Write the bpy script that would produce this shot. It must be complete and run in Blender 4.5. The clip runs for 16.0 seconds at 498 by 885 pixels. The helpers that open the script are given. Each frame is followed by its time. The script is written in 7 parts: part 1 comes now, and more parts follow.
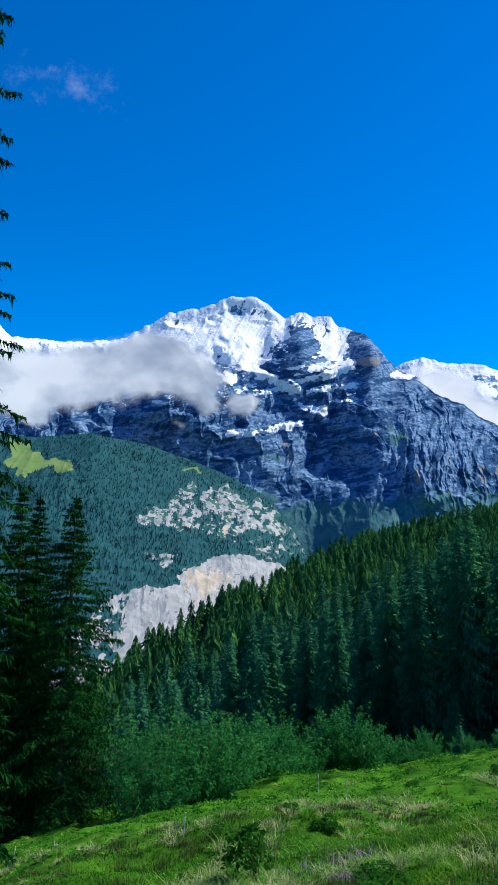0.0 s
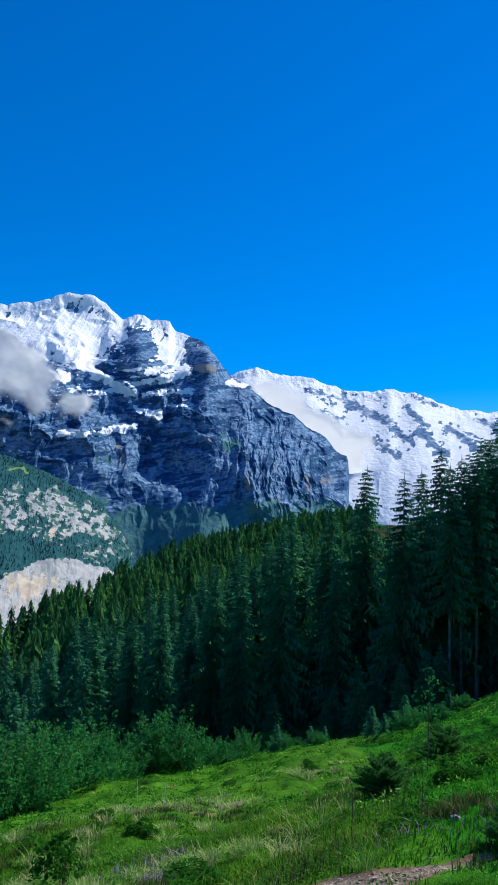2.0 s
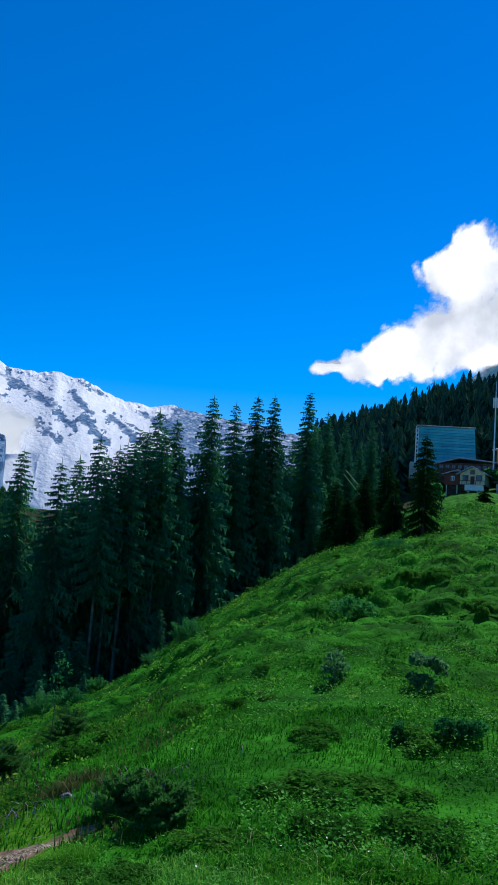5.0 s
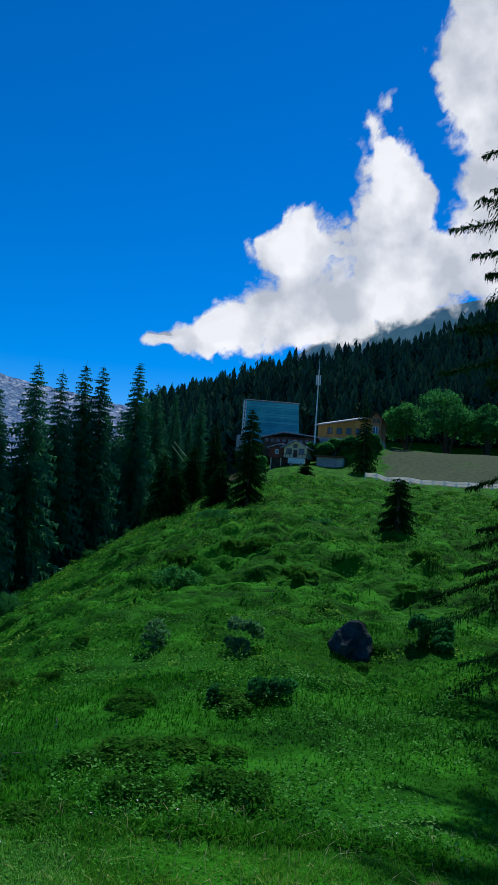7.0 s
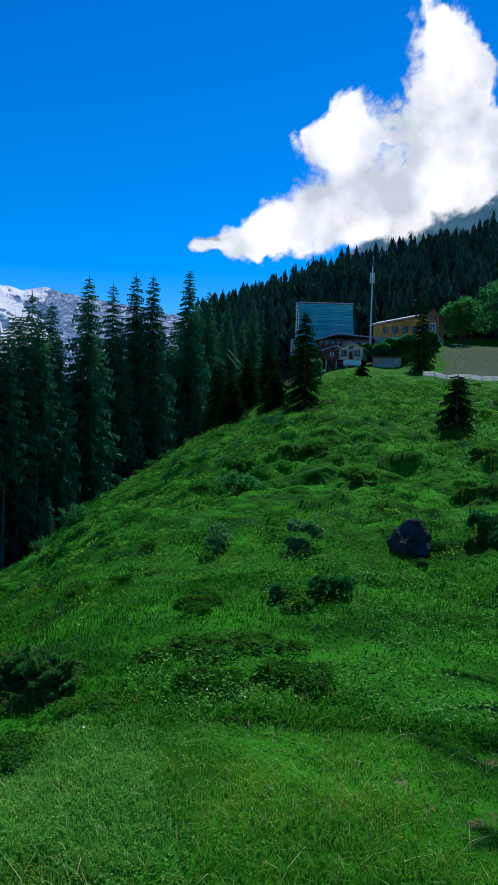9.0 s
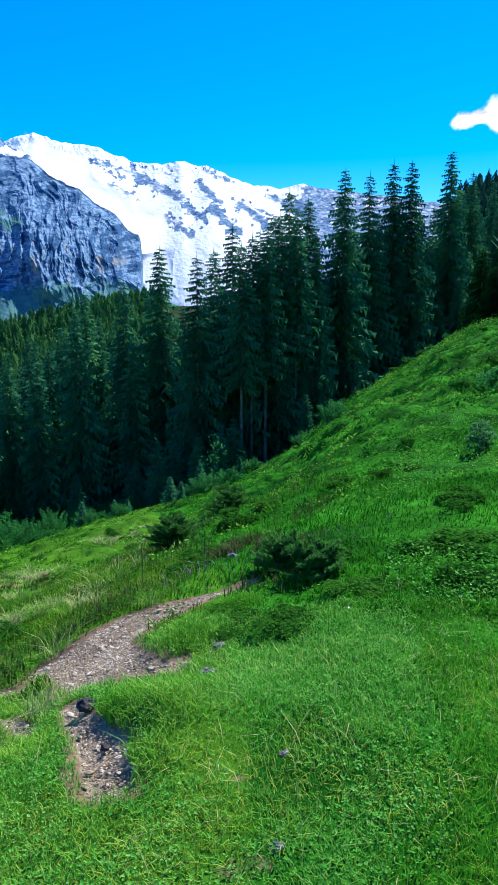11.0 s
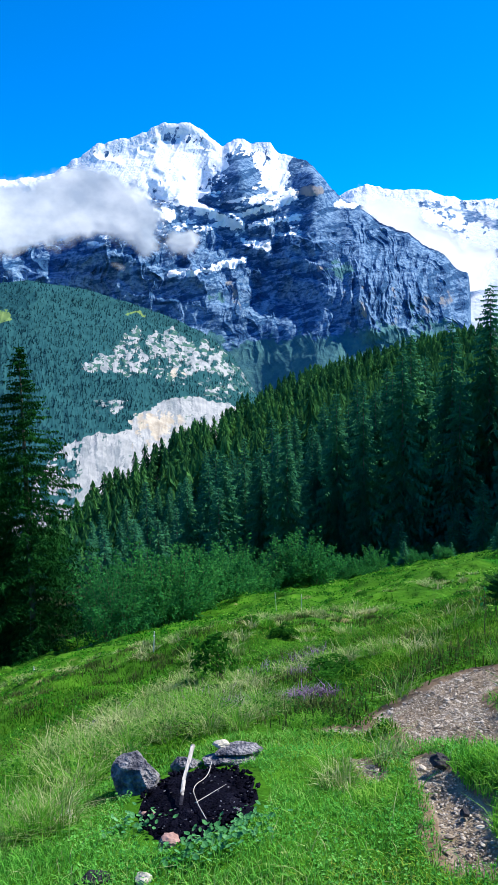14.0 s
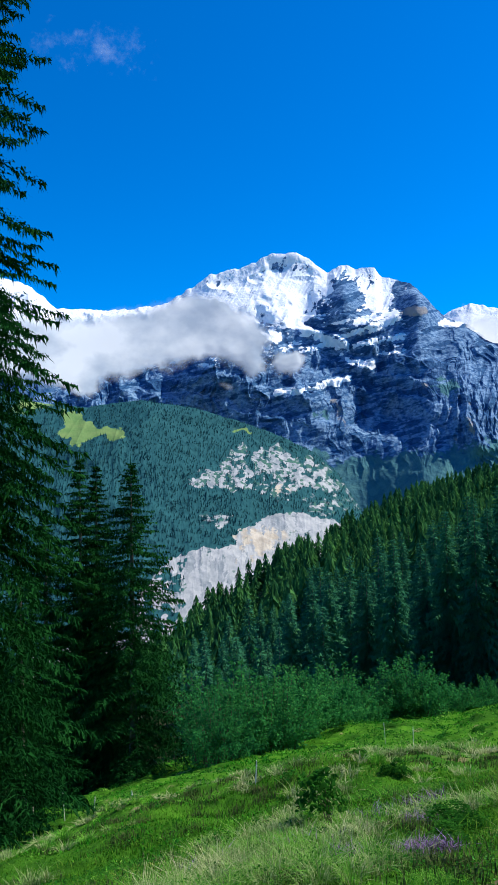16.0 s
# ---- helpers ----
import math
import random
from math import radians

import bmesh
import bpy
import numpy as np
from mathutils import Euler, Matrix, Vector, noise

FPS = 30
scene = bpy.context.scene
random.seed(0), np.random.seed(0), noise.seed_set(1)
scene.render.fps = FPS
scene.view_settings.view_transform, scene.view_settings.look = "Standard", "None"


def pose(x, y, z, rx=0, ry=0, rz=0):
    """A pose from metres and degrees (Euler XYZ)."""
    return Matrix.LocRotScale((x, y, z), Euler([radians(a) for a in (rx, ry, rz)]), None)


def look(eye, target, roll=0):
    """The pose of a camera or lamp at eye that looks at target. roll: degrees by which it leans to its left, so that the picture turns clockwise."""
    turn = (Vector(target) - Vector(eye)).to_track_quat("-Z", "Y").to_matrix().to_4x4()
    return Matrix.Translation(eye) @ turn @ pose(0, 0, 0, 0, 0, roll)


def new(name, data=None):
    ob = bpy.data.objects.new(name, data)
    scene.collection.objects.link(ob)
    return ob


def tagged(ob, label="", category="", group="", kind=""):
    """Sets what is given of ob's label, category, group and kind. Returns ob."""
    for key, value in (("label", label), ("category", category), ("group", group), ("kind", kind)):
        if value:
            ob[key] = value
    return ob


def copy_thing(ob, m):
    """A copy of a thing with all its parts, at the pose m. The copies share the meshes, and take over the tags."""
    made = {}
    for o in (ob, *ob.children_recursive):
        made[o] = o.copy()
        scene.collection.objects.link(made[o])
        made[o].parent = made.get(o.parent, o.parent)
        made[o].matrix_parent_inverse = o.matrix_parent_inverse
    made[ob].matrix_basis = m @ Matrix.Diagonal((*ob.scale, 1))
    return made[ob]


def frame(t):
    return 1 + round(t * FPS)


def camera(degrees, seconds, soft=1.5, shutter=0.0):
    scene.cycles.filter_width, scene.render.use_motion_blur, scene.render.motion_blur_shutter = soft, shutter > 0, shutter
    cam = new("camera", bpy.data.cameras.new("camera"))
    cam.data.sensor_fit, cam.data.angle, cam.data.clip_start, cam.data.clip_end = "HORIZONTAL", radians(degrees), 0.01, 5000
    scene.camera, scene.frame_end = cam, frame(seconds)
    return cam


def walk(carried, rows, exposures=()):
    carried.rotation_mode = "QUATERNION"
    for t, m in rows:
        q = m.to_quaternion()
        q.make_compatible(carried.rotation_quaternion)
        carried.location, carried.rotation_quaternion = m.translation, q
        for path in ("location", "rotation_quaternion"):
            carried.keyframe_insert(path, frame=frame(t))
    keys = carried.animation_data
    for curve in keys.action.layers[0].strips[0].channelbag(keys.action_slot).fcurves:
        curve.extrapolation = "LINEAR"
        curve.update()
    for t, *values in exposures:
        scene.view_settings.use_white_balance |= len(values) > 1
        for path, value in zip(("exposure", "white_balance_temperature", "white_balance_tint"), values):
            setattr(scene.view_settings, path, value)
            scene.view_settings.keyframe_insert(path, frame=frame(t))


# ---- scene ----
cam = camera(37.46, 16.0)
PATH = [
    (0.0, pose(-0.095, 0.215, 1.815, 96.24, -1.58, 0.00)),
    (0.5, pose(-0.090, 0.212, 1.812, 96.41, -1.88, -2.59)),
    (1.0, pose(-0.076, 0.198, 1.806, 96.62, -2.16, -5.74)),
    (1.5, pose(-0.062, 0.183, 1.799, 96.84, -2.31, -9.27)),
    (2.0, pose(-0.049, 0.169, 1.792, 97.02, -2.33, -13.09)),
    (2.5, pose(-0.035, 0.155, 1.786, 97.13, -2.37, -17.23)),
    (3.0, pose(-0.018, 0.148, 1.782, 97.16, -2.74, -21.74)),
    (3.5, pose(0.000, 0.140, 1.778, 97.20, -3.19, -26.39)),
    (4.0, pose(0.013, 0.127, 1.779, 97.25, -3.74, -31.02)),
    (4.5, pose(0.027, 0.113, 1.779, 97.39, -4.29, -35.45)),
    (5.0, pose(0.040, 0.100, 1.780, 97.58, -4.67, -39.56)),
    (5.2, pose(0.046, 0.097, 1.778, 97.63, -4.69, -41.18)),
    (7.3, pose(0.105, 0.065, 1.755, 95.84, -3.75, -53.86)),
    (7.5, pose(0.105, 0.063, 1.755, 95.30, -3.43, -54.23)),
    (8.0, pose(0.105, 0.057, 1.755, 93.62, -2.92, -54.13)),
    (8.2, pose(0.105, 0.055, 1.755, 92.82, -2.68, -53.56)),
    (10.3, pose(0.094, -0.009, 1.763, 82.51, -0.72, -35.36)),
    (10.5, pose(0.091, 0.006, 1.757, 81.84, -0.68, -33.41)),
    (11.0, pose(0.075, 0.071, 1.726, 80.53, -0.21, -28.75)),
    (11.5, pose(0.050, 0.128, 1.697, 79.75, 0.30, -24.27)),
    (12.0, pose(0.021, 0.150, 1.690, 79.43, 0.73, -19.88)),
    (12.5, pose(-0.012, 0.158, 1.696, 79.58, 0.87, -15.61)),
    (13.0, pose(-0.042, 0.161, 1.708, 80.33, 1.06, -11.50)),
    (13.5, pose(-0.071, 0.167, 1.724, 81.79, 1.25, -7.63)),
    (14.0, pose(-0.098, 0.176, 1.742, 83.86, 1.41, -4.04)),
    (14.5, pose(-0.124, 0.198, 1.753, 86.36, 1.42, -0.93)),
    (15.0, pose(-0.138, 0.228, 1.755, 88.88, 1.30, 1.55)),
    (15.5, pose(-0.140, 0.245, 1.754, 91.15, 1.27, 3.27)),
    (16.0, pose(-0.138, 0.245, 1.757, 93.06, 1.15, 4.07)),
]
EXPOSURES = [(0.0, 0.28), (2.5, 0.18), (5.0, 0.04), (7.5, -0.38), (8.2, -0.38), (10.5, 0.78), (12.2, 0.84), (13.5, 0.78), (14.5, 0.64), (15.5, 0.45), (16.0, 0.40)]
walk(cam, PATH, EXPOSURES)

# ---- light: one sun from the front right, blue sky ----
SUN_AZ, SUN_EL = 71.0, 49.0


def bearing(az, el=0.0):
    """Unit vector of a compass bearing (degrees to the right of ahead) and a height angle."""
    a, e = radians(az), radians(el)
    return Vector((math.sin(a) * math.cos(e), math.cos(a) * math.cos(e), math.sin(e)))


world = bpy.data.worlds.new("sky")
scene.world = world
world.use_nodes = True
wn = world.node_tree
wn.nodes.clear()
sky = wn.nodes.new("ShaderNodeTexSky")
sky.sky_type, sky.sun_disc = "NISHITA", False
sky.sun_elevation, sky.sun_rotation = radians(SUN_EL), radians(SUN_AZ)
sky.altitude, sky.air_density, sky.dust_density, sky.ozone_density = 1600.0, 1.0, 0.2, 6.0
vivid = wn.nodes.new("ShaderNodeHueSaturation")
vivid.inputs["Hue"].default_value, vivid.inputs["Saturation"].default_value = 0.507, 1.42
back = wn.nodes.new("ShaderNodeBackground")
back.inputs["Strength"].default_value = 0.15
wout = wn.nodes.new("ShaderNodeOutputWorld")
wn.links.new(sky.outputs[0], vivid.inputs["Color"])
wn.links.new(vivid.outputs[0], back.inputs["Color"])
wn.links.new(back.outputs[0], wout.inputs["Surface"])

sun_data = bpy.data.lights.new("sun", "SUN")
sun_data.energy, sun_data.angle, sun_data.color = 5.0, radians(0.53), (1.0, 0.95, 0.86)
sun = new("sun", sun_data)
sun.matrix_world = look(bearing(SUN_AZ, SUN_EL) * 200.0, (0, 0, 0))

# ---- materials ----


def material(name, stops, scale=4.0, fine=40.0, rough=0.8, bump=0.3, bump_size=0.02, random_tint=0.0,
             island=0.0, stretch=(1, 1, 1), through_light=0.0, metal=0.0, coat=0.0):
    """A surface whose colour runs along stops by a coarse and a fine noise, with fine relief."""
    m = bpy.data.materials.new(name)
    m.use_nodes = True
    nt = m.node_tree
    n, ln = nt.nodes, nt.links
    p = n["Principled BSDF"]
    p.inputs["Roughness"].default_value, p.inputs["Metallic"].default_value = rough, metal
    p.inputs["Specular IOR Level"].default_value = 0.5 if rough < 0.55 else (0.12 if rough < 0.9 else 0.02)
    if "Coat Weight" in p.inputs:
        p.inputs["Coat Weight"].default_value = coat
    tc, mp = n.new("ShaderNodeTexCoord"), n.new("ShaderNodeMapping")
    mp.inputs["Scale"].default_value = stretch
    ln.new(tc.outputs["Object"], mp.inputs["Vector"])
    a, b = n.new("ShaderNodeTexNoise"), n.new("ShaderNodeTexNoise")
    a.inputs["Scale"].default_value, a.inputs["Detail"].default_value = scale, 5.0
    b.inputs["Scale"].default_value, b.inputs["Detail"].default_value = fine, 3.0
    for t in (a, b):
        ln.new(mp.outputs[0], t.inputs["Vector"])
    mix = n.new("ShaderNodeMath")
    mix.operation = "MULTIPLY_ADD"
    mix.inputs[1].default_value = 0.45
    ln.new(b.outputs["Fac"], mix.inputs[0])
    half = n.new("ShaderNodeMath")
    half.operation = "MULTIPLY_ADD"
    half.inputs[1].default_value, half.inputs[2].default_value = 1.3, -0.375
    ln.new(a.outputs["Fac"], half.inputs[0])
    ln.new(half.outputs[0], mix.inputs[2])
    fac = mix.outputs[0]
    for amount, node, out in ((random_tint, "ShaderNodeObjectInfo", "Random"), (island, "ShaderNodeNewGeometry", "Random Per Island")):
        if amount:
            src, add = n.new(node), n.new("ShaderNodeMath")
            add.operation = "MULTIPLY_ADD"
            add.inputs[1].default_value = amount
            ln.new(src.outputs[out], add.inputs[0])
            sh = n.new("ShaderNodeMath")
            sh.operation = "ADD"
            sh.inputs[1].default_value = -amount / 2
            ln.new(fac, sh.inputs[0])
            ln.new(sh.outputs[0], add.inputs[2])
            fac = add.outputs[0]
    ramp = n.new("ShaderNodeValToRGB")
    el = ramp.color_ramp.elements
    while len(el) < len(stops):
        el.new(0.5)
    for e, (pos, col) in zip(el, stops):
        e.position, e.color = pos, (*col, 1)
    ln.new(fac, ramp.inputs[0])
    ln.new(ramp.outputs[0], p.inputs["Base Color"])
    if bump:
        bp = n.new("ShaderNodeBump")
        bp.inputs["Strength"].default_value, bp.inputs["Distance"].default_value = bump, bump_size
        ln.new(b.outputs["Fac"], bp.inputs["Height"])
        ln.new(bp.outputs[0], p.inputs["Normal"])
    if through_light:
        tr, ms = n.new("ShaderNodeBsdfTranslucent"), n.new("ShaderNodeMixShader")
        ms.inputs[0].default_value = through_light
        ln.new(ramp.outputs[0], tr.inputs["Color"])
        ln.new(p.outputs[0], ms.inputs[1])
        ln.new(tr.outputs[0], ms.inputs[2])
        ln.new(ms.outputs[0], n["Material Output"].inputs["Surface"])
    return m


def mixed(name, layers, rough=0.85, bump=0.6, bump_size=4.0, bump_scale=0.05, soft=0.08):
    """A surface of several layers: (attribute or None, edge grain, edge grain size, two colours, their grain size, stretch)."""
    m = bpy.data.materials.new(name)
    m.use_nodes = True
    nt = m.node_tree
    n, ln = nt.nodes, nt.links
    p = n["Principled BSDF"]
    p.inputs["Roughness"].default_value = rough
    p.inputs["Specular IOR Level"].default_value = 0.03
    tc = n.new("ShaderNodeTexCoord")
    colour = None
    for attribute, grain, grain_scale, c0, c1, size, stretch in layers:
        mp = n.new("ShaderNodeMapping")
        mp.inputs["Scale"].default_value = stretch
        ln.new(tc.outputs["Object"], mp.inputs["Vector"])
        a = n.new("ShaderNodeTexNoise")
        a.inputs["Scale"].default_value, a.inputs["Detail"].default_value, a.inputs["Roughness"].default_value = size, 8.0, 0.65
        ln.new(mp.outputs[0], a.inputs["Vector"])
        r = n.new("ShaderNodeValToRGB")
        r.color_ramp.elements[0].position, r.color_ramp.elements[1].position = 0.38, 0.62
        r.color_ramp.elements[0].color, r.color_ramp.elements[1].color = (*c0, 1), (*c1, 1)
        ln.new(a.outputs["Fac"], r.inputs[0])
        if colour is None:
            colour = r.outputs[0]
            continue
        at = n.new("ShaderNodeAttribute")
        at.attribute_name = attribute
        g = n.new("ShaderNodeTexNoise")
        g.inputs["Scale"].default_value, g.inputs["Detail"].default_value = grain_scale, 6.0
        ln.new(tc.outputs["Object"], g.inputs["Vector"])
        gm = n.new("ShaderNodeMath")
        gm.operation = "MULTIPLY_ADD"
        gm.inputs[1].default_value, gm.inputs[2].default_value = grain, -grain / 2
        ln.new(g.outputs["Fac"], gm.inputs[0])
        sm = n.new("ShaderNodeMath")
        sm.operation = "ADD"
        ln.new(at.outputs["Fac"], sm.inputs[0])
        ln.new(gm.outputs[0], sm.inputs[1])
        step = n.new("ShaderNodeMapRange")
        step.interpolation_type = "SMOOTHSTEP"
        step.inputs["From Min"].default_value, step.inputs["From Max"].default_value = 0.5 - soft, 0.5 + soft
        ln.new(sm.outputs[0], step.inputs["Value"])
        mx = n.new("ShaderNodeMix")
        mx.data_type = "RGBA"
        ln.new(step.outputs[0], mx.inputs["Factor"])
        ln.new(colour, mx.inputs["A"])
        ln.new(r.outputs[0], mx.inputs["B"])
        colour = [o for o in mx.outputs if o.type == "RGBA"][0]
    ln.new(colour, p.inputs["Base Color"])
    bn, bp = n.new("ShaderNodeTexNoise"), n.new("ShaderNodeBump")
    bn.inputs["Scale"].default_value, bn.inputs["Detail"].default_value = bump_scale, 9.0
    bp.inputs["Strength"].default_value, bp.inputs["Distance"].default_value = bump, bump_size
    ln.new(tc.outputs["Object"], bn.inputs["Vector"])
    ln.new(bn.outputs["Fac"], bp.inputs["Height"])
    ln.new(bp.outputs[0], p.inputs["Normal"])
    return m


# ---- mesh helpers ----


def raw_mesh(name, verts, faces, mat=None, smooth=False, attributes=()):
    """A mesh from arrays of corners and of triangles or quads, with float attributes per corner."""
    me = bpy.data.meshes.new(name)
    verts, faces = np.asarray(verts, np.float32), np.asarray(faces, np.int32)
    k = faces.shape[1]
    me.vertices.add(len(verts))
    me.vertices.foreach_set("co", verts.ravel())
    me.loops.add(faces.size)
    me.loops.foreach_set("vertex_index", faces.ravel())
    me.polygons.add(len(faces))
    me.polygons.foreach_set("loop_start", np.arange(0, faces.size, k, dtype=np.int32))
    me.polygons.foreach_set("loop_total", np.full(len(faces), k, np.int32))
    me.polygons.foreach_set("use_smooth", np.full(len(faces), smooth))
    for key, values in attributes:
        at = me.attributes.new(key, "FLOAT", "POINT")
        at.data.foreach_set("value", np.asarray(values, np.float32).ravel())
    if mat:
        me.materials.append(mat)
    me.update(calc_edges=True)
    me.validate()
    return me


def grid_faces(rows, cols, closed=False):
    i, j = np.meshgrid(np.arange(rows - 1), np.arange(cols if closed else cols - 1), indexing="ij")
    i, j = i.ravel(), j.ravel()
    k = (j + 1) % cols
    return np.stack([i * cols + j, i * cols + k, (i + 1) * cols + k, (i + 1) * cols + j], 1)


def hash2(ix, iy, seed):
    h = (ix.astype(np.int64) * 374761393 + iy.astype(np.int64) * 668265263 + seed * 1442695041) & 0x7FFFFFFF
    h = ((h ^ (h >> 13)) * 1274126177) & 0x7FFFFFFF
    return ((h ^ (h >> 16)) & 0xFFFF) / 65535.0


def value_noise(x, y, seed=0):
    x, y = np.asarray(x, float), np.asarray(y, float)
    ix, iy = np.floor(x), np.floor(y)
    fx, fy = x - ix, y - iy
    fx, fy = fx * fx * fx * (fx * (fx * 6 - 15) + 10), fy * fy * fy * (fy * (fy * 6 - 15) + 10)
    a, b = hash2(ix, iy, seed), hash2(ix + 1, iy, seed)
    c, d = hash2(ix, iy + 1, seed), hash2(ix + 1, iy + 1, seed)
    return (a + (b - a) * fx) * (1 - fy) + (c + (d - c) * fx) * fy - 0.5


def fbm(x, y, octaves=4, seed=0, gain=0.5):
    total, amp, norm = 0.0, 1.0, 0.0
    for o in range(octaves):
        ca, sa = math.cos(0.7 * o), math.sin(0.7 * o)
        total = total + amp * value_noise((x * ca - y * sa) * 2.0**o + 17.3 * o, (x * sa + y * ca) * 2.0**o - 9.1 * o, seed + o)
        norm += amp
        amp *= gain
    return total / norm * 2


def ridged(x, y, octaves=5, seed=0, gain=0.55):
    """Sharp crests: near 1 on crests and 0 in hollows."""
    total, amp, norm = 0.0, 1.0, 0.0
    for o in range(octaves):
        ca, sa = math.cos(0.5 * o), math.sin(0.5 * o)
        v = 1 - np.abs(value_noise((x * ca - y * sa) * 2.0**o + 31.7 * o, (x * sa + y * ca) * 2.0**o + 5.3 * o, seed + o)) * 2
        total = total + amp * v * v
        norm += amp
        amp *= gain
    return total / norm


def billow(x, y, octaves=3, seed=0, gain=0.5):
    """Rounded tufts between sharp creases, about 0 to 1."""
    total, amp, norm = 0.0, 1.0, 0.0
    for o in range(octaves):
        ca, sa = math.cos(0.9 * o), math.sin(0.9 * o)
        total = total + amp * np.abs(value_noise((x * ca - y * sa) * 2.0**o + 11.9 * o, (x * sa + y * ca) * 2.0**o + 3.7 * o, seed + o)) * 2
        norm += amp
        amp *= gain
    return total / norm


def smooth(t, a, b):
    t = np.clip((t - a) / (b - a), 0, 1)
    return t * t * (3 - 2 * t)


def profile(pairs, width=1.0):
    """A smooth curve through (bearing, value) pairs, as a function of the bearing."""
    xs = np.linspace(-180, 180, 3601)
    k, v = np.array(pairs, float).T
    ys = np.interp(xs, k, v)
    if width:
        w = np.exp(-(np.arange(-60, 61) / 10.0 / width) ** 2)
        ys = np.convolve(np.pad(ys, 60, mode="edge"), w / w.sum(), "valid")
    return lambda az: np.interp(az, xs, ys)


# ---- the lie of the land ----
ridge_far = profile([(-180, 300), (-120, 300), (-60, 400), (-20, 380), (-12, 380), (-6, 430), (0, 520), (5, 650), (11, 800), (16, 850),
                     (22, 850), (28, 700), (35, 450), (44, 350), (53, 330), (65, 380), (72, 400), (90, 400), (130, 350), (180, 300)], 2.0)
ridge_top = profile([(-180, 100), (-120, -60), (-60, -180), (-20, -120), (-12, -100), (-6, -77), (0, -61), (5, -42), (11, -17), (16, 0),
                     (22, 18), (28, 15), (35, 20), (44, 40), (53, 56), (65, 83), (72, 108), (90, 150), (130, 120), (180, 100)], 2.0)
meadow_end = profile([(-180, 100), (36, 100), (44, 120), (52, 205), (75, 205), (110, 120), (180, 100)], 2.0)
fall = profile([(-180, 0.313), (-135, 0.0), (-90, -0.317), (-45, -0.445), (-22, -0.385), (-13, -0.352), (5, -0.284), (11, -0.272), (17, -0.24), (22, -0.223), (26, -0.192), (32, -0.148), (35, -0.095), (38.5, -0.055), (42.5, -0.017), (46, 0.03), (50, 0.058),
                (56, 0.102), (62, 0.088), (68, 0.082), (75, 0.086), (90, 0.2), (135, 0.44), (180, 0.313)], 2.0)
level = profile([(-180, 24), (11, 24), (17, 39), (22, 60), (26, 74), (32, 97), (35, 100), (38.5, 165), (50, 400), (75, 500), (110, 200), (180, 24)], 3.0)
VALLEY = -330.0


def ground_z(x, y):
    x, y = np.asarray(x, float), np.asarray(y, float)
    d = np.hypot(x, y)
    az = np.degrees(np.arctan2(x, y))
    end = meadow_end(az)
    k = np.minimum(1.0, end / np.maximum(d, 1e-6))
    z = fall(az) * d * k * (d * d / (d * d + level(az)))
    z = z - 2.0 * np.exp(-((az - 28) / 12) ** 2) * smooth(d, 30, 80)
    t = (d - end) / np.maximum(ridge_far(az) - end, 1.0)
    tt = np.clip(t, 0, 1)
    z = z + 7.5 * smooth(d, 133, 200) * smooth(az, 59, 63) * (1 - smooth(az, 82, 95))      # stony yard slope behind the barrier
    z = z + 5.2 * np.exp(-((az - 60.0) / 1.7) ** 2 - ((d - 179) / 7) ** 2)      # bank before the long house
    gully = 28 * np.exp(-((az - 2) / 16) ** 2) * np.sin(np.pi * tt) ** 2
    z = z + (ridge_top(az) - z) * smooth(tt, 0, 1) - gully
    past = np.maximum(d - ridge_far(az), 0)
    z = z + (VALLEY - z) * smooth(past, 0, 700)
    # hummocks of the pasture, and smaller tufts close by
    near = 1 - smooth(d, 120, 260)
    along, across = (x + y) * 0.7071, (x - y) * 0.7071
    steps = ridged(along / 9, across / 3.2 + 0.6 * fbm(x / 6, y / 6, 2, 51), 2, 55)
    # cattle terraces run across the fall of the upper slope
    level_way, fall_way = 0.574 * x - 0.819 * y, 0.819 * x + 0.574 * y
    bend = fbm(x / 7, y / 7, 2, 52)
    terraces = 0.50 * ridged(level_way / 7, fall_way / 2.6 + 0.8 * bend, 2, 56) + 0.26 * ridged(level_way / 2.6, fall_way / 1.1 + 0.8 * bend, 2, 57) - 0.38
    upper = smooth(az, 24, 36) * (1 - smooth(az, 90, 110))
    z = z + near * ((0.42 * (steps - 0.5) * (1 - upper) + 0.75 * upper * terraces) * smooth(d, 7, 20) + 0.36 * fbm(x / 7, y / 7, 3, 11) * smooth(d, 4, 14) + 0.26 * fbm(x / 2.2, y / 2.2, 3, 21) * smooth(d, 4.5, 11)
                    + 0.04 * fbm(x / 0.5, y / 0.5, 2, 31))
    z = z + 0.10 * np.exp(-((x - 1.24) / 0.17) ** 2 - ((y - 3.08) / 0.36) ** 2) + 0.07 * np.exp(-((x - 1.85) / 0.25) ** 2 - ((y - 4.0) / 0.22) ** 2)      # turf banks beside the path
    # tussocks and trodden hollows, finer than the terraces
    tufts = billow(level_way / 1.5 + 0.5 * bend, fall_way / 0.95, 3, 58, 0.55)
    z = z + (1 - smooth(d, 95, 135)) * smooth(d, 8, 17) * (0.72 * upper + 0.20 * (1 - upper)) * (tufts - 0.35)
    z = z + (1 - near) * 6 * fbm(x / 60, y / 60, 3, 41) * smooth(d, 150, 300)
    return z


def ground_at(az, d):
    """A place on the ground: bearing in degrees, distance in metres."""
    a = radians(az)
    x, y = d * math.sin(a), d * math.cos(a)
    return Vector((x, y, float(ground_z(x, y))))

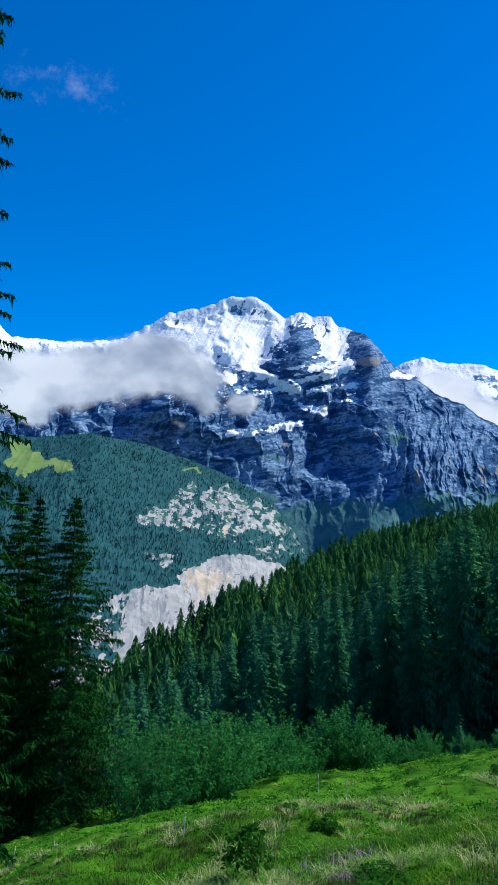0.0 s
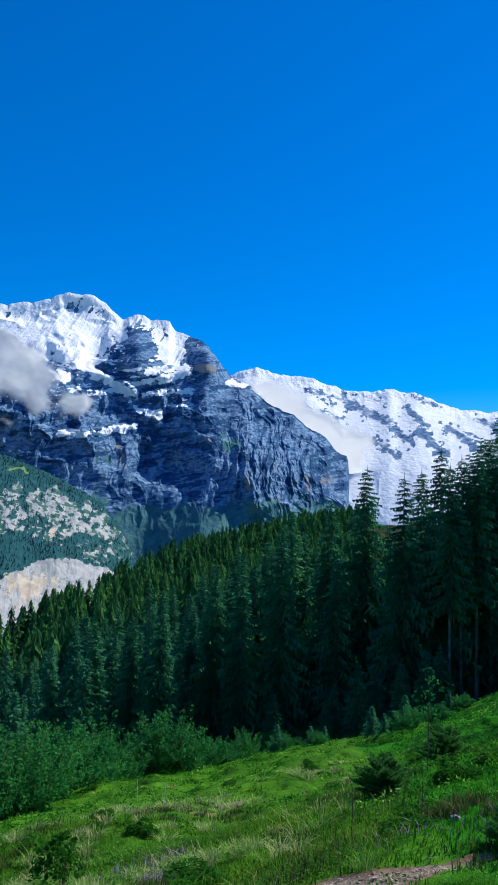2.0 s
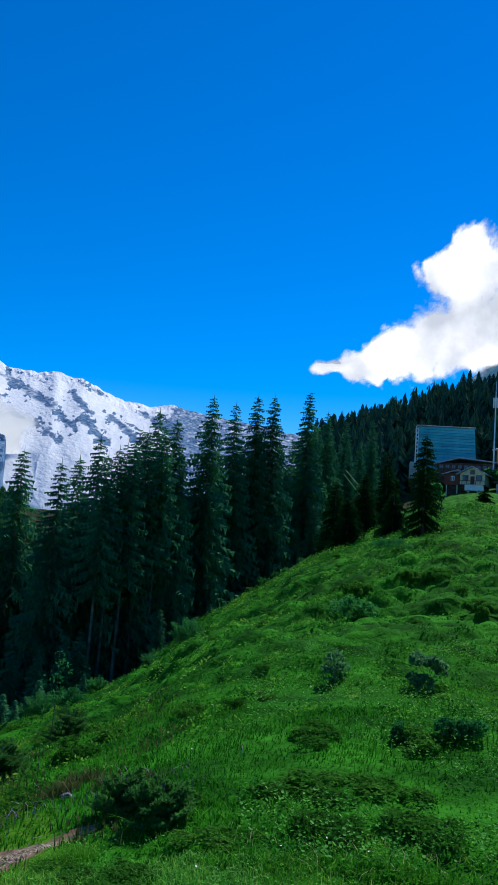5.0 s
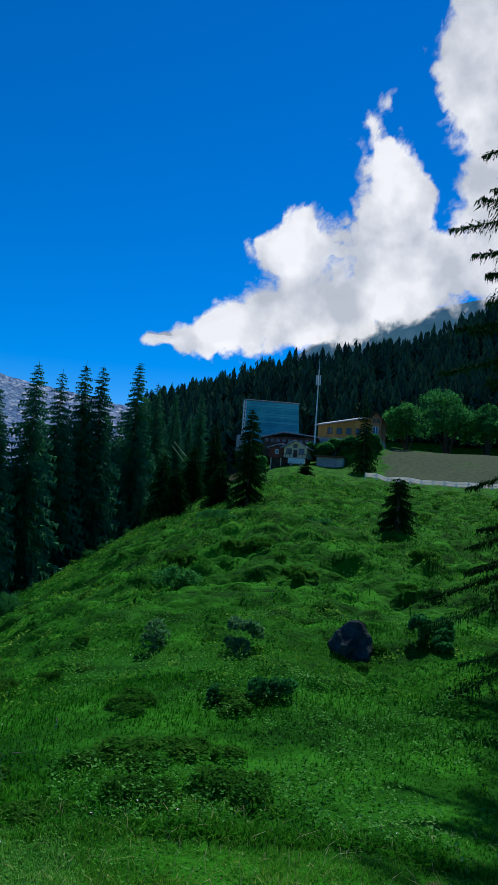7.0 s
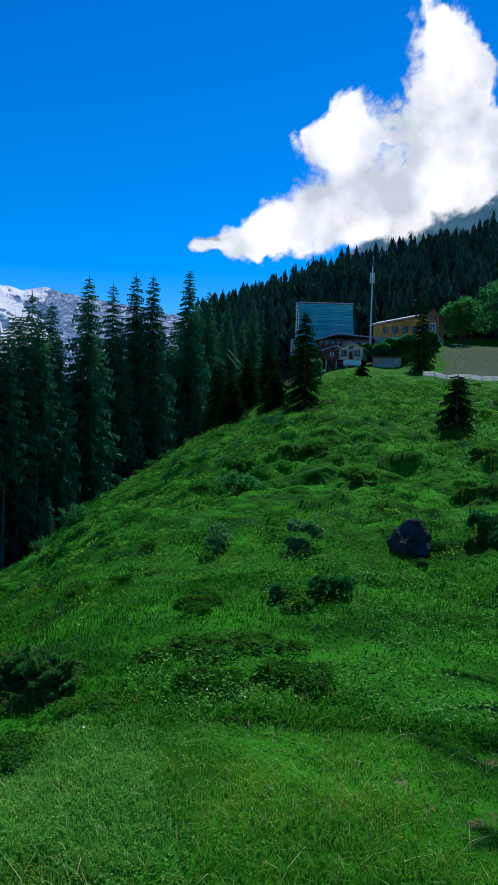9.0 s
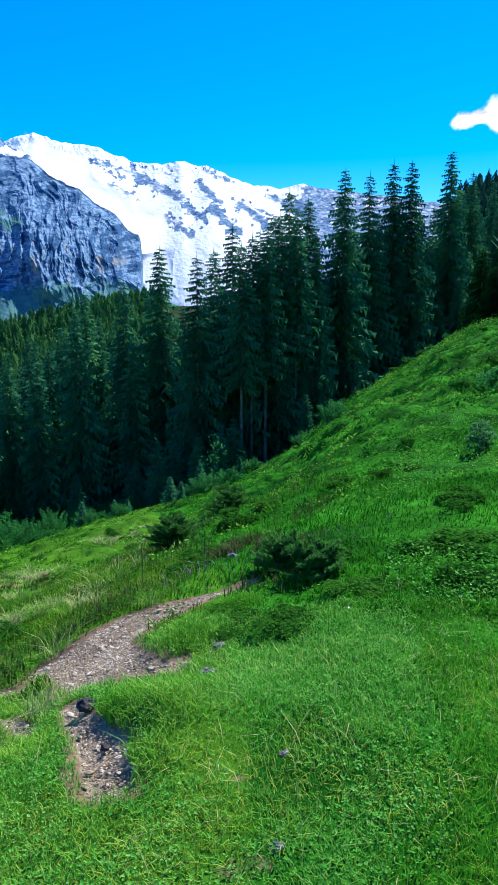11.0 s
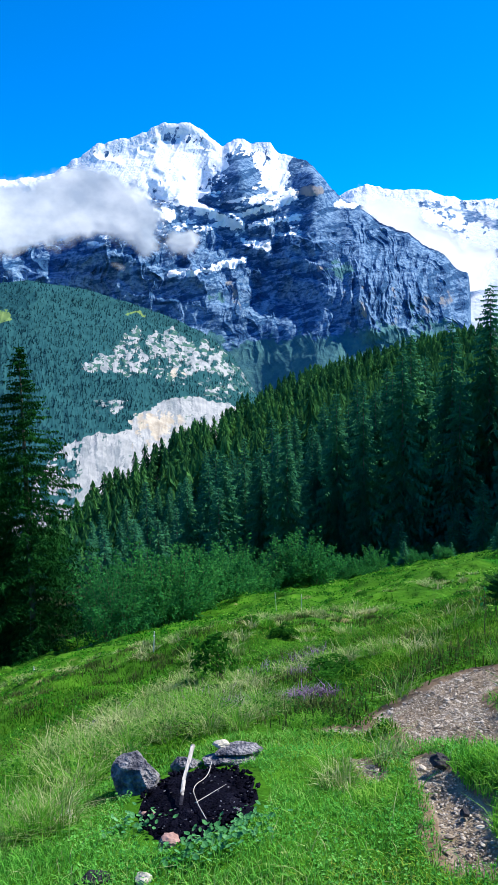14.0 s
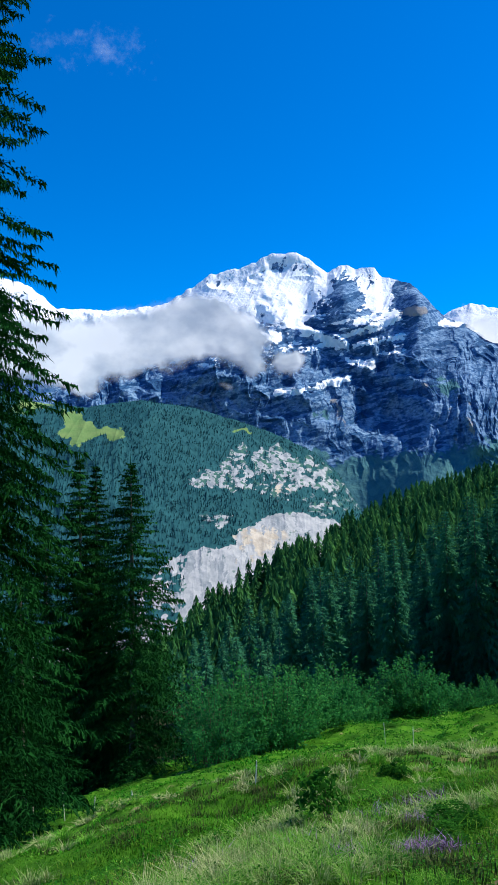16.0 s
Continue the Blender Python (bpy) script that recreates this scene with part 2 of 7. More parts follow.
# ---- ground: one sheet to the horizon ----
GRASS = mixed("meadow_grass", [
    (None, 0, 0, (0.022, 0.090, 0.006), (0.060, 0.18, 0.011), 0.8, (1, 1, 1)),
    ("lush", 0.5, 0.25, (0.004, 0.052, 0.003), (0.026, 0.185, 0.009), 0.7, (1, 1, 1)),
    ("dry", 1.1, 1.6, (0.16, 0.17, 0.06), (0.24, 0.22, 0.10), 3.0, (1, 1, 1)),
    ("stony", 0.5, 0.6, (0.035, 0.068, 0.040), (0.075, 0.105, 0.062), 1.2, (1, 1, 1)),
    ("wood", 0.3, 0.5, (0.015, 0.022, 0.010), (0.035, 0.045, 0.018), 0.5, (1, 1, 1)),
    ("earth", 0.9, 5.0, (0.10, 0.072, 0.048), (0.20, 0.145, 0.10), 9.0, (1, 1, 1)),
    ("soil", 0.8, 6.0, (0.16, 0.125, 0.085), (0.30, 0.24, 0.18), 9.0, (1, 1, 1)),
], rough=0.95, bump=0.8, bump_size=0.20, bump_scale=2.6)

forest_edge = profile([(-180, 60), (-40, 34), (-24, 26), (-14, 60), (-8, 62), (-4, 64), (5, 68), (11, 72), (20, 76), (25, 73), (32, 78), (36, 86), (40, 95),
                       (44, 108), (47, 118), (50, 150), (53, 225), (75, 235), (100, 200), (180, 80)], 1.2)

# the trodden path: centre line and half width
PATH_LINES = [
    [(2.70, 4.80, 0.06), (2.39, 4.80, 0.10), (2.05, 4.80, 0.16), (1.70, 4.86, 0.25), (1.45, 4.74, 0.31), (1.26, 4.66, 0.29), (1.12, 4.86, 0.14)],
    [(1.30, 4.45, 0.28), (1.30, 4.02, 0.23), (1.41, 3.74, 0.15), (1.54, 3.66, 0.08), (1.66, 3.70, 0.05)],
    [(0.98, 3.66, 0.06), (0.96, 3.3, 0.09), (0.95, 3.02, 0.12), (0.90, 2.75, 0.14)],
    [(0.70, 4.72, 0.09), (0.86, 4.50, 0.09)],
    [(0.69, 3.95, 0.05), (0.74, 3.62, 0.06)],
]


def path_cover(x, y):
    """1 on the path's middle, 0.5 at its edge, falling off beside it."""
    best = np.full(np.shape(x), -9.0)
    for (x0, y0, w0), (x1, y1, w1) in [ab for line in PATH_LINES for ab in zip(line, line[1:])]:
        dx, dy = x1 - x0, y1 - y0
        t = np.clip(((x - x0) * dx + (y - y0) * dy) / (dx * dx + dy * dy), 0, 1)
        dist = np.hypot(x - x0 - t * dx, y - y0 - t * dy)
        best = np.maximum(best, 1 - 0.5 * dist / (w0 + (w1 - w0) * t))
    return best + 0.14 * fbm(x * 5.0, y * 5.0, 3, 19)


def worn_turf(x, y):
    """Thin trampled patches in the short turf beside the path."""
    d, az = np.hypot(x, y), np.degrees(np.arctan2(x, y))
    return smooth(fbm(x * 1.1, y * 1.1, 4, 83, 0.6), 0.08, 0.35) * (1 - smooth(d, 4.2, 5.2)) * smooth(az, 20, 28)


angles = np.unique(np.concatenate([np.arange(-180, -32, 4.0), np.arange(-32, 84, 0.24), np.arange(84, 180, 4.0)]))
radii = np.concatenate([[0.02, 0.5, 1.0], 1.3 * 1.03 ** np.arange(0, 65), 8.9 * 1.0092 ** np.arange(0, 293), 131 * 1.0335 ** np.arange(0, 130)])
radii = radii[radii < 4850]
rr, aa = np.meshgrid(radii, np.radians(angles), indexing="ij")
gx, gy = rr * np.sin(aa), rr * np.cos(aa)
gz = ground_z(gx, gy)
cover = path_cover(gx, gy)
gz = gz - 0.035 * smooth(cover, 0.25, 0.8)
az_deg = np.degrees(aa)
lush = smooth(az_deg + 8 * fbm(gx / 5, gy / 5, 2, 5), 16, 34) * (1 - smooth(az_deg, 90, 150))
dry = 0.16 - 0.2 * lush * (rr < 130) + 0.42 * fbm(gx / 4.5, gy / 3.0, 3, 77) * smooth(rr, 4, 7) * (1 - 0.7 * smooth(az_deg, 25, 45)) * (1 - 0.6 * smooth(rr, 25, 60)) \
    + 0.04 * smooth(rr, 8, 12) * (1 - smooth(az_deg, 12, 22)) + 0.08 * np.exp(-((rr - 9) / 3) ** 2) * np.exp(-((az_deg - 5) / 16) ** 2)
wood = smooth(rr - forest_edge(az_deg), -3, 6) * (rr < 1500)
stony = 0.68 * smooth(rr, 134, 140) * smooth(-rr, -204, -190) * smooth(az_deg, 61, 64) + 0.25 * fbm(gx / 9, gy / 9, 3, 78)
ground = tagged(new("ground", raw_mesh("ground", np.stack([gx, gy, gz], -1).reshape(-1, 3), grid_faces(len(radii), len(angles), True)[:, ::-1],
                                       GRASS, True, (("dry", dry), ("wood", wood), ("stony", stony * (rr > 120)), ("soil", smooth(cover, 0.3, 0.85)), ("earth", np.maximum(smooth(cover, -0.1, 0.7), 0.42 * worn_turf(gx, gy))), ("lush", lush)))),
                "steep green alpine pasture with tufts and worn earth", "meadow", kind="structure")

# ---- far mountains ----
# blue distance haze is mixed into these rock and grass colours
HAZY_ROCK0, HAZY_ROCK1 = (0.022, 0.085, 0.200), (0.200, 0.320, 0.460)
MOUNTAIN = mixed("hazed_rock_and_snow", [
    (None, 0, 0, HAZY_ROCK0, HAZY_ROCK1, 0.075, (0.5, 0.5, 1.1)),
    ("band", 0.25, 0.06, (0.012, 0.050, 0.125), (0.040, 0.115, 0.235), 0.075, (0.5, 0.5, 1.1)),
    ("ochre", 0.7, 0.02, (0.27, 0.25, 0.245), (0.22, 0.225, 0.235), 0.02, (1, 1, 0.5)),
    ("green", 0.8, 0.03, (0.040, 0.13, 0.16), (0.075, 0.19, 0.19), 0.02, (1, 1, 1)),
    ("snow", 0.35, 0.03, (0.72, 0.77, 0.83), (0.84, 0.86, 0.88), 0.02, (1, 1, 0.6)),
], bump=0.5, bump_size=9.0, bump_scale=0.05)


def range_mesh(name, crest, crest_r, foot_r, foot_z, az0, az1, cols, rows, relief, strata, seed, mat, paint, back_rows=14, lean=0.8, jag=0.15, form=None, slant=0.3, lumps=0.08, calm=None):
    """A mountain side between two bearings, from its foot to its crest, with gullies, buttresses and ledges, and a slope behind."""
    az = np.linspace(az0, az1, cols)
    u = np.linspace(0, 1, rows)
    uu, aa = np.meshgrid(u, az, indexing="ij")
    height = foot_z + (crest_r(aa) * np.tan(np.radians(crest(aa))) + 1.6 - foot_z) * uu
    height = height + crest_r(aa) * np.radians(jag * fbm(aa * 2.2, seed + (1 - uu) * 22, 4, seed + 3)) * smooth(uu, 0.8, 1.0) ** 2      # teeth along the crest alone
    top = height[-1:]
    lx, lz = aa * math.pi / 180 * crest_r(aa) / 100, height / 100       # metres / 100 along and up
    warp = fbm(lx * 0.35, lz * 0.35, 4, seed)
    gul = ridged(lx * 0.13 + 0.35 * warp - 0.05 * lz, lz * 0.07 + 0.2 * warp, 3, seed + 5, 0.38)
    fine = ridged(lx * 1.25 + 0.5 * warp - slant * lz, lz * 0.20, 3, seed + 9, 0.6)
    band = lz * 0.85 + 0.20 * lx + 0.55 * warp + 0.25 * fbm(lx * 1.3, lz * 1.3, 3, seed + 60)   # tilted layers
    ledge = (band % 1.0)
    ledge = smooth(ledge, 0.0, 0.18) - smooth(ledge, 0.18, 1.0)             # short tread, tall riser
    fade = smooth(1 - uu, 0.0, 0.07) * (0.10 + 0.90 * smooth(uu, 0.12, 0.44))
    soft = calm(aa, np.degrees(np.arctan2(height - 1.6, crest_r(aa)))) if calm else 1.0       # smooth snow fields and plain walls
    r = foot_r(aa) + (crest_r(aa) - foot_r(aa)) * uu**lean
    r = r - relief * fade * (gul - 0.45) - 0.13 * relief * fade * soft * (fine - 0.4) + strata * soft * fade * ledge * (0.4 + uu) * (1 - 0.75 * smooth(uu, 0.66, 0.8))
    r = r - lumps * relief * fade * soft * fbm(lx * 3, lz * 2.0, 6, seed + 40, 0.66)
    if form:
        r = r - fade * form(aa + 0.5 * warp, np.degrees(np.arctan2(height - 1.6, r)) + 0.4 * warp)
    x, y = r * np.sin(np.radians(aa)), r * np.cos(np.radians(aa))
    flat = np.gradient(r, axis=0) / np.maximum(np.gradient(height, axis=0), 0.5)     # run over rise
    attributes = [(k, v) for k, v in paint(aa, uu, height, r, ledge, gul, fine, warp, flat).items()]
    # the far side falls away behind the crest
    b = np.linspace(0, 1, back_rows + 1)[1:]
    bb, ba = np.meshgrid(b, az, indexing="ij")
    br = crest_r(ba) + bb * 420
    bz = top + (foot_z - top) * bb**1.2 * 0.8
    x = np.vstack([x, br * np.sin(np.radians(ba))])
    y = np.vstack([y, br * np.cos(np.radians(ba))])
    z = np.vstack([height, bz])
    attributes = [(k, np.vstack([v, np.repeat(v[-1:], back_rows, 0)])) for k, v in attributes]
    return raw_mesh(name, np.stack([x, y, z], -1).reshape(-1, 3), grid_faces(rows + back_rows, cols), mat, False, attributes), (x, y, z)


# the great snow peak with its rock shoulder
massif_crest = profile([(-32, 17), (-24, 15.6), (-20.7, 14.87), (-18.66, 13.3), (-14.4, 13.25), (-10.5, 13.7), (-8.3, 15.0), (-6.9, 15.95), (-3.8, 16.6),
                        (-2.0, 17.4), (0.05, 17.48), (1.4, 16.7), (2.4, 15.8), (3.6, 16.44), (4.6, 16.0), (6.1, 16.0), (6.6, 15.3), (7.4, 15.1), (9.1, 14.5),
                        (10.1, 13.4), (11.2, 12.0), (12.1, 11.65), (13.0, 11.3), (14.5, 10.1), (16.2, 9.3), (17.3, 8.4), (18.8, 7.6), (19.6, 6.5), (20.6, 6.2), (20.9, 1.0), (22, -3)], 0.13)
massif_r = profile([(-32, 3800), (-8, 3950), (4, 4000), (9, 3950), (12, 3800), (20, 3650)], 1.5)
massif_foot = profile([(-32, 2600), (0, 2700), (5, 2780), (10, 2450), (14, 2450), (22, 2700)], 1.5)
snow_line = profile([(-32, 10.5), (-9, 12.0), (-5, 12.5), (-2.5, 12.4), (-1, 11.8), (0.4, 12.0), (1.0, 12.9), (1.6, 13.6), (2.3, 14.4), (3.0, 15.3), (3.6, 15.9), (4.3, 15.3),
                     (4.9, 14.6), (5.4, 13.3), (6.2, 12.7), (7.0, 13.0), (7.5, 14.6), (8, 18), (30, 25)], 0.2)


def blob(a, e, a0, e0, wa, we):
    return np.exp(-((a - a0) / wa) ** 2 - ((e - e0) / we) ** 2)


def strip(a, e, a0, e0, a1, e1, w):
    """A narrow band from one place to another."""
    t = np.clip(((a - a0) * (a1 - a0) + (e - e0) * (e1 - e0)) / ((a1 - a0) ** 2 + (e1 - e0) ** 2), 0, 1)
    return np.exp(-(np.hypot(a - a0 - t * (a1 - a0), e - e0 - t * (e1 - e0)) / w) ** 2)


# ledges that hold the snow: from bearing and height angle to bearing and height angle, half width
SHELVES = ((0.0, 11.9, 3.7, 10.2, 0.30), (4.0, 11.3, 7.9, 12.15, 0.26), (4.6, 12.1, 7.6, 12.5, 0.16), (3.7, 9.2, 5.7, 8.75, 0.22), (4.4, 10.2, 8.2, 10.9, 0.14),
           (-1.9, 6.8, 1.1, 7.2, 0.22), (1.1, 7.2, 3.9, 7.9, 0.20), (-4.4, 11.4, -1.6, 11.0, 0.4), (11.0, 11.45, 12.4, 11.6, 0.2))


def massif_form(a, e):
    """Buttresses stand out, recesses lie back, in metres."""
    ledges = 0
    for a0, e0, a1, e1, w in SHELVES:
        under = e0 + (e1 - e0) * (a - a0) / (a1 - a0) - e
        ledges = ledges + 75 * w / 0.25 * smooth(under, -w - 0.15, w + 0.1) * np.exp(-np.maximum(under, 0) / 1.1) * smooth(a, a0 - 0.5, a0 + 0.4) * smooth(a1 - a, -0.5, 0.4)
    return ledges + 190 * blob(a, e, 3.5, 12.8, 1.6, 2.2) + 200 * blob(a, e, 14.0, 5.0, 4.0, 3.2) + 160 * blob(a, e, 9.2, 12.5, 1.2, 1.6) - 120 * blob(a, e, 6.5, 4.2, 2.6, 2.6) \
        + 70 * blob(a, e, 0.8, 4.5, 2.2, 2.4) + 60 * (ridged(a * 0.55 + 0.10 * e + 0.9 * fbm(a * 0.5, e * 0.5, 3, 67), e * 0.16, 4, 66, 0.55) - 0.5) * smooth(11.5 - e, 0, 2) - 50 * blob(a, e, 0.2, 13.5, 1.0, 2.2) + 200 * blob(a, e, -6.0, 9.0, 3.0, 3.0) \
        + 75 * (ridged(a * 1.2 + 0.5 * fbm(a * 0.8, e * 0.8, 3, 68), e * 0.22 + 3, 4, 69, 0.6) - 0.5) * blob(a, e, 15.0, 5.0, 4.5, 3.2)


def massif_paint(aa, uu, height, r, ledge, gul, fine, warp, flat):
    el = np.degrees(np.arctan2(height - 1.6, r))
    rough = fbm(aa * 1.6, el * 1.6, 5, 201, 0.62)
    line = snow_line(aa + 0.35 * rough) + 0.75 * rough
    snow = 0.5 + 0.5 * np.clip((el - line) / 0.55, -1.3, 1.3)
    wa, we = aa + 0.35 * rough, el + 0.45 * fbm(aa * 2.2 + 9, el * 2.2, 4, 207, 0.6)
    for a0, e0, a1, e1, w in SHELVES:
        snow = np.maximum(snow, 0.1 + 0.85 * strip(wa, we, a0, e0, a1, e1, w) + 0.3 * rough)
    snow = snow + 0.10 + 0.16 * np.clip((flat - 1.0) / 0.7, -1.2, 0.5) * smooth(el, 10.5, 12.5) - 0.12 * smooth(rough, 0.22, 0.45) * smooth(el, 12, 13) * smooth(17.6 - el, 0.3, 1.2)
    beds = fbm(aa * 0.9 + 0.5 * el, el * 2.6 - 0.45 * aa, 4, 211, 0.6)      # snow lying along the tilted rock beds
    snow = np.maximum(snow, 0.25 + 0.65 * smooth(beds, 0.20, 0.42) * smooth(el, 8.2, 10.0) * smooth(9.0 - aa, 0, 1.5))
    snow = snow - 0.12 * smooth(fine, 0.55, 0.8) * smooth(17.0 - el, 0, 1)
    ribs = fbm(aa * 3.4 - 1.7 * el, el * 1.6 + 0.7 * aa, 5, 212, 0.66)
    snow = snow - 0.50 * smooth(ribs, 0.06, 0.32) * smooth(el, 12.6, 13.8) * smooth(massif_crest(aa) - el, 0.05, 0.4)
    teeth = ridged(aa * 2.6 - 1.1 * el, el * 1.7 + 0.5 * aa, 4, 213, 0.6)      # thin rock ribs standing out of the snow
    snow = snow - 0.45 * smooth(teeth + 0.5 * ribs, 0.66, 0.90) * smooth(el, 12.4, 13.4) * smooth(massif_crest(aa) - el, 0.0, 0.3)
    snow = snow - 0.5 * blob(wa, we, -1.0, 16.5, 1.3, 0.55) * smooth(rough + 0.25, 0.0, 0.3)
    green = 0.12 + 0.75 * smooth(3.6 - el + 1.6 * warp, -0.6, 2.6) + 0.55 * np.exp(-((aa - 11.3) / 1.3) ** 2) * np.exp(-((el - 7.0) / 1.2) ** 2) + 0.35 * np.exp(-((aa - 1.5) / 1.8) ** 2) * np.exp(-((el - 5.2) / 0.9) ** 2) + 0.25 * rough
    ochre = 0.05 + 0.8 * np.exp(-((aa - 9.0) / 1.3) ** 2) * np.exp(-((el - 12.6) / 0.5) ** 2) + 0.45 * np.exp(-((aa - 19.0 + 0.6 * rough) / 0.6) ** 2) * np.exp(-((el - 4.4) / 1.5) ** 2)
    for a0, e0, a1, e1, w in ((11.5, 6.0, 11.8, 2.9, 0.42), (12.85, 5.6, 13.1, 2.8, 0.36), (15.1, 5.4, 15.4, 2.4, 0.55), (17.6, 4.8, 17.9, 2.2, 0.5), (9.3, 8.2, 10.0, 6.2, 0.5), (2.6, 6.2, 3.4, 4.0, 0.6)):
        ochre = np.maximum(ochre, 0.44 * strip(aa + 0.3 * rough, el + 0.3 * warp, a0, e0, a1, e1, w) + 0.25 * rough)      # pale pillars
    # dark and pale rock: upright slabs on the buttress, tilted beds elsewhere
    slab = blob(aa, el, 15.0, 5.5, 5.0, 4.0)
    band = 0.42 + 1.15 * (0.7 * slab * fbm(aa * 2.4 + 0.5 * warp, el * 0.55, 5, 214, 0.62) + (1 - slab) * fbm(aa * 0.8 + 0.3 * warp, el * 3.0 - 0.55 * aa, 5, 215, 0.62))
    return {"snow": snow, "green": green, "ochre": ochre, "band": band}


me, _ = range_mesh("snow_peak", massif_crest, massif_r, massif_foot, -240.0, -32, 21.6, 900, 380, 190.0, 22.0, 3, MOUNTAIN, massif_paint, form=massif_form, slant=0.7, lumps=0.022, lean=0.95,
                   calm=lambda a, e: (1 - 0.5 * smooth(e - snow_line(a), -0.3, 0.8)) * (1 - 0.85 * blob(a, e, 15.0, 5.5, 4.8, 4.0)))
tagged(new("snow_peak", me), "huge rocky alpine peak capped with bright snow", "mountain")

# the white ridge behind the shoulder
ridge_crest = profile([(6, 9), (10, 11.5), (12, 12.6), (13.2, 12.9), (14.5, 12.5), (17.6, 12.15), (20.3, 11.25), (22.6, 11.2), (23.7, 11.5), (24.4, 11.15), (25.7, 11.15), (27, 10.6), (28.5, 9.95),
                       (31.1, 9.6), (32.9, 9.9), (34.5, 9.5), (37, 9.2), (42, 8.5), (50, 8)], 0.25)


def ridge_paint(aa, uu, height, r, ledge, gul, fine, warp, flat):
    el = np.degrees(np.arctan2(height - 1.6, r))
    rough = fbm(aa * 2.4 + 0.8 * el, el * 2.6 - 0.7 * aa, 5, 33, 0.64)
    wa, we = aa + 0.35 * rough, el + 0.35 * fbm(aa * 1.9 + 5, el * 1.9, 4, 36, 0.6)
    # bare rock bands slanting down between the snow fields
    rock = np.zeros_like(aa)
    for a0, e0, a1, e1, w, k in ((17.4, 11.4, 20.2, 10.5, 0.55, 0.8), (20.2, 10.6, 23.6, 8.8, 0.75, 0.9), (25.0, 9.7, 26.5, 8.7, 0.45, 1.0), (24.0, 8.3, 25.3, 7.4, 0.5, 1.0), (25.9, 8.2, 27.9, 6.5, 0.6, 1.0),
                                 (28.0, 8.5, 30.2, 7.0, 0.55, 1.0), (22.4, 10.7, 23.6, 10.2, 0.35, 0.8), (25.2, 10.9, 27.6, 10.0, 0.35, 0.8), (30.3, 9.0, 33.0, 8.0, 0.5, 0.9), (18.4, 9.7, 20.4, 8.8, 0.35, 0.8), (23.0, 7.3, 24.4, 6.2, 0.5, 0.9)):
        rock = np.maximum(rock, k * strip(wa, we, a0, e0, a1, e1, w))
    snow = 1.0 - 0.62 * rock - 0.55 * smooth(rough, 0.12, 0.4) * smooth(rock + 0.25, 0.1, 0.6) * smooth(aa, 16, 18)
    return {"snow": snow - 0.55 * smooth(aa, 31, 33.5), "green": np.zeros_like(aa), "ochre": np.zeros_like(aa)}


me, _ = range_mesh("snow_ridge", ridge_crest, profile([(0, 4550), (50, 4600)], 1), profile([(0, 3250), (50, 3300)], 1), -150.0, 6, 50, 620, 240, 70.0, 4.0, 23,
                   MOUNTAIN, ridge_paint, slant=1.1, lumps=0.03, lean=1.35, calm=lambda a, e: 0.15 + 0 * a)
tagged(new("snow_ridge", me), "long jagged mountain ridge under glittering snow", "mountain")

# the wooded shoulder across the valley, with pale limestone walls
# the wood layer carries the blue-green of distance haze in its colours
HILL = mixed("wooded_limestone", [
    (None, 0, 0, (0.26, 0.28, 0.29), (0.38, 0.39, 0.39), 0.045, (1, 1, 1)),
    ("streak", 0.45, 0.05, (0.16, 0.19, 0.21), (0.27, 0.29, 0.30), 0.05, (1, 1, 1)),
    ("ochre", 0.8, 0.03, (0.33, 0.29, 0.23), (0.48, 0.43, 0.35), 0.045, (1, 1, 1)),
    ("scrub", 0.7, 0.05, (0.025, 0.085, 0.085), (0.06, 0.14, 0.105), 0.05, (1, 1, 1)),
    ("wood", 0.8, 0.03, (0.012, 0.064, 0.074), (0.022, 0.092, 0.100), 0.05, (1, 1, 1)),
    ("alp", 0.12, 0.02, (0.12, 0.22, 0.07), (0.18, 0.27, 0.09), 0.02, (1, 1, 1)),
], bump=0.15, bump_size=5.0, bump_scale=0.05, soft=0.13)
hill_crest = profile([(-40, 10), (-30, 8.2), (-22.5, 7.0), (-19.9, 6.2), (-16.5, 5.9), (-14, 6.3), (-12.3, 6.45), (-8.5, 5.9), (-4.9, 4.8), (-1.5, 3.5), (1.2, 2.1), (2.6, 0.8), (3.6, -0.7), (4.3, -1.9), (5.2, -3.5), (8, -9)], 0.35)
hill_r = profile([(-40, 1850), (-12, 1950), (4, 2250), (8, 2300)], 2.0)


crag_top = profile([(-30, -20), (-8.9, 0.2), (-8.2, 0.7), (-6.5, 1.2), (-5.2, 2.7), (-4.0, 3.0), (-2.4, 2.9), (-0.5, 2.2), (1.2, 1.9), (2.6, 0.7), (3.6, -0.5), (6, -4)], 0.3)
crag_foot = profile([(-30, -20), (-8.9, 0.1), (-7.8, -0.4), (-5.7, -0.9), (-3.4, -0.9), (-1.8, -1.4), (-0.4, -1.2), (0.8, -0.5), (3.6, -1.2), (6, -4)], 0.3)
wall_top = profile([(-30, -16), (-14, -9.5), (-10.4, -5.8), (-9, -5.1), (-6, -5.0), (-4.7, -3.8), (-2.6, -2.65), (0, -2.5), (2.2, -2.9), (4.5, -3.4), (8, -6)], 0.25)


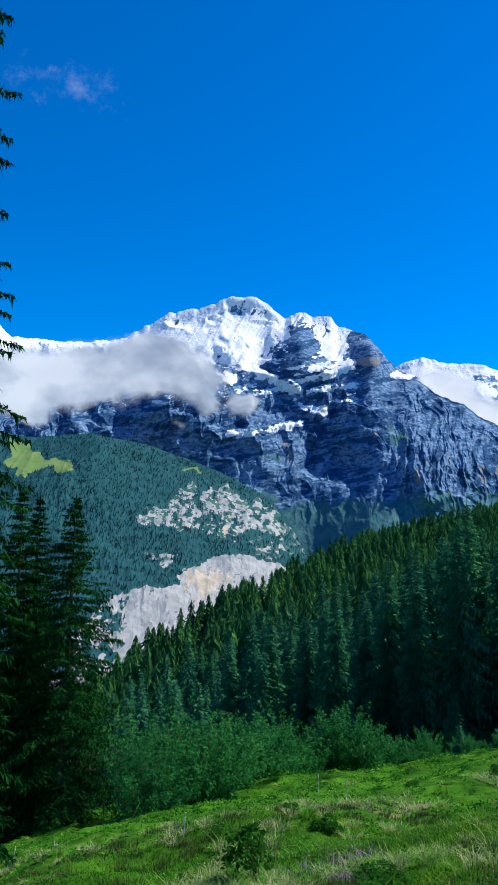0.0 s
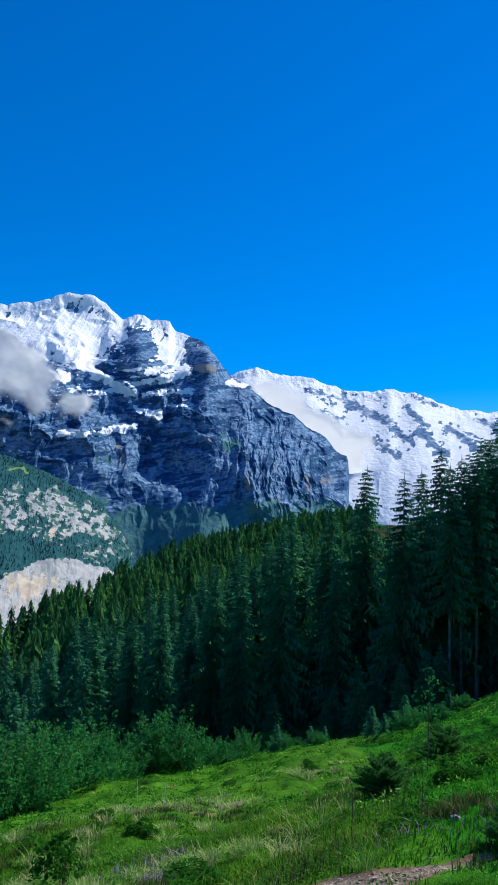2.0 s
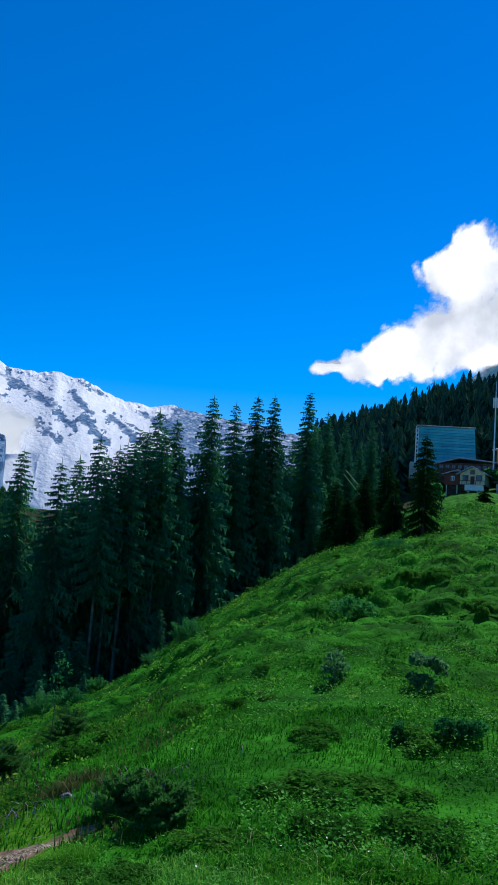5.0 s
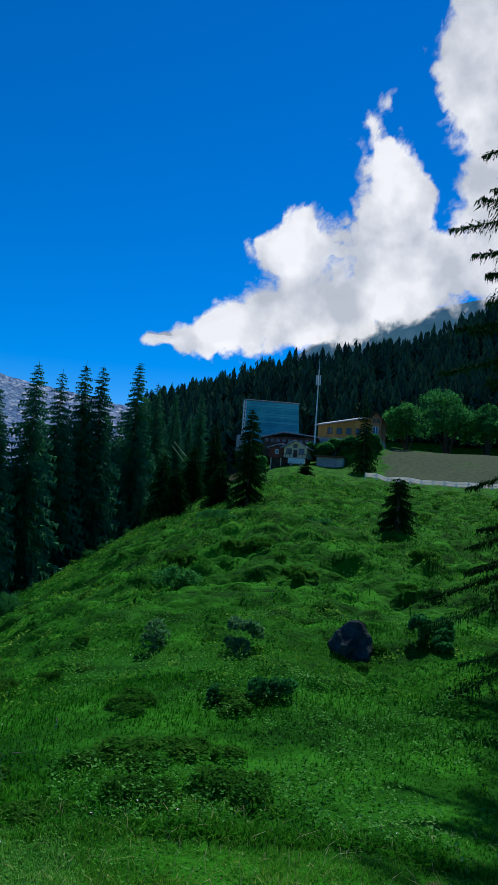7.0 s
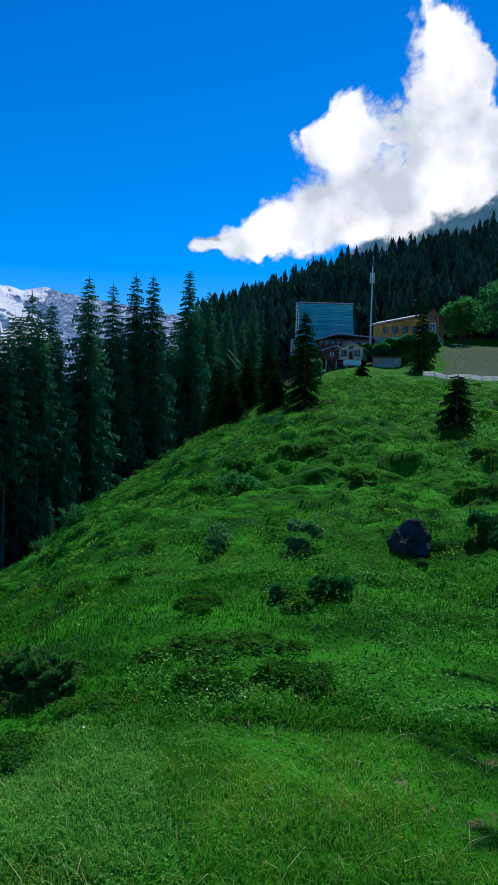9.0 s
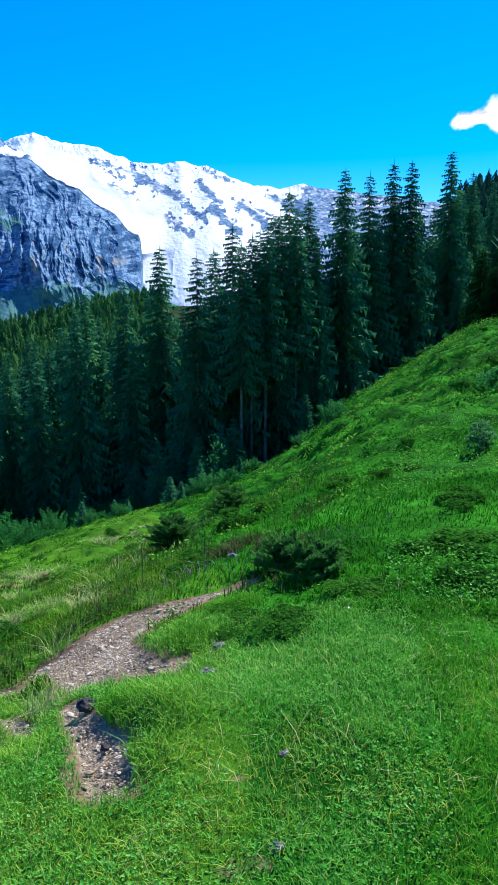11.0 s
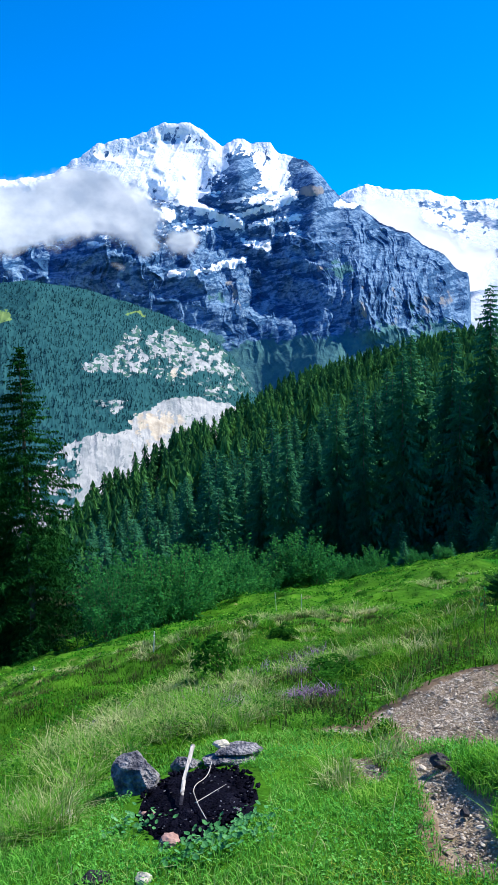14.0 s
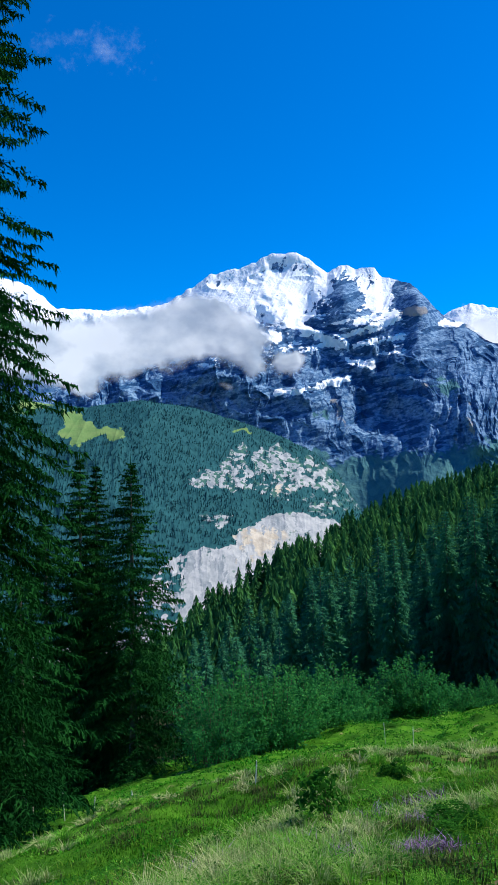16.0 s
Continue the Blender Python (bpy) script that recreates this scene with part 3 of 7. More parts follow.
def hill_paint(aa, uu, height, r, ledge, gul, fine, warp, flat):
    el = np.degrees(np.arctan2(height - 1.6, r))
    rough = fbm(aa * 1.5, el * 1.5, 5, 91, 0.62)
    wa, we = aa + 0.9 * rough, el + 0.8 * fbm(aa * 1.1 + 7, el * 1.1, 5, 95, 0.62)
    # upper crag, its lower tail, and the long wall under the woods
    crag = smooth(crag_top(wa) - we, -0.15, 0.5) * smooth(we - crag_foot(wa), -0.15, 0.4) * (0.72 + 1.3 * rough)
    tail = 0.6 * np.exp(-((wa - 2.0) / 2.2) ** 2) * np.exp(-((we + 1.8) / 0.9) ** 2) + 0.55 * np.exp(-((wa + 6.6) / 1.5) ** 2) * np.exp(-((we + 2.8) / 0.6) ** 2)
    edge = wall_top(aa + 0.35 * rough) + 0.5 * rough - el
    wall = smooth(edge, -0.1, 0.15) * (1.0 - 0.75 * smooth(-aa, 7.0, 11.0) * smooth(rough, -0.1, 0.25)) - 0.3 * smooth(rough, 0.1, 0.4)
    rock = np.maximum(np.maximum(crag, tail), wall)
    speckle = fbm(aa * 3.2 + 1.0 * el, el * 4.0 - 0.8 * aa, 6, 97, 0.64)
    wood = 0.95 - 0.85 * rock + 0.35 * (fine - 0.5) * (1 - wall) + 0.85 * speckle * smooth(rock, 0.1, 0.5) * (1 - 0.6 * wall)
    alp = 0.95 * smooth(wa, -18.6, -18.0) * smooth(5.35 - 0.42 * (wa + 17) - we, -0.1, 0.25) * smooth(we - 3.25 - 0.10 * (wa + 17.6), -0.1, 0.2) * smooth(-13.3 - wa, -0.2, 0.4) \
        + 0.75 * np.exp(-((wa + 20.5) / 2.2) ** 2) * np.exp(-((we - 6.2) / 0.6) ** 2) + 0.75 * np.exp(-((wa + 4.6) / 1.2) ** 2) * np.exp(-((we - 4.0) / 0.22) ** 2)
    ochre = 0.85 * np.exp(-((wa + 1.4) / 1.3) ** 2) * np.exp(-((we + 0.7) / 0.5) ** 2) + 0.9 * np.exp(-((wa + 2.8 + 0.5 * (el + 5)) / 2.4) ** 2) * np.exp(-((we + 4.6 - 0.35 * (aa + 3)) / 1.4) ** 2) + 0.6 * rough + 0.10 * wall
    streak = 0.40 + 1.1 * (wall * fbm(aa * 3.0 + 1.2 * rough, el * 0.8, 5, 99, 0.66) + (1 - wall) * fbm(aa * 2.6 + 0.5 * rough, el * 2.0, 5, 93, 0.62))      # dark water streaks
    scrub = 0.05 + 1.0 * smooth(fbm(aa * 3.2 + 4, el * 4.2 + 0.6 * aa, 5, 98, 0.64), -0.12, 0.42) * (1 - 0.75 * wall)      # brush on the ledges of the crag
    return {"wood": wood, "alp": alp, "ochre": ochre - 0.12 - 0.5 * smooth(streak, 0.55, 0.9), "scrub": scrub, "streak": streak}


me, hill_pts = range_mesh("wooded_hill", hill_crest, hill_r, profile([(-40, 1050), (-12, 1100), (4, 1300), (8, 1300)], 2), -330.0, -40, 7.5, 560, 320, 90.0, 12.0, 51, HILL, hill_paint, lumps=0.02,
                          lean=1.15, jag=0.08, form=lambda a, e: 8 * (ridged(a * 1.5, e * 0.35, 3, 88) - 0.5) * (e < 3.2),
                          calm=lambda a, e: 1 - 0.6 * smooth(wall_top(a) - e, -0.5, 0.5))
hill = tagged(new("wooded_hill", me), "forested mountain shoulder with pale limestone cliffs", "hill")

# the green hill above the buildings, air haze mixed into its grass colour
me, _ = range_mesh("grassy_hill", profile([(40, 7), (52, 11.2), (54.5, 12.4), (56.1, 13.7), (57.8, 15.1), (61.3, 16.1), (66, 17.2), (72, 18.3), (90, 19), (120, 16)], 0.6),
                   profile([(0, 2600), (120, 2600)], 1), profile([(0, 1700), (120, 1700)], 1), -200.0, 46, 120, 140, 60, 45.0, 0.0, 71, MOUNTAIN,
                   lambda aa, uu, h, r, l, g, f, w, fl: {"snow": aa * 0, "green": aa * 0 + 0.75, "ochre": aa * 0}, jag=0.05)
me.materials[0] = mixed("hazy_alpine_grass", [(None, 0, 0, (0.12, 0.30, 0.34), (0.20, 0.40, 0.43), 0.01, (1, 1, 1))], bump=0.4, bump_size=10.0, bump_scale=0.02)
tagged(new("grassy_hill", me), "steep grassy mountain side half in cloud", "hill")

# ---- clouds: soft bulging veils of droplets ----


def cloud_material(name, grain, low, high, passed=0.5, grey=(0.44, 0.47, 0.52), white=(0.72, 0.74, 0.77)):
    m = bpy.data.materials.new(name)
    m.use_nodes = True
    nt = m.node_tree
    n, ln = nt.nodes, nt.links
    n.remove(n["Principled BSDF"])
    at = n.new("ShaderNodeAttribute")
    at.attribute_name = "thick"
    tc, nz = n.new("ShaderNodeTexCoord"), n.new("ShaderNodeTexNoise")
    nz.inputs["Scale"].default_value, nz.inputs["Detail"].default_value, nz.inputs["Roughness"].default_value = 0.013, 10.0, 0.70
    ln.new(tc.outputs["Object"], nz.inputs["Vector"])
    ad = n.new("ShaderNodeMath")
    ad.operation = "MULTIPLY_ADD"
    ad.inputs[1].default_value = grain
    ln.new(nz.outputs["Fac"], ad.inputs[0])
    ln.new(at.outputs["Fac"], ad.inputs[2])
    mr = n.new("ShaderNodeMapRange")
    mr.interpolation_type = "SMOOTHSTEP"
    mr.inputs["From Min"].default_value, mr.inputs["From Max"].default_value, mr.inputs["To Max"].default_value = low, high, 0.97
    ln.new(ad.outputs[0], mr.inputs["Value"])
    df, tl, tp = n.new("ShaderNodeBsdfDiffuse"), n.new("ShaderNodeBsdfTranslucent"), n.new("ShaderNodeBsdfTransparent")
    # light scattered inside evens out the shading: the normals lean to the sun and up
    geo = n.new("ShaderNodeNewGeometry")
    towards = bearing(SUN_AZ - 10, SUN_EL + 8)
    for s, sign in ((df, 1), (tl, -1)):
        sc, nr = n.new("ShaderNodeVectorMath"), n.new("ShaderNodeVectorMath")
        sc.operation, nr.operation = "MULTIPLY_ADD", "NORMALIZE"
        sc.inputs[1].default_value, sc.inputs[2].default_value = (0.4 * sign, 0.4 * sign, 0.4 * sign), towards * (0.8 * sign)
        ln.new(geo.outputs["Normal"], sc.inputs[0])
        ln.new(sc.outputs[0], nr.inputs[0])
        ln.new(nr.outputs[0], s.inputs["Normal"])
    # the clouds' soft grey shading is painted in as two tones of a broad noise
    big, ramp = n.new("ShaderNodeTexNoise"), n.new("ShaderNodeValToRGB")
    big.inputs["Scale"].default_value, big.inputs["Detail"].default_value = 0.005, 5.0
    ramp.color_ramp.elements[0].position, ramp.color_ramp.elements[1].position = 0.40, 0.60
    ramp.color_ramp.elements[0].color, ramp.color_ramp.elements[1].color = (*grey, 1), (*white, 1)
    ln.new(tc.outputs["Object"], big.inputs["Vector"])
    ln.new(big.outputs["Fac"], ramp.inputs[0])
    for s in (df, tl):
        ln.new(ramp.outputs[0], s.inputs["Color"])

    m1, m2 = n.new("ShaderNodeMixShader"), n.new("ShaderNodeMixShader")
    m1.inputs[0].default_value = passed
    ln.new(df.outputs[0], m1.inputs[1])
    ln.new(tl.outputs[0], m1.inputs[2])
    ln.new(mr.outputs[0], m2.inputs[0])
    ln.new(tp.outputs[0], m2.inputs[1])
    ln.new(m1.outputs[0], m2.inputs[2])
    ln.new(m2.outputs[0], n["Material Output"].inputs["Surface"])
    return m


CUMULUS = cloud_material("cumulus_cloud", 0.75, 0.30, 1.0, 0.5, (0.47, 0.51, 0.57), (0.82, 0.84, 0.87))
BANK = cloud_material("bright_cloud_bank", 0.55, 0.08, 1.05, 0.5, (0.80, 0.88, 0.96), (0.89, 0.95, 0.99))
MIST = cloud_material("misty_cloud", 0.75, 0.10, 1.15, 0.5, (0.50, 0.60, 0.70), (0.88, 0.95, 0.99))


def cloud(name, label, r0, puffs, seed, bulge=90.0, step=0.18, soft=0.55, wisp=0.8, mat=None, lean=0.0):
    """puffs: (bearing, height angle, half width, half height, weight)."""
    P = np.array(puffs, float)
    az = np.arange((P[:, 0] - 2 * P[:, 2]).min(), (P[:, 0] + 2 * P[:, 2]).max(), step)
    el = np.arange((P[:, 1] - 2 * P[:, 3]).min(), (P[:, 1] + 2 * P[:, 3]).max(), step)
    ee, aa = np.meshgrid(el, az, indexing="ij")
    wa = aa + 0.8 * fbm(aa * 0.6, ee * 0.6, 4, seed)
    we = ee + 0.6 * fbm(aa * 0.6 + 40, ee * 0.6, 4, seed + 1)
    field = np.zeros_like(aa)
    for a, e, w, h, k in puffs:
        field = np.maximum(field, 0.5 * field) + k * np.exp(-((wa - a) / w) ** 2 - ((we - e) / h) ** 2)
    field = np.minimum(field, 1.25)
    lumps = 0.55 * fbm(aa * 0.9, ee * 0.9, 5, seed + 2, 0.58) + 1.3 * (billow(wa * 0.8, we * 0.8, 5, seed + 4, 0.62) - 0.24)
    density = soft * 2 * (field - 0.5) + wisp * 0.5 * lumps * (1 - 0.35 * smooth(field, 0.5, 1.2))
    r = r0 - bulge * np.clip(field, 0, 1.2) + lean * (ee - el[0])      # the bank leans back with its height
    V = np.stack([r * np.cos(np.radians(ee)) * np.sin(np.radians(aa)), r * np.cos(np.radians(ee)) * np.cos(np.radians(aa)), r * np.sin(np.radians(ee)) + 1.6], -1)
    me = raw_mesh(name, V.reshape(-1, 3), grid_faces(len(el), len(az)), mat or CUMULUS, True, (("thick", density.ravel()),))
    return tagged(new(name, me), label, "cloud")


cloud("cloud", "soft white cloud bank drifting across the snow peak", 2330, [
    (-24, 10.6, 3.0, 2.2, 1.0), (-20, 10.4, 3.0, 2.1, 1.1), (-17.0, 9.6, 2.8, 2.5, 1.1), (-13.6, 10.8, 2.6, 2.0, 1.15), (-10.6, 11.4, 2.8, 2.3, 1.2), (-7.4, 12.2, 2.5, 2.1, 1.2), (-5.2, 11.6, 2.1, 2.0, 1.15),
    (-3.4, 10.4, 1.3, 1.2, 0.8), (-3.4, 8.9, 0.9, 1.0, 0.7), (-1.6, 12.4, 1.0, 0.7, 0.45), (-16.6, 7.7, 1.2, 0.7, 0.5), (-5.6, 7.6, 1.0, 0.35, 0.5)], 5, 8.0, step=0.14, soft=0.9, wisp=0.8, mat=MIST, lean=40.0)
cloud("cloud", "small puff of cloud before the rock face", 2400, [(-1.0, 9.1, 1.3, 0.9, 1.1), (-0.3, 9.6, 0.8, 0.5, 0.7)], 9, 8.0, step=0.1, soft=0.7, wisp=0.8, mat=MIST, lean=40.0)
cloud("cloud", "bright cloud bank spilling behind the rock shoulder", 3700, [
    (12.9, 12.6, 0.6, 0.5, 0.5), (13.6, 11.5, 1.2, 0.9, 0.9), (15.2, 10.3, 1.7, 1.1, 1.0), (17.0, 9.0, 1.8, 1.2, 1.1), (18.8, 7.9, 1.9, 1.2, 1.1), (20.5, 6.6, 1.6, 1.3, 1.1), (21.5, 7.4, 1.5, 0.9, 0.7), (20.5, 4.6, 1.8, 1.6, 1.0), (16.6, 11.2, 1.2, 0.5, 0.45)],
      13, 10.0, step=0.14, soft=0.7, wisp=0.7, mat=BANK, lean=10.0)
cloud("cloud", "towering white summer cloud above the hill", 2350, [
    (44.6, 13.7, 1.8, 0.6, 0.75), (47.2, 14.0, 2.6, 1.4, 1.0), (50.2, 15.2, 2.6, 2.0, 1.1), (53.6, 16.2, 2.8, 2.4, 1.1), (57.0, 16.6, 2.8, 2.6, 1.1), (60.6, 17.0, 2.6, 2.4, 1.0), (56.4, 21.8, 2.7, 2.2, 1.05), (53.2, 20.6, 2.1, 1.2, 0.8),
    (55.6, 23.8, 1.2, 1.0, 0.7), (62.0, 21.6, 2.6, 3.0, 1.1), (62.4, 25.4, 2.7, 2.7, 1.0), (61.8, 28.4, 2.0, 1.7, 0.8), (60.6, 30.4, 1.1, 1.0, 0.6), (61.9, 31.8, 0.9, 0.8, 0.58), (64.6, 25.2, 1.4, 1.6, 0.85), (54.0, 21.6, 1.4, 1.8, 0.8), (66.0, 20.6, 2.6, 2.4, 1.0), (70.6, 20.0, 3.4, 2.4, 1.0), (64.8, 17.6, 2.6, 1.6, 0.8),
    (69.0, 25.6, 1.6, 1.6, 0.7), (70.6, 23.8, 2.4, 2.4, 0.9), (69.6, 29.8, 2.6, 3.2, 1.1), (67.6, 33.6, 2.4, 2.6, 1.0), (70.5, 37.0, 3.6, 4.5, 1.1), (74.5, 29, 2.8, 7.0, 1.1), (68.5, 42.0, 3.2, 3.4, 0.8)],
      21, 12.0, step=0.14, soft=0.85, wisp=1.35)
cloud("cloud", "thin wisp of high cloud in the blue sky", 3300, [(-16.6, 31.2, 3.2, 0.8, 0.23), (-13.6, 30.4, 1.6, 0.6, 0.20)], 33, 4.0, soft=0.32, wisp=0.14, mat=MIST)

# ---- spruces ----
# greens lifted and blued: haze over the forest is put into the needle colour
NEEDLES = material("spruce_needles", [(0.25, (0.019, 0.115, 0.062)), (0.55, (0.045, 0.205, 0.100)), (0.85, (0.090, 0.29, 0.115))], 0.5, 6.0, 0.95, 0.2, 0.02, 0.25, 0.0, through_light=0.22)
BARK = material("spruce_bark", [(0.3, (0.09, 0.075, 0.065)), (0.7, (0.24, 0.21, 0.19))], 3.0, 18.0, 0.95, 0.8, 0.03, stretch=(1, 1, 0.3))


def trunk_arrays(height, radius, sides=7, rings=8, lean=0.0):
    t = np.linspace(0, 1, rings)
    a = np.arange(sides) / sides * 2 * np.pi
    rad = radius * (1 - t) ** 0.8 + 0.012 + radius * 0.5 * np.exp(-t * 22)
    ring = np.stack([np.cos(a)[None] * rad[:, None] + lean * t[:, None] ** 2, np.sin(a)[None] * rad[:, None], np.repeat(t[:, None] * height, sides, 1)], -1)
    return ring.reshape(-1, 3), grid_faces(rings, sides, True)


def spruce_crown(rng, height, radius, bare=0.08, step=0.55, per=6, sprays=7, droop=0.35, hang=0.0, power=0.72, twig=0.34):
    """Whorls of drooping branches; each is a spine with pairs of needle sprays, tapering to the tip."""
    V, F = [], []
    count = 0
    z = height * bare
    while z < height * 0.985:
        t = z / height
        length = radius * (1 - (t - bare) / (1 - bare)) ** power * (1.0 if t > bare + 0.12 else 0.55 + 0.45 * (t - bare) / 0.12)
        n = max(3, int(per * (0.6 + 0.4 * (1 - t)) + 0.5))
        start = rng.uniform(0, 6.28)
        for b in range(n):
            a = start + b * 6.283 / n + rng.uniform(-0.25, 0.25)
            L = length * rng.uniform(0.6, 1.12) + 0.2
            if rng.random() < 0.06:
                continue
            rise = 0.55 * (t - 0.35) - 0.15
            out, side = np.array([math.cos(a), math.sin(a), 0]), np.array([-math.sin(a), math.cos(a), 0])
            k = max(2, int(sprays * (0.35 + 0.65 * L / max(radius, 0.1))))
            s = (np.arange(k) + 0.6) / k
            sag = -droop * s**1.5 + 0.22 * droop * s**4 + rise * s
            P = out * (s * L)[:, None] + np.array([0, 0, 1.0]) * (sag * L)[:, None] + np.array([0, 0, z + rng.uniform(-0.15, 0.15)])
            w = L * (twig * (1.05 - s) ** 0.7 * np.minimum(1, s * 5 + 0.3)) + 0.06
            for sg in (-1, 1):
                tip = P + side * (sg * w * rng.uniform(0.4, 1.3, k))[:, None] + out * (w * rng.uniform(0.25, 0.9, k))[:, None] - np.array([0, 0, 1.0]) * (w * (0.25 + hang) * rng.uniform(-0.1, 1.9, k))[:, None]
                p0 = P - out * (L / k * 0.75)
                p1 = P + out * (L / k * 0.35)
                V.append(np.stack([p0, p1, tip], 1).reshape(-1, 3))
                count += k
            # the tip of the branch
            e = P[-1] + out * (L * 0.10 + 0.08) - np.array([0, 0, 0.04 * L])
            V.append(np.stack([P[-1] - side * 0.07 * L / k, P[-1] + side * 0.07 * L / k, e]))
            count += 1
            if hang:
                d = P - np.array([0, 0, 1.0]) * (hang * L * 0.5 * rng.uniform(0.4, 1.2, k))[:, None] + out * 0.05
                V.append(np.stack([P - out * (L / k * 0.55), P + out * (L / k * 0.55), d], 1).reshape(-1, 3))
                count += k
        z += step * (0.55 + 0.6 * (1 - t)) * rng.uniform(0.85, 1.15)
    top = np.array([[0.05, 0, height * 0.97], [-0.05, 0.02, height * 0.97], [0, 0, height * 1.015]])
    V.append(top)
    count += 1
    return np.concatenate(V), np.arange(count * 3).reshape(-1, 3)


def feathered_crown(rng, height, radius, bare=0.02, step=0.35, per=11, shoots=14, twigs=3, droop=0.4, power=0.7, twig=0.2, hang=(0.35, 1.0), wide=0.13):
    """Boughs with side shoots, each hung with small drooping twigs."""
    V = []
    z = height * bare
    down = np.array([0, 0, -1.0])
    while z < height * 0.985:
        t = z / height
        length = radius * (1 - (t - bare) / (1 - bare)) ** power
        n = max(4, int(per * (0.55 + 0.45 * (1 - t)) + 0.5))
        for b in range(n):
            a = rng.uniform(0, 6.283)
            L = length * rng.uniform(0.6, 1.15) + 0.06
            tw = twig * (0.5 + 0.5 * min(1.0, 1.6 * L / radius))      # small twigs towards the top
            rise = 0.55 * (t - 0.4) - 0.12 + rng.normal(0, 0.07)
            out, side = np.array([math.cos(a), math.sin(a), 0]), np.array([-math.sin(a), math.cos(a), 0])
            k = max(3, int(shoots * (0.3 + 0.7 * L / radius)))
            s = (np.arange(k) + 0.7) / k
            sag = -droop * s**1.4 + 0.35 * droop * s**4 + rise * s
            P = out * (s * L)[:, None] - down * (sag * L)[:, None] - down * (z + rng.uniform(-0.22, 0.22) * step)
            w = L * 0.27 * (1.05 - s) ** 0.7 * np.minimum(1, s * 4 + 0.3) + 0.3 * tw
            for sg in (-1, 0, 1):
                shoot = side * (sg * w * rng.uniform(0.5, 1.2, k))[:, None] + out * (w * rng.uniform(0.3, 0.8, k))[:, None] + down * (w * rng.uniform(0.0, 0.45, k))[:, None]
                V.append(np.stack([P - out * 0.16 * tw, P + out * 0.16 * tw, P + shoot], 1))
                for q in (np.arange(twigs) + 1) / twigs:
                    base = P + shoot * (q * rng.uniform(0.8, 1.0, k))[:, None]
                    way = down * rng.uniform(*hang, (k, 1)) + shoot / (w[:, None] + 0.01) * 0.45 + rng.normal(0, 0.28, (k, 3))
                    tip = base + way * (tw * rng.uniform(0.55, 1.35, k))[:, None]
                    wid = rng.normal(0, 1, (k, 3)) * (wide * tw)
                    V.append(np.stack([base - wid, base + wid, tip], 1))
        z += step * (0.5 + 0.6 * (1 - t)) * rng.uniform(0.8, 1.2)
    tip = height * 1.02
    V.append(np.array([[[0.05, 0, height * 0.955], [-0.05, 0.01, height * 0.955], [0, 0, tip]], [[0, 0.05, height * 0.955], [0, -0.05, height * 0.955], [0, 0, tip]]]))
    V = np.concatenate(V).reshape(-1, 3)
    return V, np.arange(len(V)).reshape(-1, 3)


def spruce(name, seed, height, radius, trunk=0.22, label="", group="", needles=None, crown=None, **kw):
    """A spruce at the origin: an Empty with its trunk and its crown."""
    rng = np.random.default_rng(seed)
    root = new(name)
    v, f = trunk_arrays(height * 0.97, trunk, rings=7)
    t = new("trunk", raw_mesh("trunk", v, f, BARK, True))
    t.parent = root
    v, f = (crown or spruce_crown)(rng, height, radius, **kw)
    c = new("crown", raw_mesh("crown", v, f, needles or NEEDLES))
    c.parent = root
    return tagged(root, label, "tree", group)


rng = np.random.default_rng(5)
kinds = [
    spruce("spruce", 101, 24, 4.1, step=0.58, per=8, sprays=9, hang=0.62, twig=0.36, bare=0.03, label="tall dark spruce in the forest edge", group="forest edge spruces"),
    spruce("spruce", 102, 25, 3.7, step=0.58, per=8, sprays=9, hang=0.62, twig=0.36, bare=0.10, label="tall dark spruce in the forest edge", group="forest edge spruces"),
    spruce("spruce", 103, 22, 3.8, step=0.58, per=8, sprays=9, hang=0.58, twig=0.36, power=0.8, bare=0.05, label="tall dark spruce in the forest edge", group="forest edge spruces"),
    spruce("spruce", 104, 26, 3.1, step=0.58, per=8, sprays=8, hang=0.60, twig=0.36, bare=0.42, trunk=0.17, label="tall spruce with a bare pale lower trunk", group="forest edge spruces"),
    spruce("spruce", 105, 14, 2.7, step=0.5, per=8, sprays=8, hang=0.5, bare=0.02, label="young dense spruce at the forest edge", group="young forest spruces"),
]
FULL = [24, 25, 22, 26, 14]
used = [False] * 5


def plant(kind, az, d, height, turn=None, wide=1.0):
    p = ground_at(az, d)
    s = height / FULL[kind]
    m = Matrix.Translation(p - Vector((0, 0, 0.15))) @ Matrix.Rotation(rng.uniform(0, 6.28) if turn is None else turn, 4, "Z")
    if used[kind]:
        ob = copy_thing(kinds[kind], m)
    else:
        ob, used[kind] = kinds[kind], True
        ob.matrix_basis = m
    ob.scale = (s * wide, s * wide, s)
    return ob


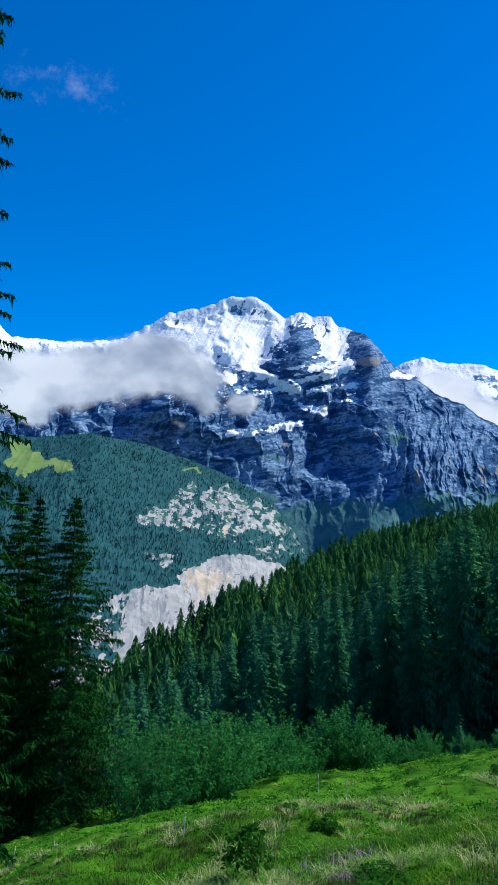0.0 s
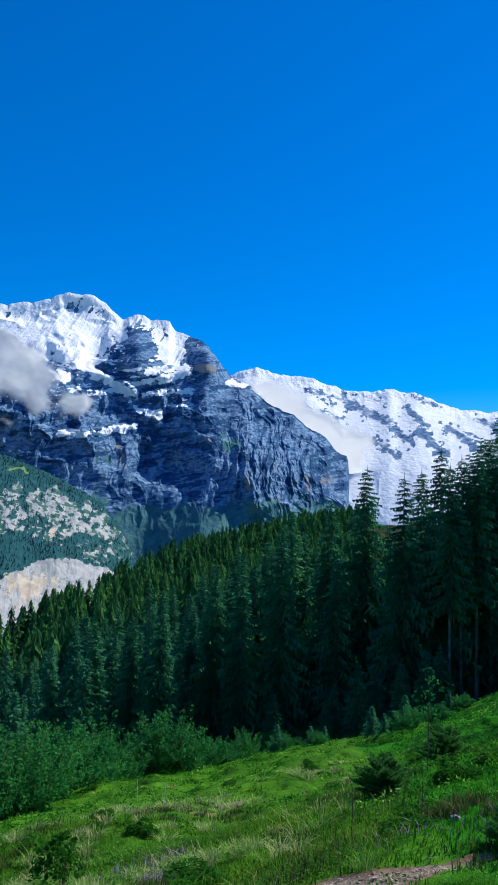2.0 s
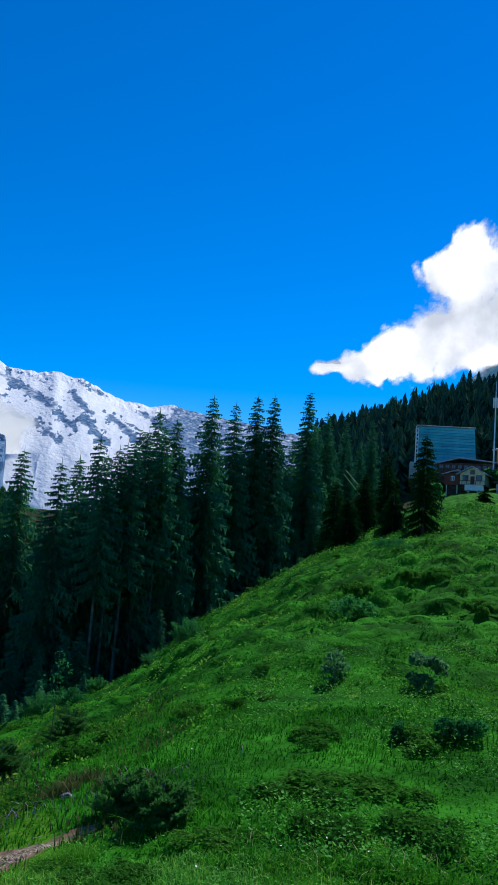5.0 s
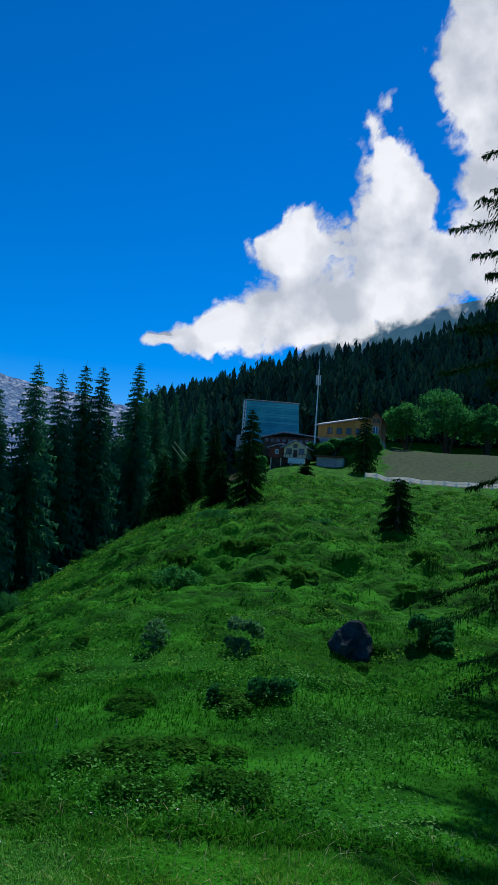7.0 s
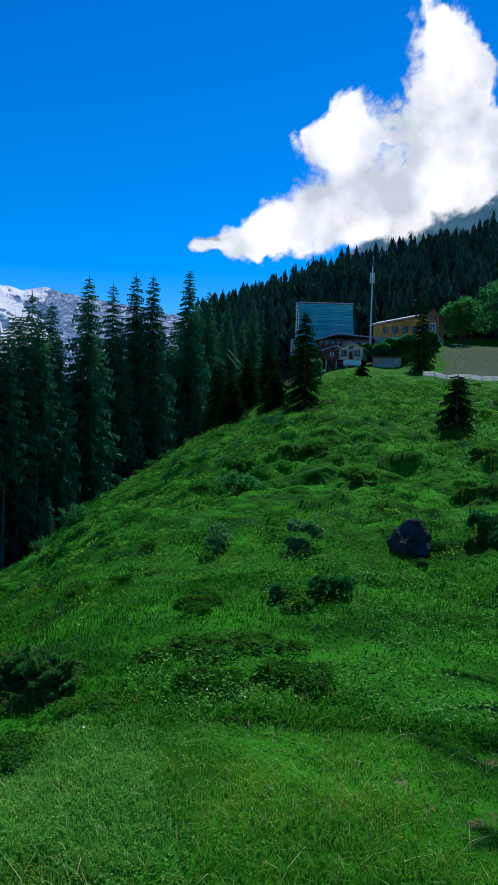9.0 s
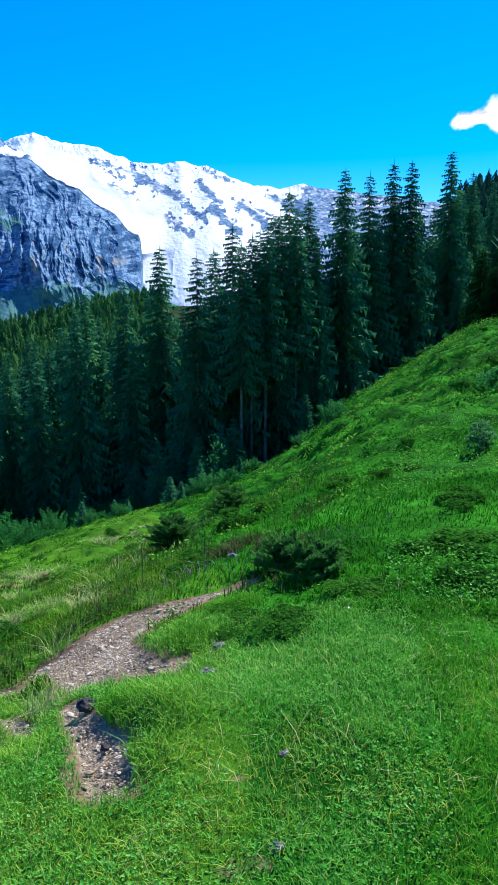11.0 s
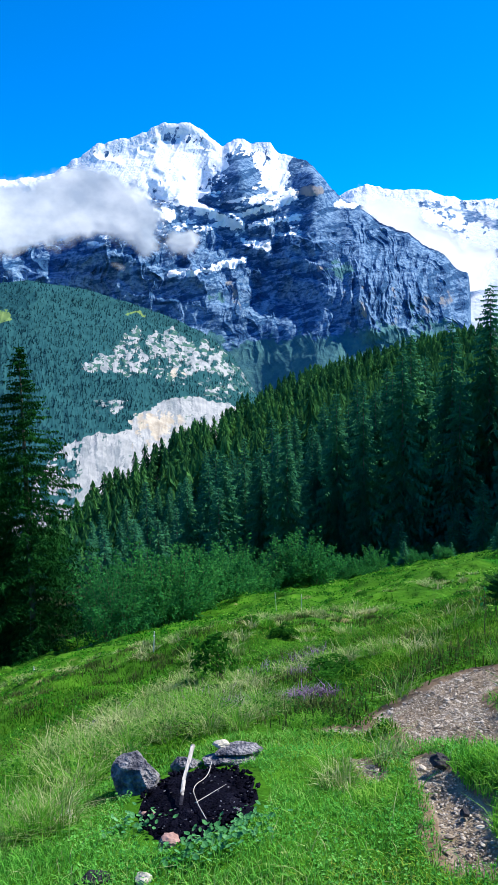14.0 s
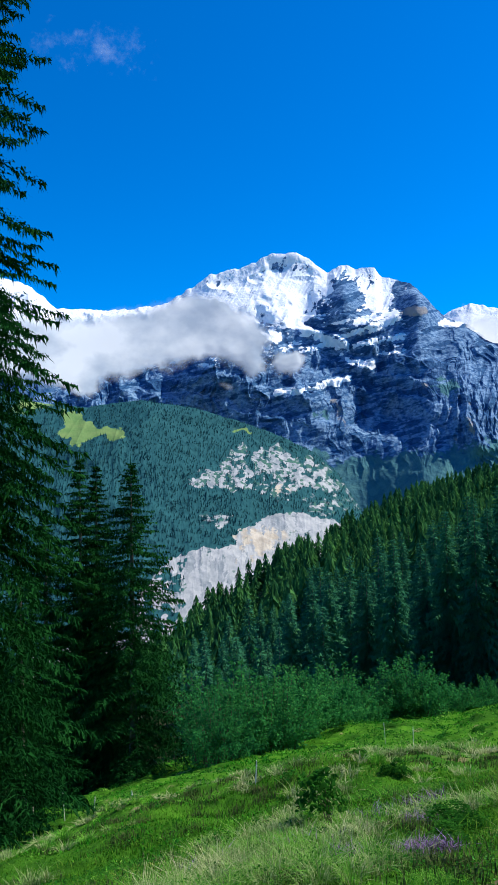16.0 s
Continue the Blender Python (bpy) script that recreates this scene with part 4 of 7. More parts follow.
# the tallest tops along the forest edge
for az, d, el, kind in ((22.0, 80, 5.7, 0), (24.8, 76, 5.2, 1), (27.5, 80, 7.2, 0), (29.6, 84, 7.0, 2), (31.8, 84, 9.9, 1), (33.2, 86, 9.2, 3), (35.9, 88, 11.15, 0), (37.7, 95, 10.8, 2),
                        (39.4, 98, 11.6, 1), (40.7, 99, 11.5, 0), (43.5, 108, 12.1, 0), (30.6, 90, 8.2, 3), (26.1, 88, 5.6, 3), (45.0, 112, 10.6, 2), (16.3, 84, 2.3, 0), (19.3, 80, 3.2, 1), (28.2, 76, 6.0, 3), (29.0, 78, 6.6, 3), (30.1, 78, 7.2, 3), (31.1, 80, 8.0, 3), (32.4, 81, 8.4, 3)):
    p = ground_at(az, d)
    plant(kind, az, d, d * math.tan(radians(el)) + 1.6 - p.z, wide=1.12)
# the wall of forest behind its edge
count = 0
while count < 135:
    az = rng.uniform(-9, 49)
    d = float(forest_edge(az)) + abs(rng.normal(0, 1)) * 26 + 1
    p = ground_at(az, d)
    cap = float(np.interp(az, [-9, -4, 0, 5, 11, 16, 22, 27, 31, 36, 44, 49], [-13, -10, -8, -5, -0.6, 2.0, 4.6, 6.0, 7.8, 9.4, 10.6, 10]))
    h = min(rng.uniform(17, 25), d * math.tan(radians(cap + rng.uniform(-2.5, 0.6))) + 1.6 - p.z)
    if h < 6:
        count += 1
        continue
    plant(4 if h < 13 else int(rng.choice([0, 1, 2, 3], p=[0.34, 0.33, 0.28, 0.05])), az, d, h, wide=rng.uniform(0.95, 1.25))
    count += 1
# the slope beyond, down to the gully
for _ in range(38):
    az, d = rng.uniform(-15, 15), rng.uniform(100, 190)
    p = ground_at(az, d)
    cap = float(np.interp(az, [-15, -9, -4, 0, 5, 11, 16], [-14, -11, -8, -6, -3.5, -0.4, 2.0]))
    h = min(rng.uniform(15, 23), d * math.tan(radians(cap - rng.uniform(0, 1.0))) + 1.6 - p.z)
    if h > 9:
        plant(int(rng.choice([0, 1, 2, 4])), az, d, h, wide=rng.uniform(0.9, 1.15))
# young trees and brush along the edge
for _ in range(26):
    az = rng.uniform(14, 48)
    plant(4, az, float(forest_edge(az)) - rng.uniform(0, 5), rng.uniform(2.0, 8.0), wide=1.3)

# ---- far woods, one mesh each ----


def cone_woods(name, places, heights, label, mat, rng, tiers=4, sides=6, slim=0.17):
    """Many small firs as tiers of separate drooping boughs in one mesh."""
    n = len(places)
    V, F = [], []
    base = 0
    a = np.arange(sides) / sides * 2 * np.pi
    for k in range(tiers):
        lo, hi = k / tiers * 0.86 + 0.04, min(1.0, (k + 1.3) / tiers * 0.9 + 0.08)
        wide = slim * (1 - 0.85 * k / tiers)
        rad = wide * rng.uniform(0.5, 1.4, (n, sides)) * heights[:, None]
        turn = rng.uniform(0, 6.28, (n, 1)) + rng.uniform(-0.3, 0.3, (n, sides))
        low = (lo + rng.uniform(-0.06, 0.05, (n, sides))) * heights[:, None]
        half = 0.82 * np.pi / sides * rng.uniform(0.7, 1.3, (n, sides))
        top = np.broadcast_to(places[:, None] + np.stack([np.zeros(n), np.zeros(n), hi * heights], 1)[:, None], (n, sides, 3))
        corner = [places[:, None] + np.stack([np.cos(a + turn + s * half) * rad * q, np.sin(a + turn + s * half) * rad * q, low + ((1 - q) * 0.2 + rng.uniform(-0.05, 0.05, (n, sides))) * heights[:, None]], -1) for s, q in ((-1, 0.8), (0, 1.0), (1, 0.8))]
        quad = np.stack([top, corner[0], corner[1], corner[2]], 2)
        V.append(quad.reshape(-1, 3))
        F.append(np.arange(n * sides * 4).reshape(-1, 4) + base)
        base += n * sides * 4
    return tagged(new(name, raw_mesh(name, np.concatenate(V), np.concatenate(F), mat)), label, "forest", kind="stuff")


# needles for the sunlit spur, the sunlight put into a brighter yellow-green
SUNLIT_NEEDLES = material("sunlit_needles", [(0.2, (0.018, 0.090, 0.036)), (0.5, (0.048, 0.165, 0.046)), (0.85, (0.085, 0.25, 0.060))], 0.02, 0.4, 0.9, 0.0, island=0.4, through_light=0.28)
az = rng.uniform(-24, 22, 4300)
d = 170 + rng.uniform(0, 1, 4300) ** 0.8 * 760
keep = (d < ridge_far(az) + 40) & (d > 170 + 8 * np.maximum(0, -az))
az, d = az[keep], d[keep]
x, y = d * np.sin(np.radians(az)), d * np.cos(np.radians(az))
cone_woods("valley_forest", np.stack([x, y, ground_z(x, y) - 0.3], 1), 10 + 16 * rng.uniform(0, 1, len(x)) ** 0.8, "dense sunlit spruce forest on the falling spur", SUNLIT_NEEDLES, rng, tiers=13, sides=9, slim=0.25)
# the nearest of them, tree by tree
spur = [spruce("spruce", 140 + i, 20, 3.6 + 0.5 * i, step=0.8, per=8, sprays=9, hang=0.6, twig=0.36, bare=0.02, needles=SUNLIT_NEEDLES, label="full sunlit spruce on the falling spur", group="spur spruces") for i in range(3)]
tops = 0
while tops < 55:
    az = rng.uniform(-17, 21)
    d = 165 + (float(ridge_far(az)) - 165) * rng.uniform(0, 1) ** 1.2
    if d < 170 + 8 * max(0, -az):
        continue
    m = Matrix.Translation(ground_at(az, d) - Vector((0, 0, 0.2))) @ Matrix.Rotation(rng.uniform(0, 6.28), 4, "Z")
    ob = spur[tops] if tops < 3 else copy_thing(spur[tops % 3], m)
    ob.matrix_basis = m
    s = rng.uniform(0.75, 1.25)
    ob.scale = (s * rng.uniform(0.95, 1.25), s, s)
    tops += 1
# darker copy of those needles, the upper slope's shade put into the colour
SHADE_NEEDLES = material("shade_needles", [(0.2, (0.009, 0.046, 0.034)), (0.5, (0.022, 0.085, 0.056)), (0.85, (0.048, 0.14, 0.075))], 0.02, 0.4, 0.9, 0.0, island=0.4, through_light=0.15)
az = rng.uniform(44, 84, 3000)
d = 232 + rng.uniform(0, 1, 3000) * 190
keep = (d > forest_edge(az)) & (d < ridge_far(az) + 30)
az, d = az[keep], d[keep]
x, y = d * np.sin(np.radians(az)), d * np.cos(np.radians(az))
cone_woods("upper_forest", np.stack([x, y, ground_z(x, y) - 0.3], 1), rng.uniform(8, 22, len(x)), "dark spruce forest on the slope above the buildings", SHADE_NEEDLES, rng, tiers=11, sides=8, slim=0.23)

# woods on the hill across the valley, where it is not rock or pasture
hx, hy, hz = hill_pts
hm = hill.data
wv = np.empty(hx.size, np.float32)
hm.attributes["wood"].data.foreach_get("value", wv)
av = np.empty(hx.size, np.float32)
hm.attributes["alp"].data.foreach_get("value", av)
flat = np.stack([hx, hy, hz], -1).reshape(-1, 3)
ok = np.flatnonzero((wv > 0.55) & (av < 0.4) & (np.arange(hx.size) < 320 * 560) & (np.degrees(np.arctan2(flat[:, 0], flat[:, 1])) > -27))
pick = rng.choice(ok, 9500, replace=False)
# needle colours tinted with the same haze as the hill
HAZY_WOOD = material("hazed_needles", [(0.2, (0.009, 0.052, 0.062)), (0.55, (0.020, 0.085, 0.095)), (0.9, (0.042, 0.13, 0.115))], 0.01, 0.2, 0.9, 0.0, island=0.35)
cone_woods("hill_forest", flat[pick] + rng.uniform(-3, 3, (len(pick), 3)) * (1, 1, 0), rng.uniform(4.5, 9, len(pick)), "blue-green conifer forest covering the far hill", HAZY_WOOD, rng, tiers=2, sides=4, slim=0.22)

# ---- the spruces close by ----
NEAR_NEEDLES = material("near_spruce_needles", [(0.25, (0.003, 0.028, 0.006)), (0.55, (0.007, 0.056, 0.011)), (0.85, (0.020, 0.105, 0.020))], 0.9, 14.0, 0.95, 0.2, 0.02, 0.15, 0.0, through_light=0.15)


def place(ob, az, d, sink=0.15, turn=0.0):
    ob.matrix_basis = Matrix.Translation(ground_at(az, d) - Vector((0, 0, sink))) @ Matrix.Rotation(turn, 4, "Z")
    return ob


for seed, az, d, tip, rad in ((301, -13.3, 42, 2.2, 5.2), (302, -17.1, 45, 2.9, 3.9), (303, -15.9, 46, 2.2, 3.6), (304, -19.6, 47, -1.5, 4.6)):
    h = d * math.tan(radians(tip)) + 1.6 - ground_at(az, d).z
    t = spruce("spruce", seed, h, rad, 0.24, "slender dark spruce with drooping boughs on the meadow edge", "meadow edge spruces", NEAR_NEEDLES,
               crown=feathered_crown, step=0.66, per=19, shoots=18, twigs=2, droop=0.22, power=0.82, twig=0.24, hang=(0.2, 0.8), wide=0.17)
    place(t, az, d)

t = spruce("tall_spruce", 310, 31.0, 3.15, 0.36, "towering spruce with ragged hanging boughs beside the meadow", "", NEAR_NEEDLES, crown=feathered_crown, step=0.50, per=10, shoots=24, twigs=3, droop=0.46, power=0.55, twig=0.17)
place(t, -25.0, 20)
t = spruce("tall_spruce", 311, 8.5, 2.7, 0.2, "bushy young spruce under a towering one", "", NEAR_NEEDLES, crown=feathered_crown, step=0.28, per=14, shoots=20, twigs=4, droop=0.4, power=0.75, twig=0.085, wide=0.16)
place(t, -21.5, 24)
t = spruce("tall_spruce", 312, 13.0, 1.4, 0.2, "tall open spruce with long separate boughs on the pasture", "", NEAR_NEEDLES, crown=feathered_crown, step=0.48, per=8, shoots=64, twigs=3, droop=0.14, power=0.42, twig=0.052, wide=0.11, hang=(0.5, 1.3))
place(t, 75.4, 9.0, turn=0.9)
# lone spruces on the pasture below the buildings
for seed, az, d, base_h, rad in ((320, 52.6, 46, 6.3, 1.4), (321, 61.4, 150, 16.0, 3.2), (322, 64.2, 28.8, 2.1, 0.8), (323, 49.8, 80, 8.5, 2.4), (324, 48.2, 74, 6.5, 2.4), (326, 47.0, 60, 4.0, 1.8), (327, 50.4, 56, 3.2, 1.6), (328, 46.0, 76, 7.0, 2.4), (329, 57.0, 84, 1.8, 1.6)):
    t = spruce("spruce", seed, base_h, rad, 0.14, "lone dark spruce standing on the pasture", "pasture spruces", NEAR_NEEDLES, step=max(0.12, base_h * 0.035), per=8, sprays=10, hang=0.5, bare=0.02)
    place(t, az, d)

# ---- leafy shrubs and broadleaf trees ----
ALDER = material("alder_leaves", [(0.2, (0.018, 0.13, 0.038)), (0.55, (0.038, 0.23, 0.056)), (0.9, (0.090, 0.34, 0.075))], 0.6, 5.0, 0.9, 0.0, random_tint=0.25, island=0.35, through_light=0.5)
BILBERRY = material("bilberry_leaves", [(0.2, (0.018, 0.105, 0.012)), (0.55, (0.045, 0.19, 0.020)), (0.9, (0.115, 0.30, 0.045))], 0.8, 9.0, 0.9, 0.0, random_tint=0.3, island=0.4, through_light=0.5)
WILLOW = material("grey_willow_leaves", [(0.2, (0.035, 0.14, 0.055)), (0.55, (0.070, 0.22, 0.090)), (0.9, (0.14, 0.31, 0.14))], 0.8, 9.0, 0.9, 0.0, random_tint=0.2, island=0.4, through_light=0.6)
TWIG = material("twig_bark", [(0.3, (0.05, 0.04, 0.03)), (0.7, (0.12, 0.10, 0.08))], 5.0, 30.0, 0.9, 0.4, 0.01)


def leaf_cloud(rng, n, lobes, size, low=0.0):
    """Leaves gathered in clumps on the skin of several lobes (x, y, z, radius)."""
    lobes = np.array(lobes, float)
    pick = rng.choice(len(lobes), n, p=lobes[:, 3] ** 2 / (lobes[:, 3] ** 2).sum())
    c = lobes[pick]
    clump = rng.normal(size=(len(lobes) * 26, 3))
    clump /= np.linalg.norm(clump, axis=1)[:, None]
    dirs = clump[pick * 26 + rng.integers(0, 26, n)] + rng.normal(0, 0.22, (n, 3))
    dirs /= np.linalg.norm(dirs, axis=1)[:, None]
    dirs[:, 2] = np.where(dirs[:, 2] < -0.35, -dirs[:, 2], dirs[:, 2])
    p = c[:, :3] + dirs * (c[:, 3] * rng.uniform(0.62, 1.05, n))[:, None]
    p[:, 2] = np.maximum(p[:, 2], low)
    a = rng.normal(size=(n, 3)) + dirs * 0.4
    a /= np.linalg.norm(a, axis=1)[:, None]
    b = np.cross(a, rng.normal(size=(n, 3)))
    b /= np.linalg.norm(b, axis=1)[:, None]
    s = (size * rng.uniform(0.6, 1.4, n))[:, None]
    quad = np.stack([p - a * s, p + b * s * 0.5, p + a * s, p - b * s * 0.5], 1)
    return quad.reshape(-1, 3), np.arange(n * 4).reshape(-1, 4)


def stem_arrays(points, r0, r1, sides=5):
    """A tapered stem along points."""
    pts = np.array(points, float)
    t = np.linspace(0, 1, len(pts))
    a = np.arange(sides) / sides * 2 * np.pi
    ring = np.stack([np.cos(a), np.sin(a), np.zeros(sides)], -1)
    rad = r0 + (r1 - r0) * t
    v = pts[:, None] + ring[None] * rad[:, None, None]
    return v.reshape(-1, 3), grid_faces(len(pts), sides, True)


def joined(arrays):
    V, F, base = [], [], 0
    for v, f in arrays:
        V.append(v)
        F.append(np.asarray(f) + base)
        base += len(v)
    return np.concatenate(V), np.concatenate(F)


def shrub(name, seed, radius, height, leaves, leaf, mat, label, category="shrub", group="", lobes=7, trunk=None):
    """A leafy shrub or broadleaf tree: stems and a crown of leaves."""
    rng = np.random.default_rng(seed)
    low = trunk if trunk else 0.0
    L = []
    for _ in range(lobes):
        a, q = rng.uniform(0, 6.28), rng.uniform(0, 0.85)
        rad = radius * rng.uniform(0.26, 0.6) * (9 / max(lobes, 9)) ** 0.3
        L.append((q * radius * math.cos(a), q * radius * math.sin(a), low + max(rad * 0.5, rng.uniform(0.25, 0.85) * (height - low) - rad * 0.3), min(rad, (height - low) * 0.5)))
    root = new(name)
    stems = []
    for x, y, z, rad in L:
        base = np.array([x * 0.12, y * 0.12, 0])
        mid = np.array([x * 0.4, y * 0.4, z * 0.55])
        stems.append(stem_arrays([base, mid, (x, y, z)], 0.02 * height if trunk else 0.006 * height + 0.003, 0.003 * height))
    v, f = joined(stems)
    s = new("stem" if not trunk else "trunk", raw_mesh("stems", v, f, TWIG, True))
    s.parent = root
    v, f = leaf_cloud(rng, leaves, L, leaf, 0.02)
    c = new("crown", raw_mesh("crown", v, f, mat))
    c.parent = root
    return tagged(root, label, category, group)


def thicket_shrub(name, seed, radius, height, leaves, leaf, mat, label, group):
    """Many upright leafy rods springing from one stool."""
    rng = np.random.default_rng(seed)
    root = new(name)
    rods, spots = [], []
    for _ in range(64):
        a, q = rng.uniform(0, 6.28), math.sqrt(rng.uniform(0, 1))
        foot = np.array([math.cos(a), math.sin(a), 0]) * q * radius * 0.45
        h = height * rng.uniform(0.5, 1.1) * (1 - 0.45 * q * q)
        tip = foot * 2.1 + np.array([rng.normal(0, 0.1), rng.normal(0, 0.1), 0]) * height + np.array([0, 0, h])
        mid = foot * 1.25 + np.array([0, 0, 0.5 * h])
        rods.append(stem_arrays([foot, mid, tip], 0.022, 0.005, 4))
        n = leaves // 64
        t = rng.uniform(0.12, 1.0, n) ** 0.8
        side = rng.normal(size=(n, 3))
        side /= np.linalg.norm(side, axis=1)[:, None]
        line = np.where(t[:, None] < 0.5, foot + (mid - foot) * t[:, None] * 2, mid + (tip - mid) * (t[:, None] * 2 - 1))
        spots.append(line + side * (0.05 + 0.17 * height * (1.08 - t) ** 0.8 * rng.uniform(0.2, 1.0, n) ** 0.6)[:, None])
    v, f = joined(rods)
    new("stem", raw_mesh("stems", v, f, TWIG, True)).parent = root
    p = np.concatenate(spots)
    p[:, 2] = np.maximum(p[:, 2], 0.05)
    n = len(p)
    a = rng.normal(size=(n, 3))
    a /= np.linalg.norm(a, axis=1)[:, None]
    b = np.cross(a, rng.normal(size=(n, 3)))
    b /= np.linalg.norm(b, axis=1)[:, None]
    s = (leaf * rng.uniform(0.6, 1.4, n))[:, None]
    quad = np.stack([p - a * s, p + b * s * 0.55, p + a * s, p - b * s * 0.55], 1)
    new("crown", raw_mesh("crown", quad.reshape(-1, 3), np.arange(n * 4).reshape(-1, 4), mat)).parent = root
    return tagged(root, label, "shrub", group)


alders = [thicket_shrub("alder_shrub", 400 + k, r, h, 9000, 0.075, ALDER, "dense green alder shrub below the forest", "alder thicket")
          for k, (r, h) in enumerate(((2.4, 3.6), (2.0, 3.0), (2.8, 4.2)))]
first = [True] * 3
for az, d, s in ((-7.4, 33, 0.8), (-6.0, 35, 0.85), (-4.5, 36, 0.85), (-3.2, 37, 1.05), (-5.4, 38, 1.2), (-1.6, 39.5, 0.95), (0.2, 42, 1.1), (-0.6, 45, 1.25), (1.9, 44, 0.95),
                 (3.0, 47, 1.0), (4.4, 48, 0.75), (5.8, 51, 0.8), (7.0, 52, 1.0), (8.1, 52, 1.15), (9.0, 54, 0.9), (10.5, 57, 0.6), (11.8, 58, 0.8), (13.2, 60, 0.6), (15.5, 66, 0.7), (17.2, 68, 0.6), (19.5, 70, 0.5),
                 (2.4, 50, 1.2), (-2.4, 43, 1.2), (22.0, 68, 0.55)):
    k = int(rng.integers(0, 3))
    m = Matrix.Translation(ground_at(az, d) - Vector((0, 0, 0.1))) @ Matrix.Rotation(rng.uniform(0, 6.28), 4, "Z")
    if first[k]:
        first[k], ob = False, alders[k]
        ob.matrix_basis = m
    else:
        ob = copy_thing(alders[k], m)
    ob.scale = (s, s, s * rng.uniform(0.85, 1.1))
# undergrowth where the pasture rolls over into the wood
reach = np.linspace(18, 110, 300)
for az in np.arange(11.0, 49.0, 0.42):
    az = float(az + rng.uniform(-0.2, 0.2))
    r = reach[reach < forest_edge(az)]
    line = (ground_z(r * math.sin(radians(az)), r * math.cos(radians(az))) - 1.7) / r
    d = float(r[int(np.argmax(line))]) + rng.uniform(-3.0, 2.5)
    pick = rng.uniform(0, 1)
    if pick < 0.16:
        plant(4, az, d, rng.uniform(0.6, 2.0), wide=1.8)
    elif pick < 0.50:
        ob = copy_thing(alders[int(rng.integers(0, 3))], Matrix.Translation(ground_at(az, d) - Vector((0, 0, 0.1))) @ Matrix.Rotation(rng.uniform(0, 6.28), 4, "Z"))
        s = rng.uniform(0.14, 0.36)
        ob.scale = (s * 1.25, s * 1.25, s)


def sighted(az, el):
    """Distance at which the ground lies at a bearing and a height angle."""
    r = np.linspace(5, 120, 2400)
    g = np.degrees(np.arctan2(ground_z(r * math.sin(radians(az)), r * math.cos(radians(az))) - 1.755, r))
    return float(r[int(np.argmax(g > el))])


for seed, az, el, wide, tall, mat, label in ((480, 53.16, -9.4, 0.048, 0.058, WILLOW, "grey-green willow bush growing on the pasture"), (481, 55.8, -12.5, 0.062, 0.040, ALDER, "leafy green herbs standing on the pasture"),
                                             (482, 51.13, -13.1, 0.026, 0.034, ALDER, "small dark bush growing on the pasture"), (483, 67.6, -8.0, 0.034, 0.034, ALDER, "small dark bush growing on the pasture"), (484, 46.6, -9.6, 0.045, 0.060, WILLOW, "open grey-green willow bush on the pasture")):
    d = sighted(az, el)
    place(shrub("pasture_bush", seed, wide * d * 0.5, tall * d * 0.8, 700 if seed == 484 else 2200, 0.0024 * d, mat, label, "shrub", "pasture bushes", lobes=9), az, d, 0.03)
# broadleaf trees above the pasture
for k, (az, d, r, h) in enumerate(((64.6, 205, 7.5, 15.0), (67.6, 214, 9.5, 20.5), (70.5, 212, 7.5, 15.5), (59.6, 218, 4.5, 10.0), (53.4, 168, 3.0, 4.0), (58.3, 176, 4.2, 4.2), (59.4, 176, 2.8, 3.4), (60.5, 176, 2.8, 3.0), (61.7, 177, 3.0, 3.6), (47.6, 150, 5.0, 9.0), (46.0, 140, 3.5, 5.0))):
    place(shrub("broadleaf_tree", 450 + k, r, h, 7500, 0.34, ALDER, "rounded green broadleaf tree near the buildings", "tree", "broadleaf trees", lobes=10, trunk=h * 0.12), az, d, 0.3)
# bushes and mounds on the pasture
mounds = [shrub("bilberry_mound", 470 + k, r, h, 2200, 0.022, BILBERRY, "low bilberry mound on the grassy slope", "shrub", "bilberry mounds", lobes=6) for k, (r, h) in enumerate(((0.5, 0.30), (0.7, 0.35), (0.42, 0.35)))]
first = [True] * 3
spots = [(2.35, 3.75, 0.62), (2.15, 3.95, 0.45), (3.0, 3.7, 0.55), (1.93, 3.72, 0.26), (3.5, 3.5, 0.6), (4.0, 3.2, 0.7), (3.9, 4.1, 0.9), (4.5, 3.8, 0.8), (3.3, 4.6, 0.7), (2.9, 6.3, 0.7), (3.3, 6.6, 0.8), (2.2, 7.6, 0.5),
         (0.9, 6.4, 0.6), (1.3, 6.9, 0.7), (0.2, 7.4, 0.7), (4.2, 8.0, 0.9), (4.9, 8.4, 0.8), (5.2, 5.2, 0.8), (5.8, 4.3, 0.9)]
for _ in range(250):
    az = rng.uniform(-4, 74)
    d = 9 + 85 * rng.uniform(0, 1) ** 1.3
    if d < forest_edge(az) - 3:
        spots.append((d * math.sin(radians(az)), d * math.cos(radians(az)), rng.uniform(0.3, 0.85) * (0.7 + d / 60)))
for x, y, s in spots:
    k = int(rng.integers(0, 3))
    m = Matrix.Translation((x, y, float(ground_z(x, y)) - 0.05 * s)) @ Matrix.Rotation(rng.uniform(0, 6.28), 4, "Z")
    if first[k]:
        first[k], ob = False, mounds[k]
        ob.matrix_basis = m
    else:
        ob = copy_thing(mounds[k], m)
    near = math.hypot(x, y) < 7.5
    ob.scale = (s * (1.25 if near else 1.0), s * (1.25 if near else 1.0), s * rng.uniform(0.7, 1.0) * (0.62 if near else 0.85))
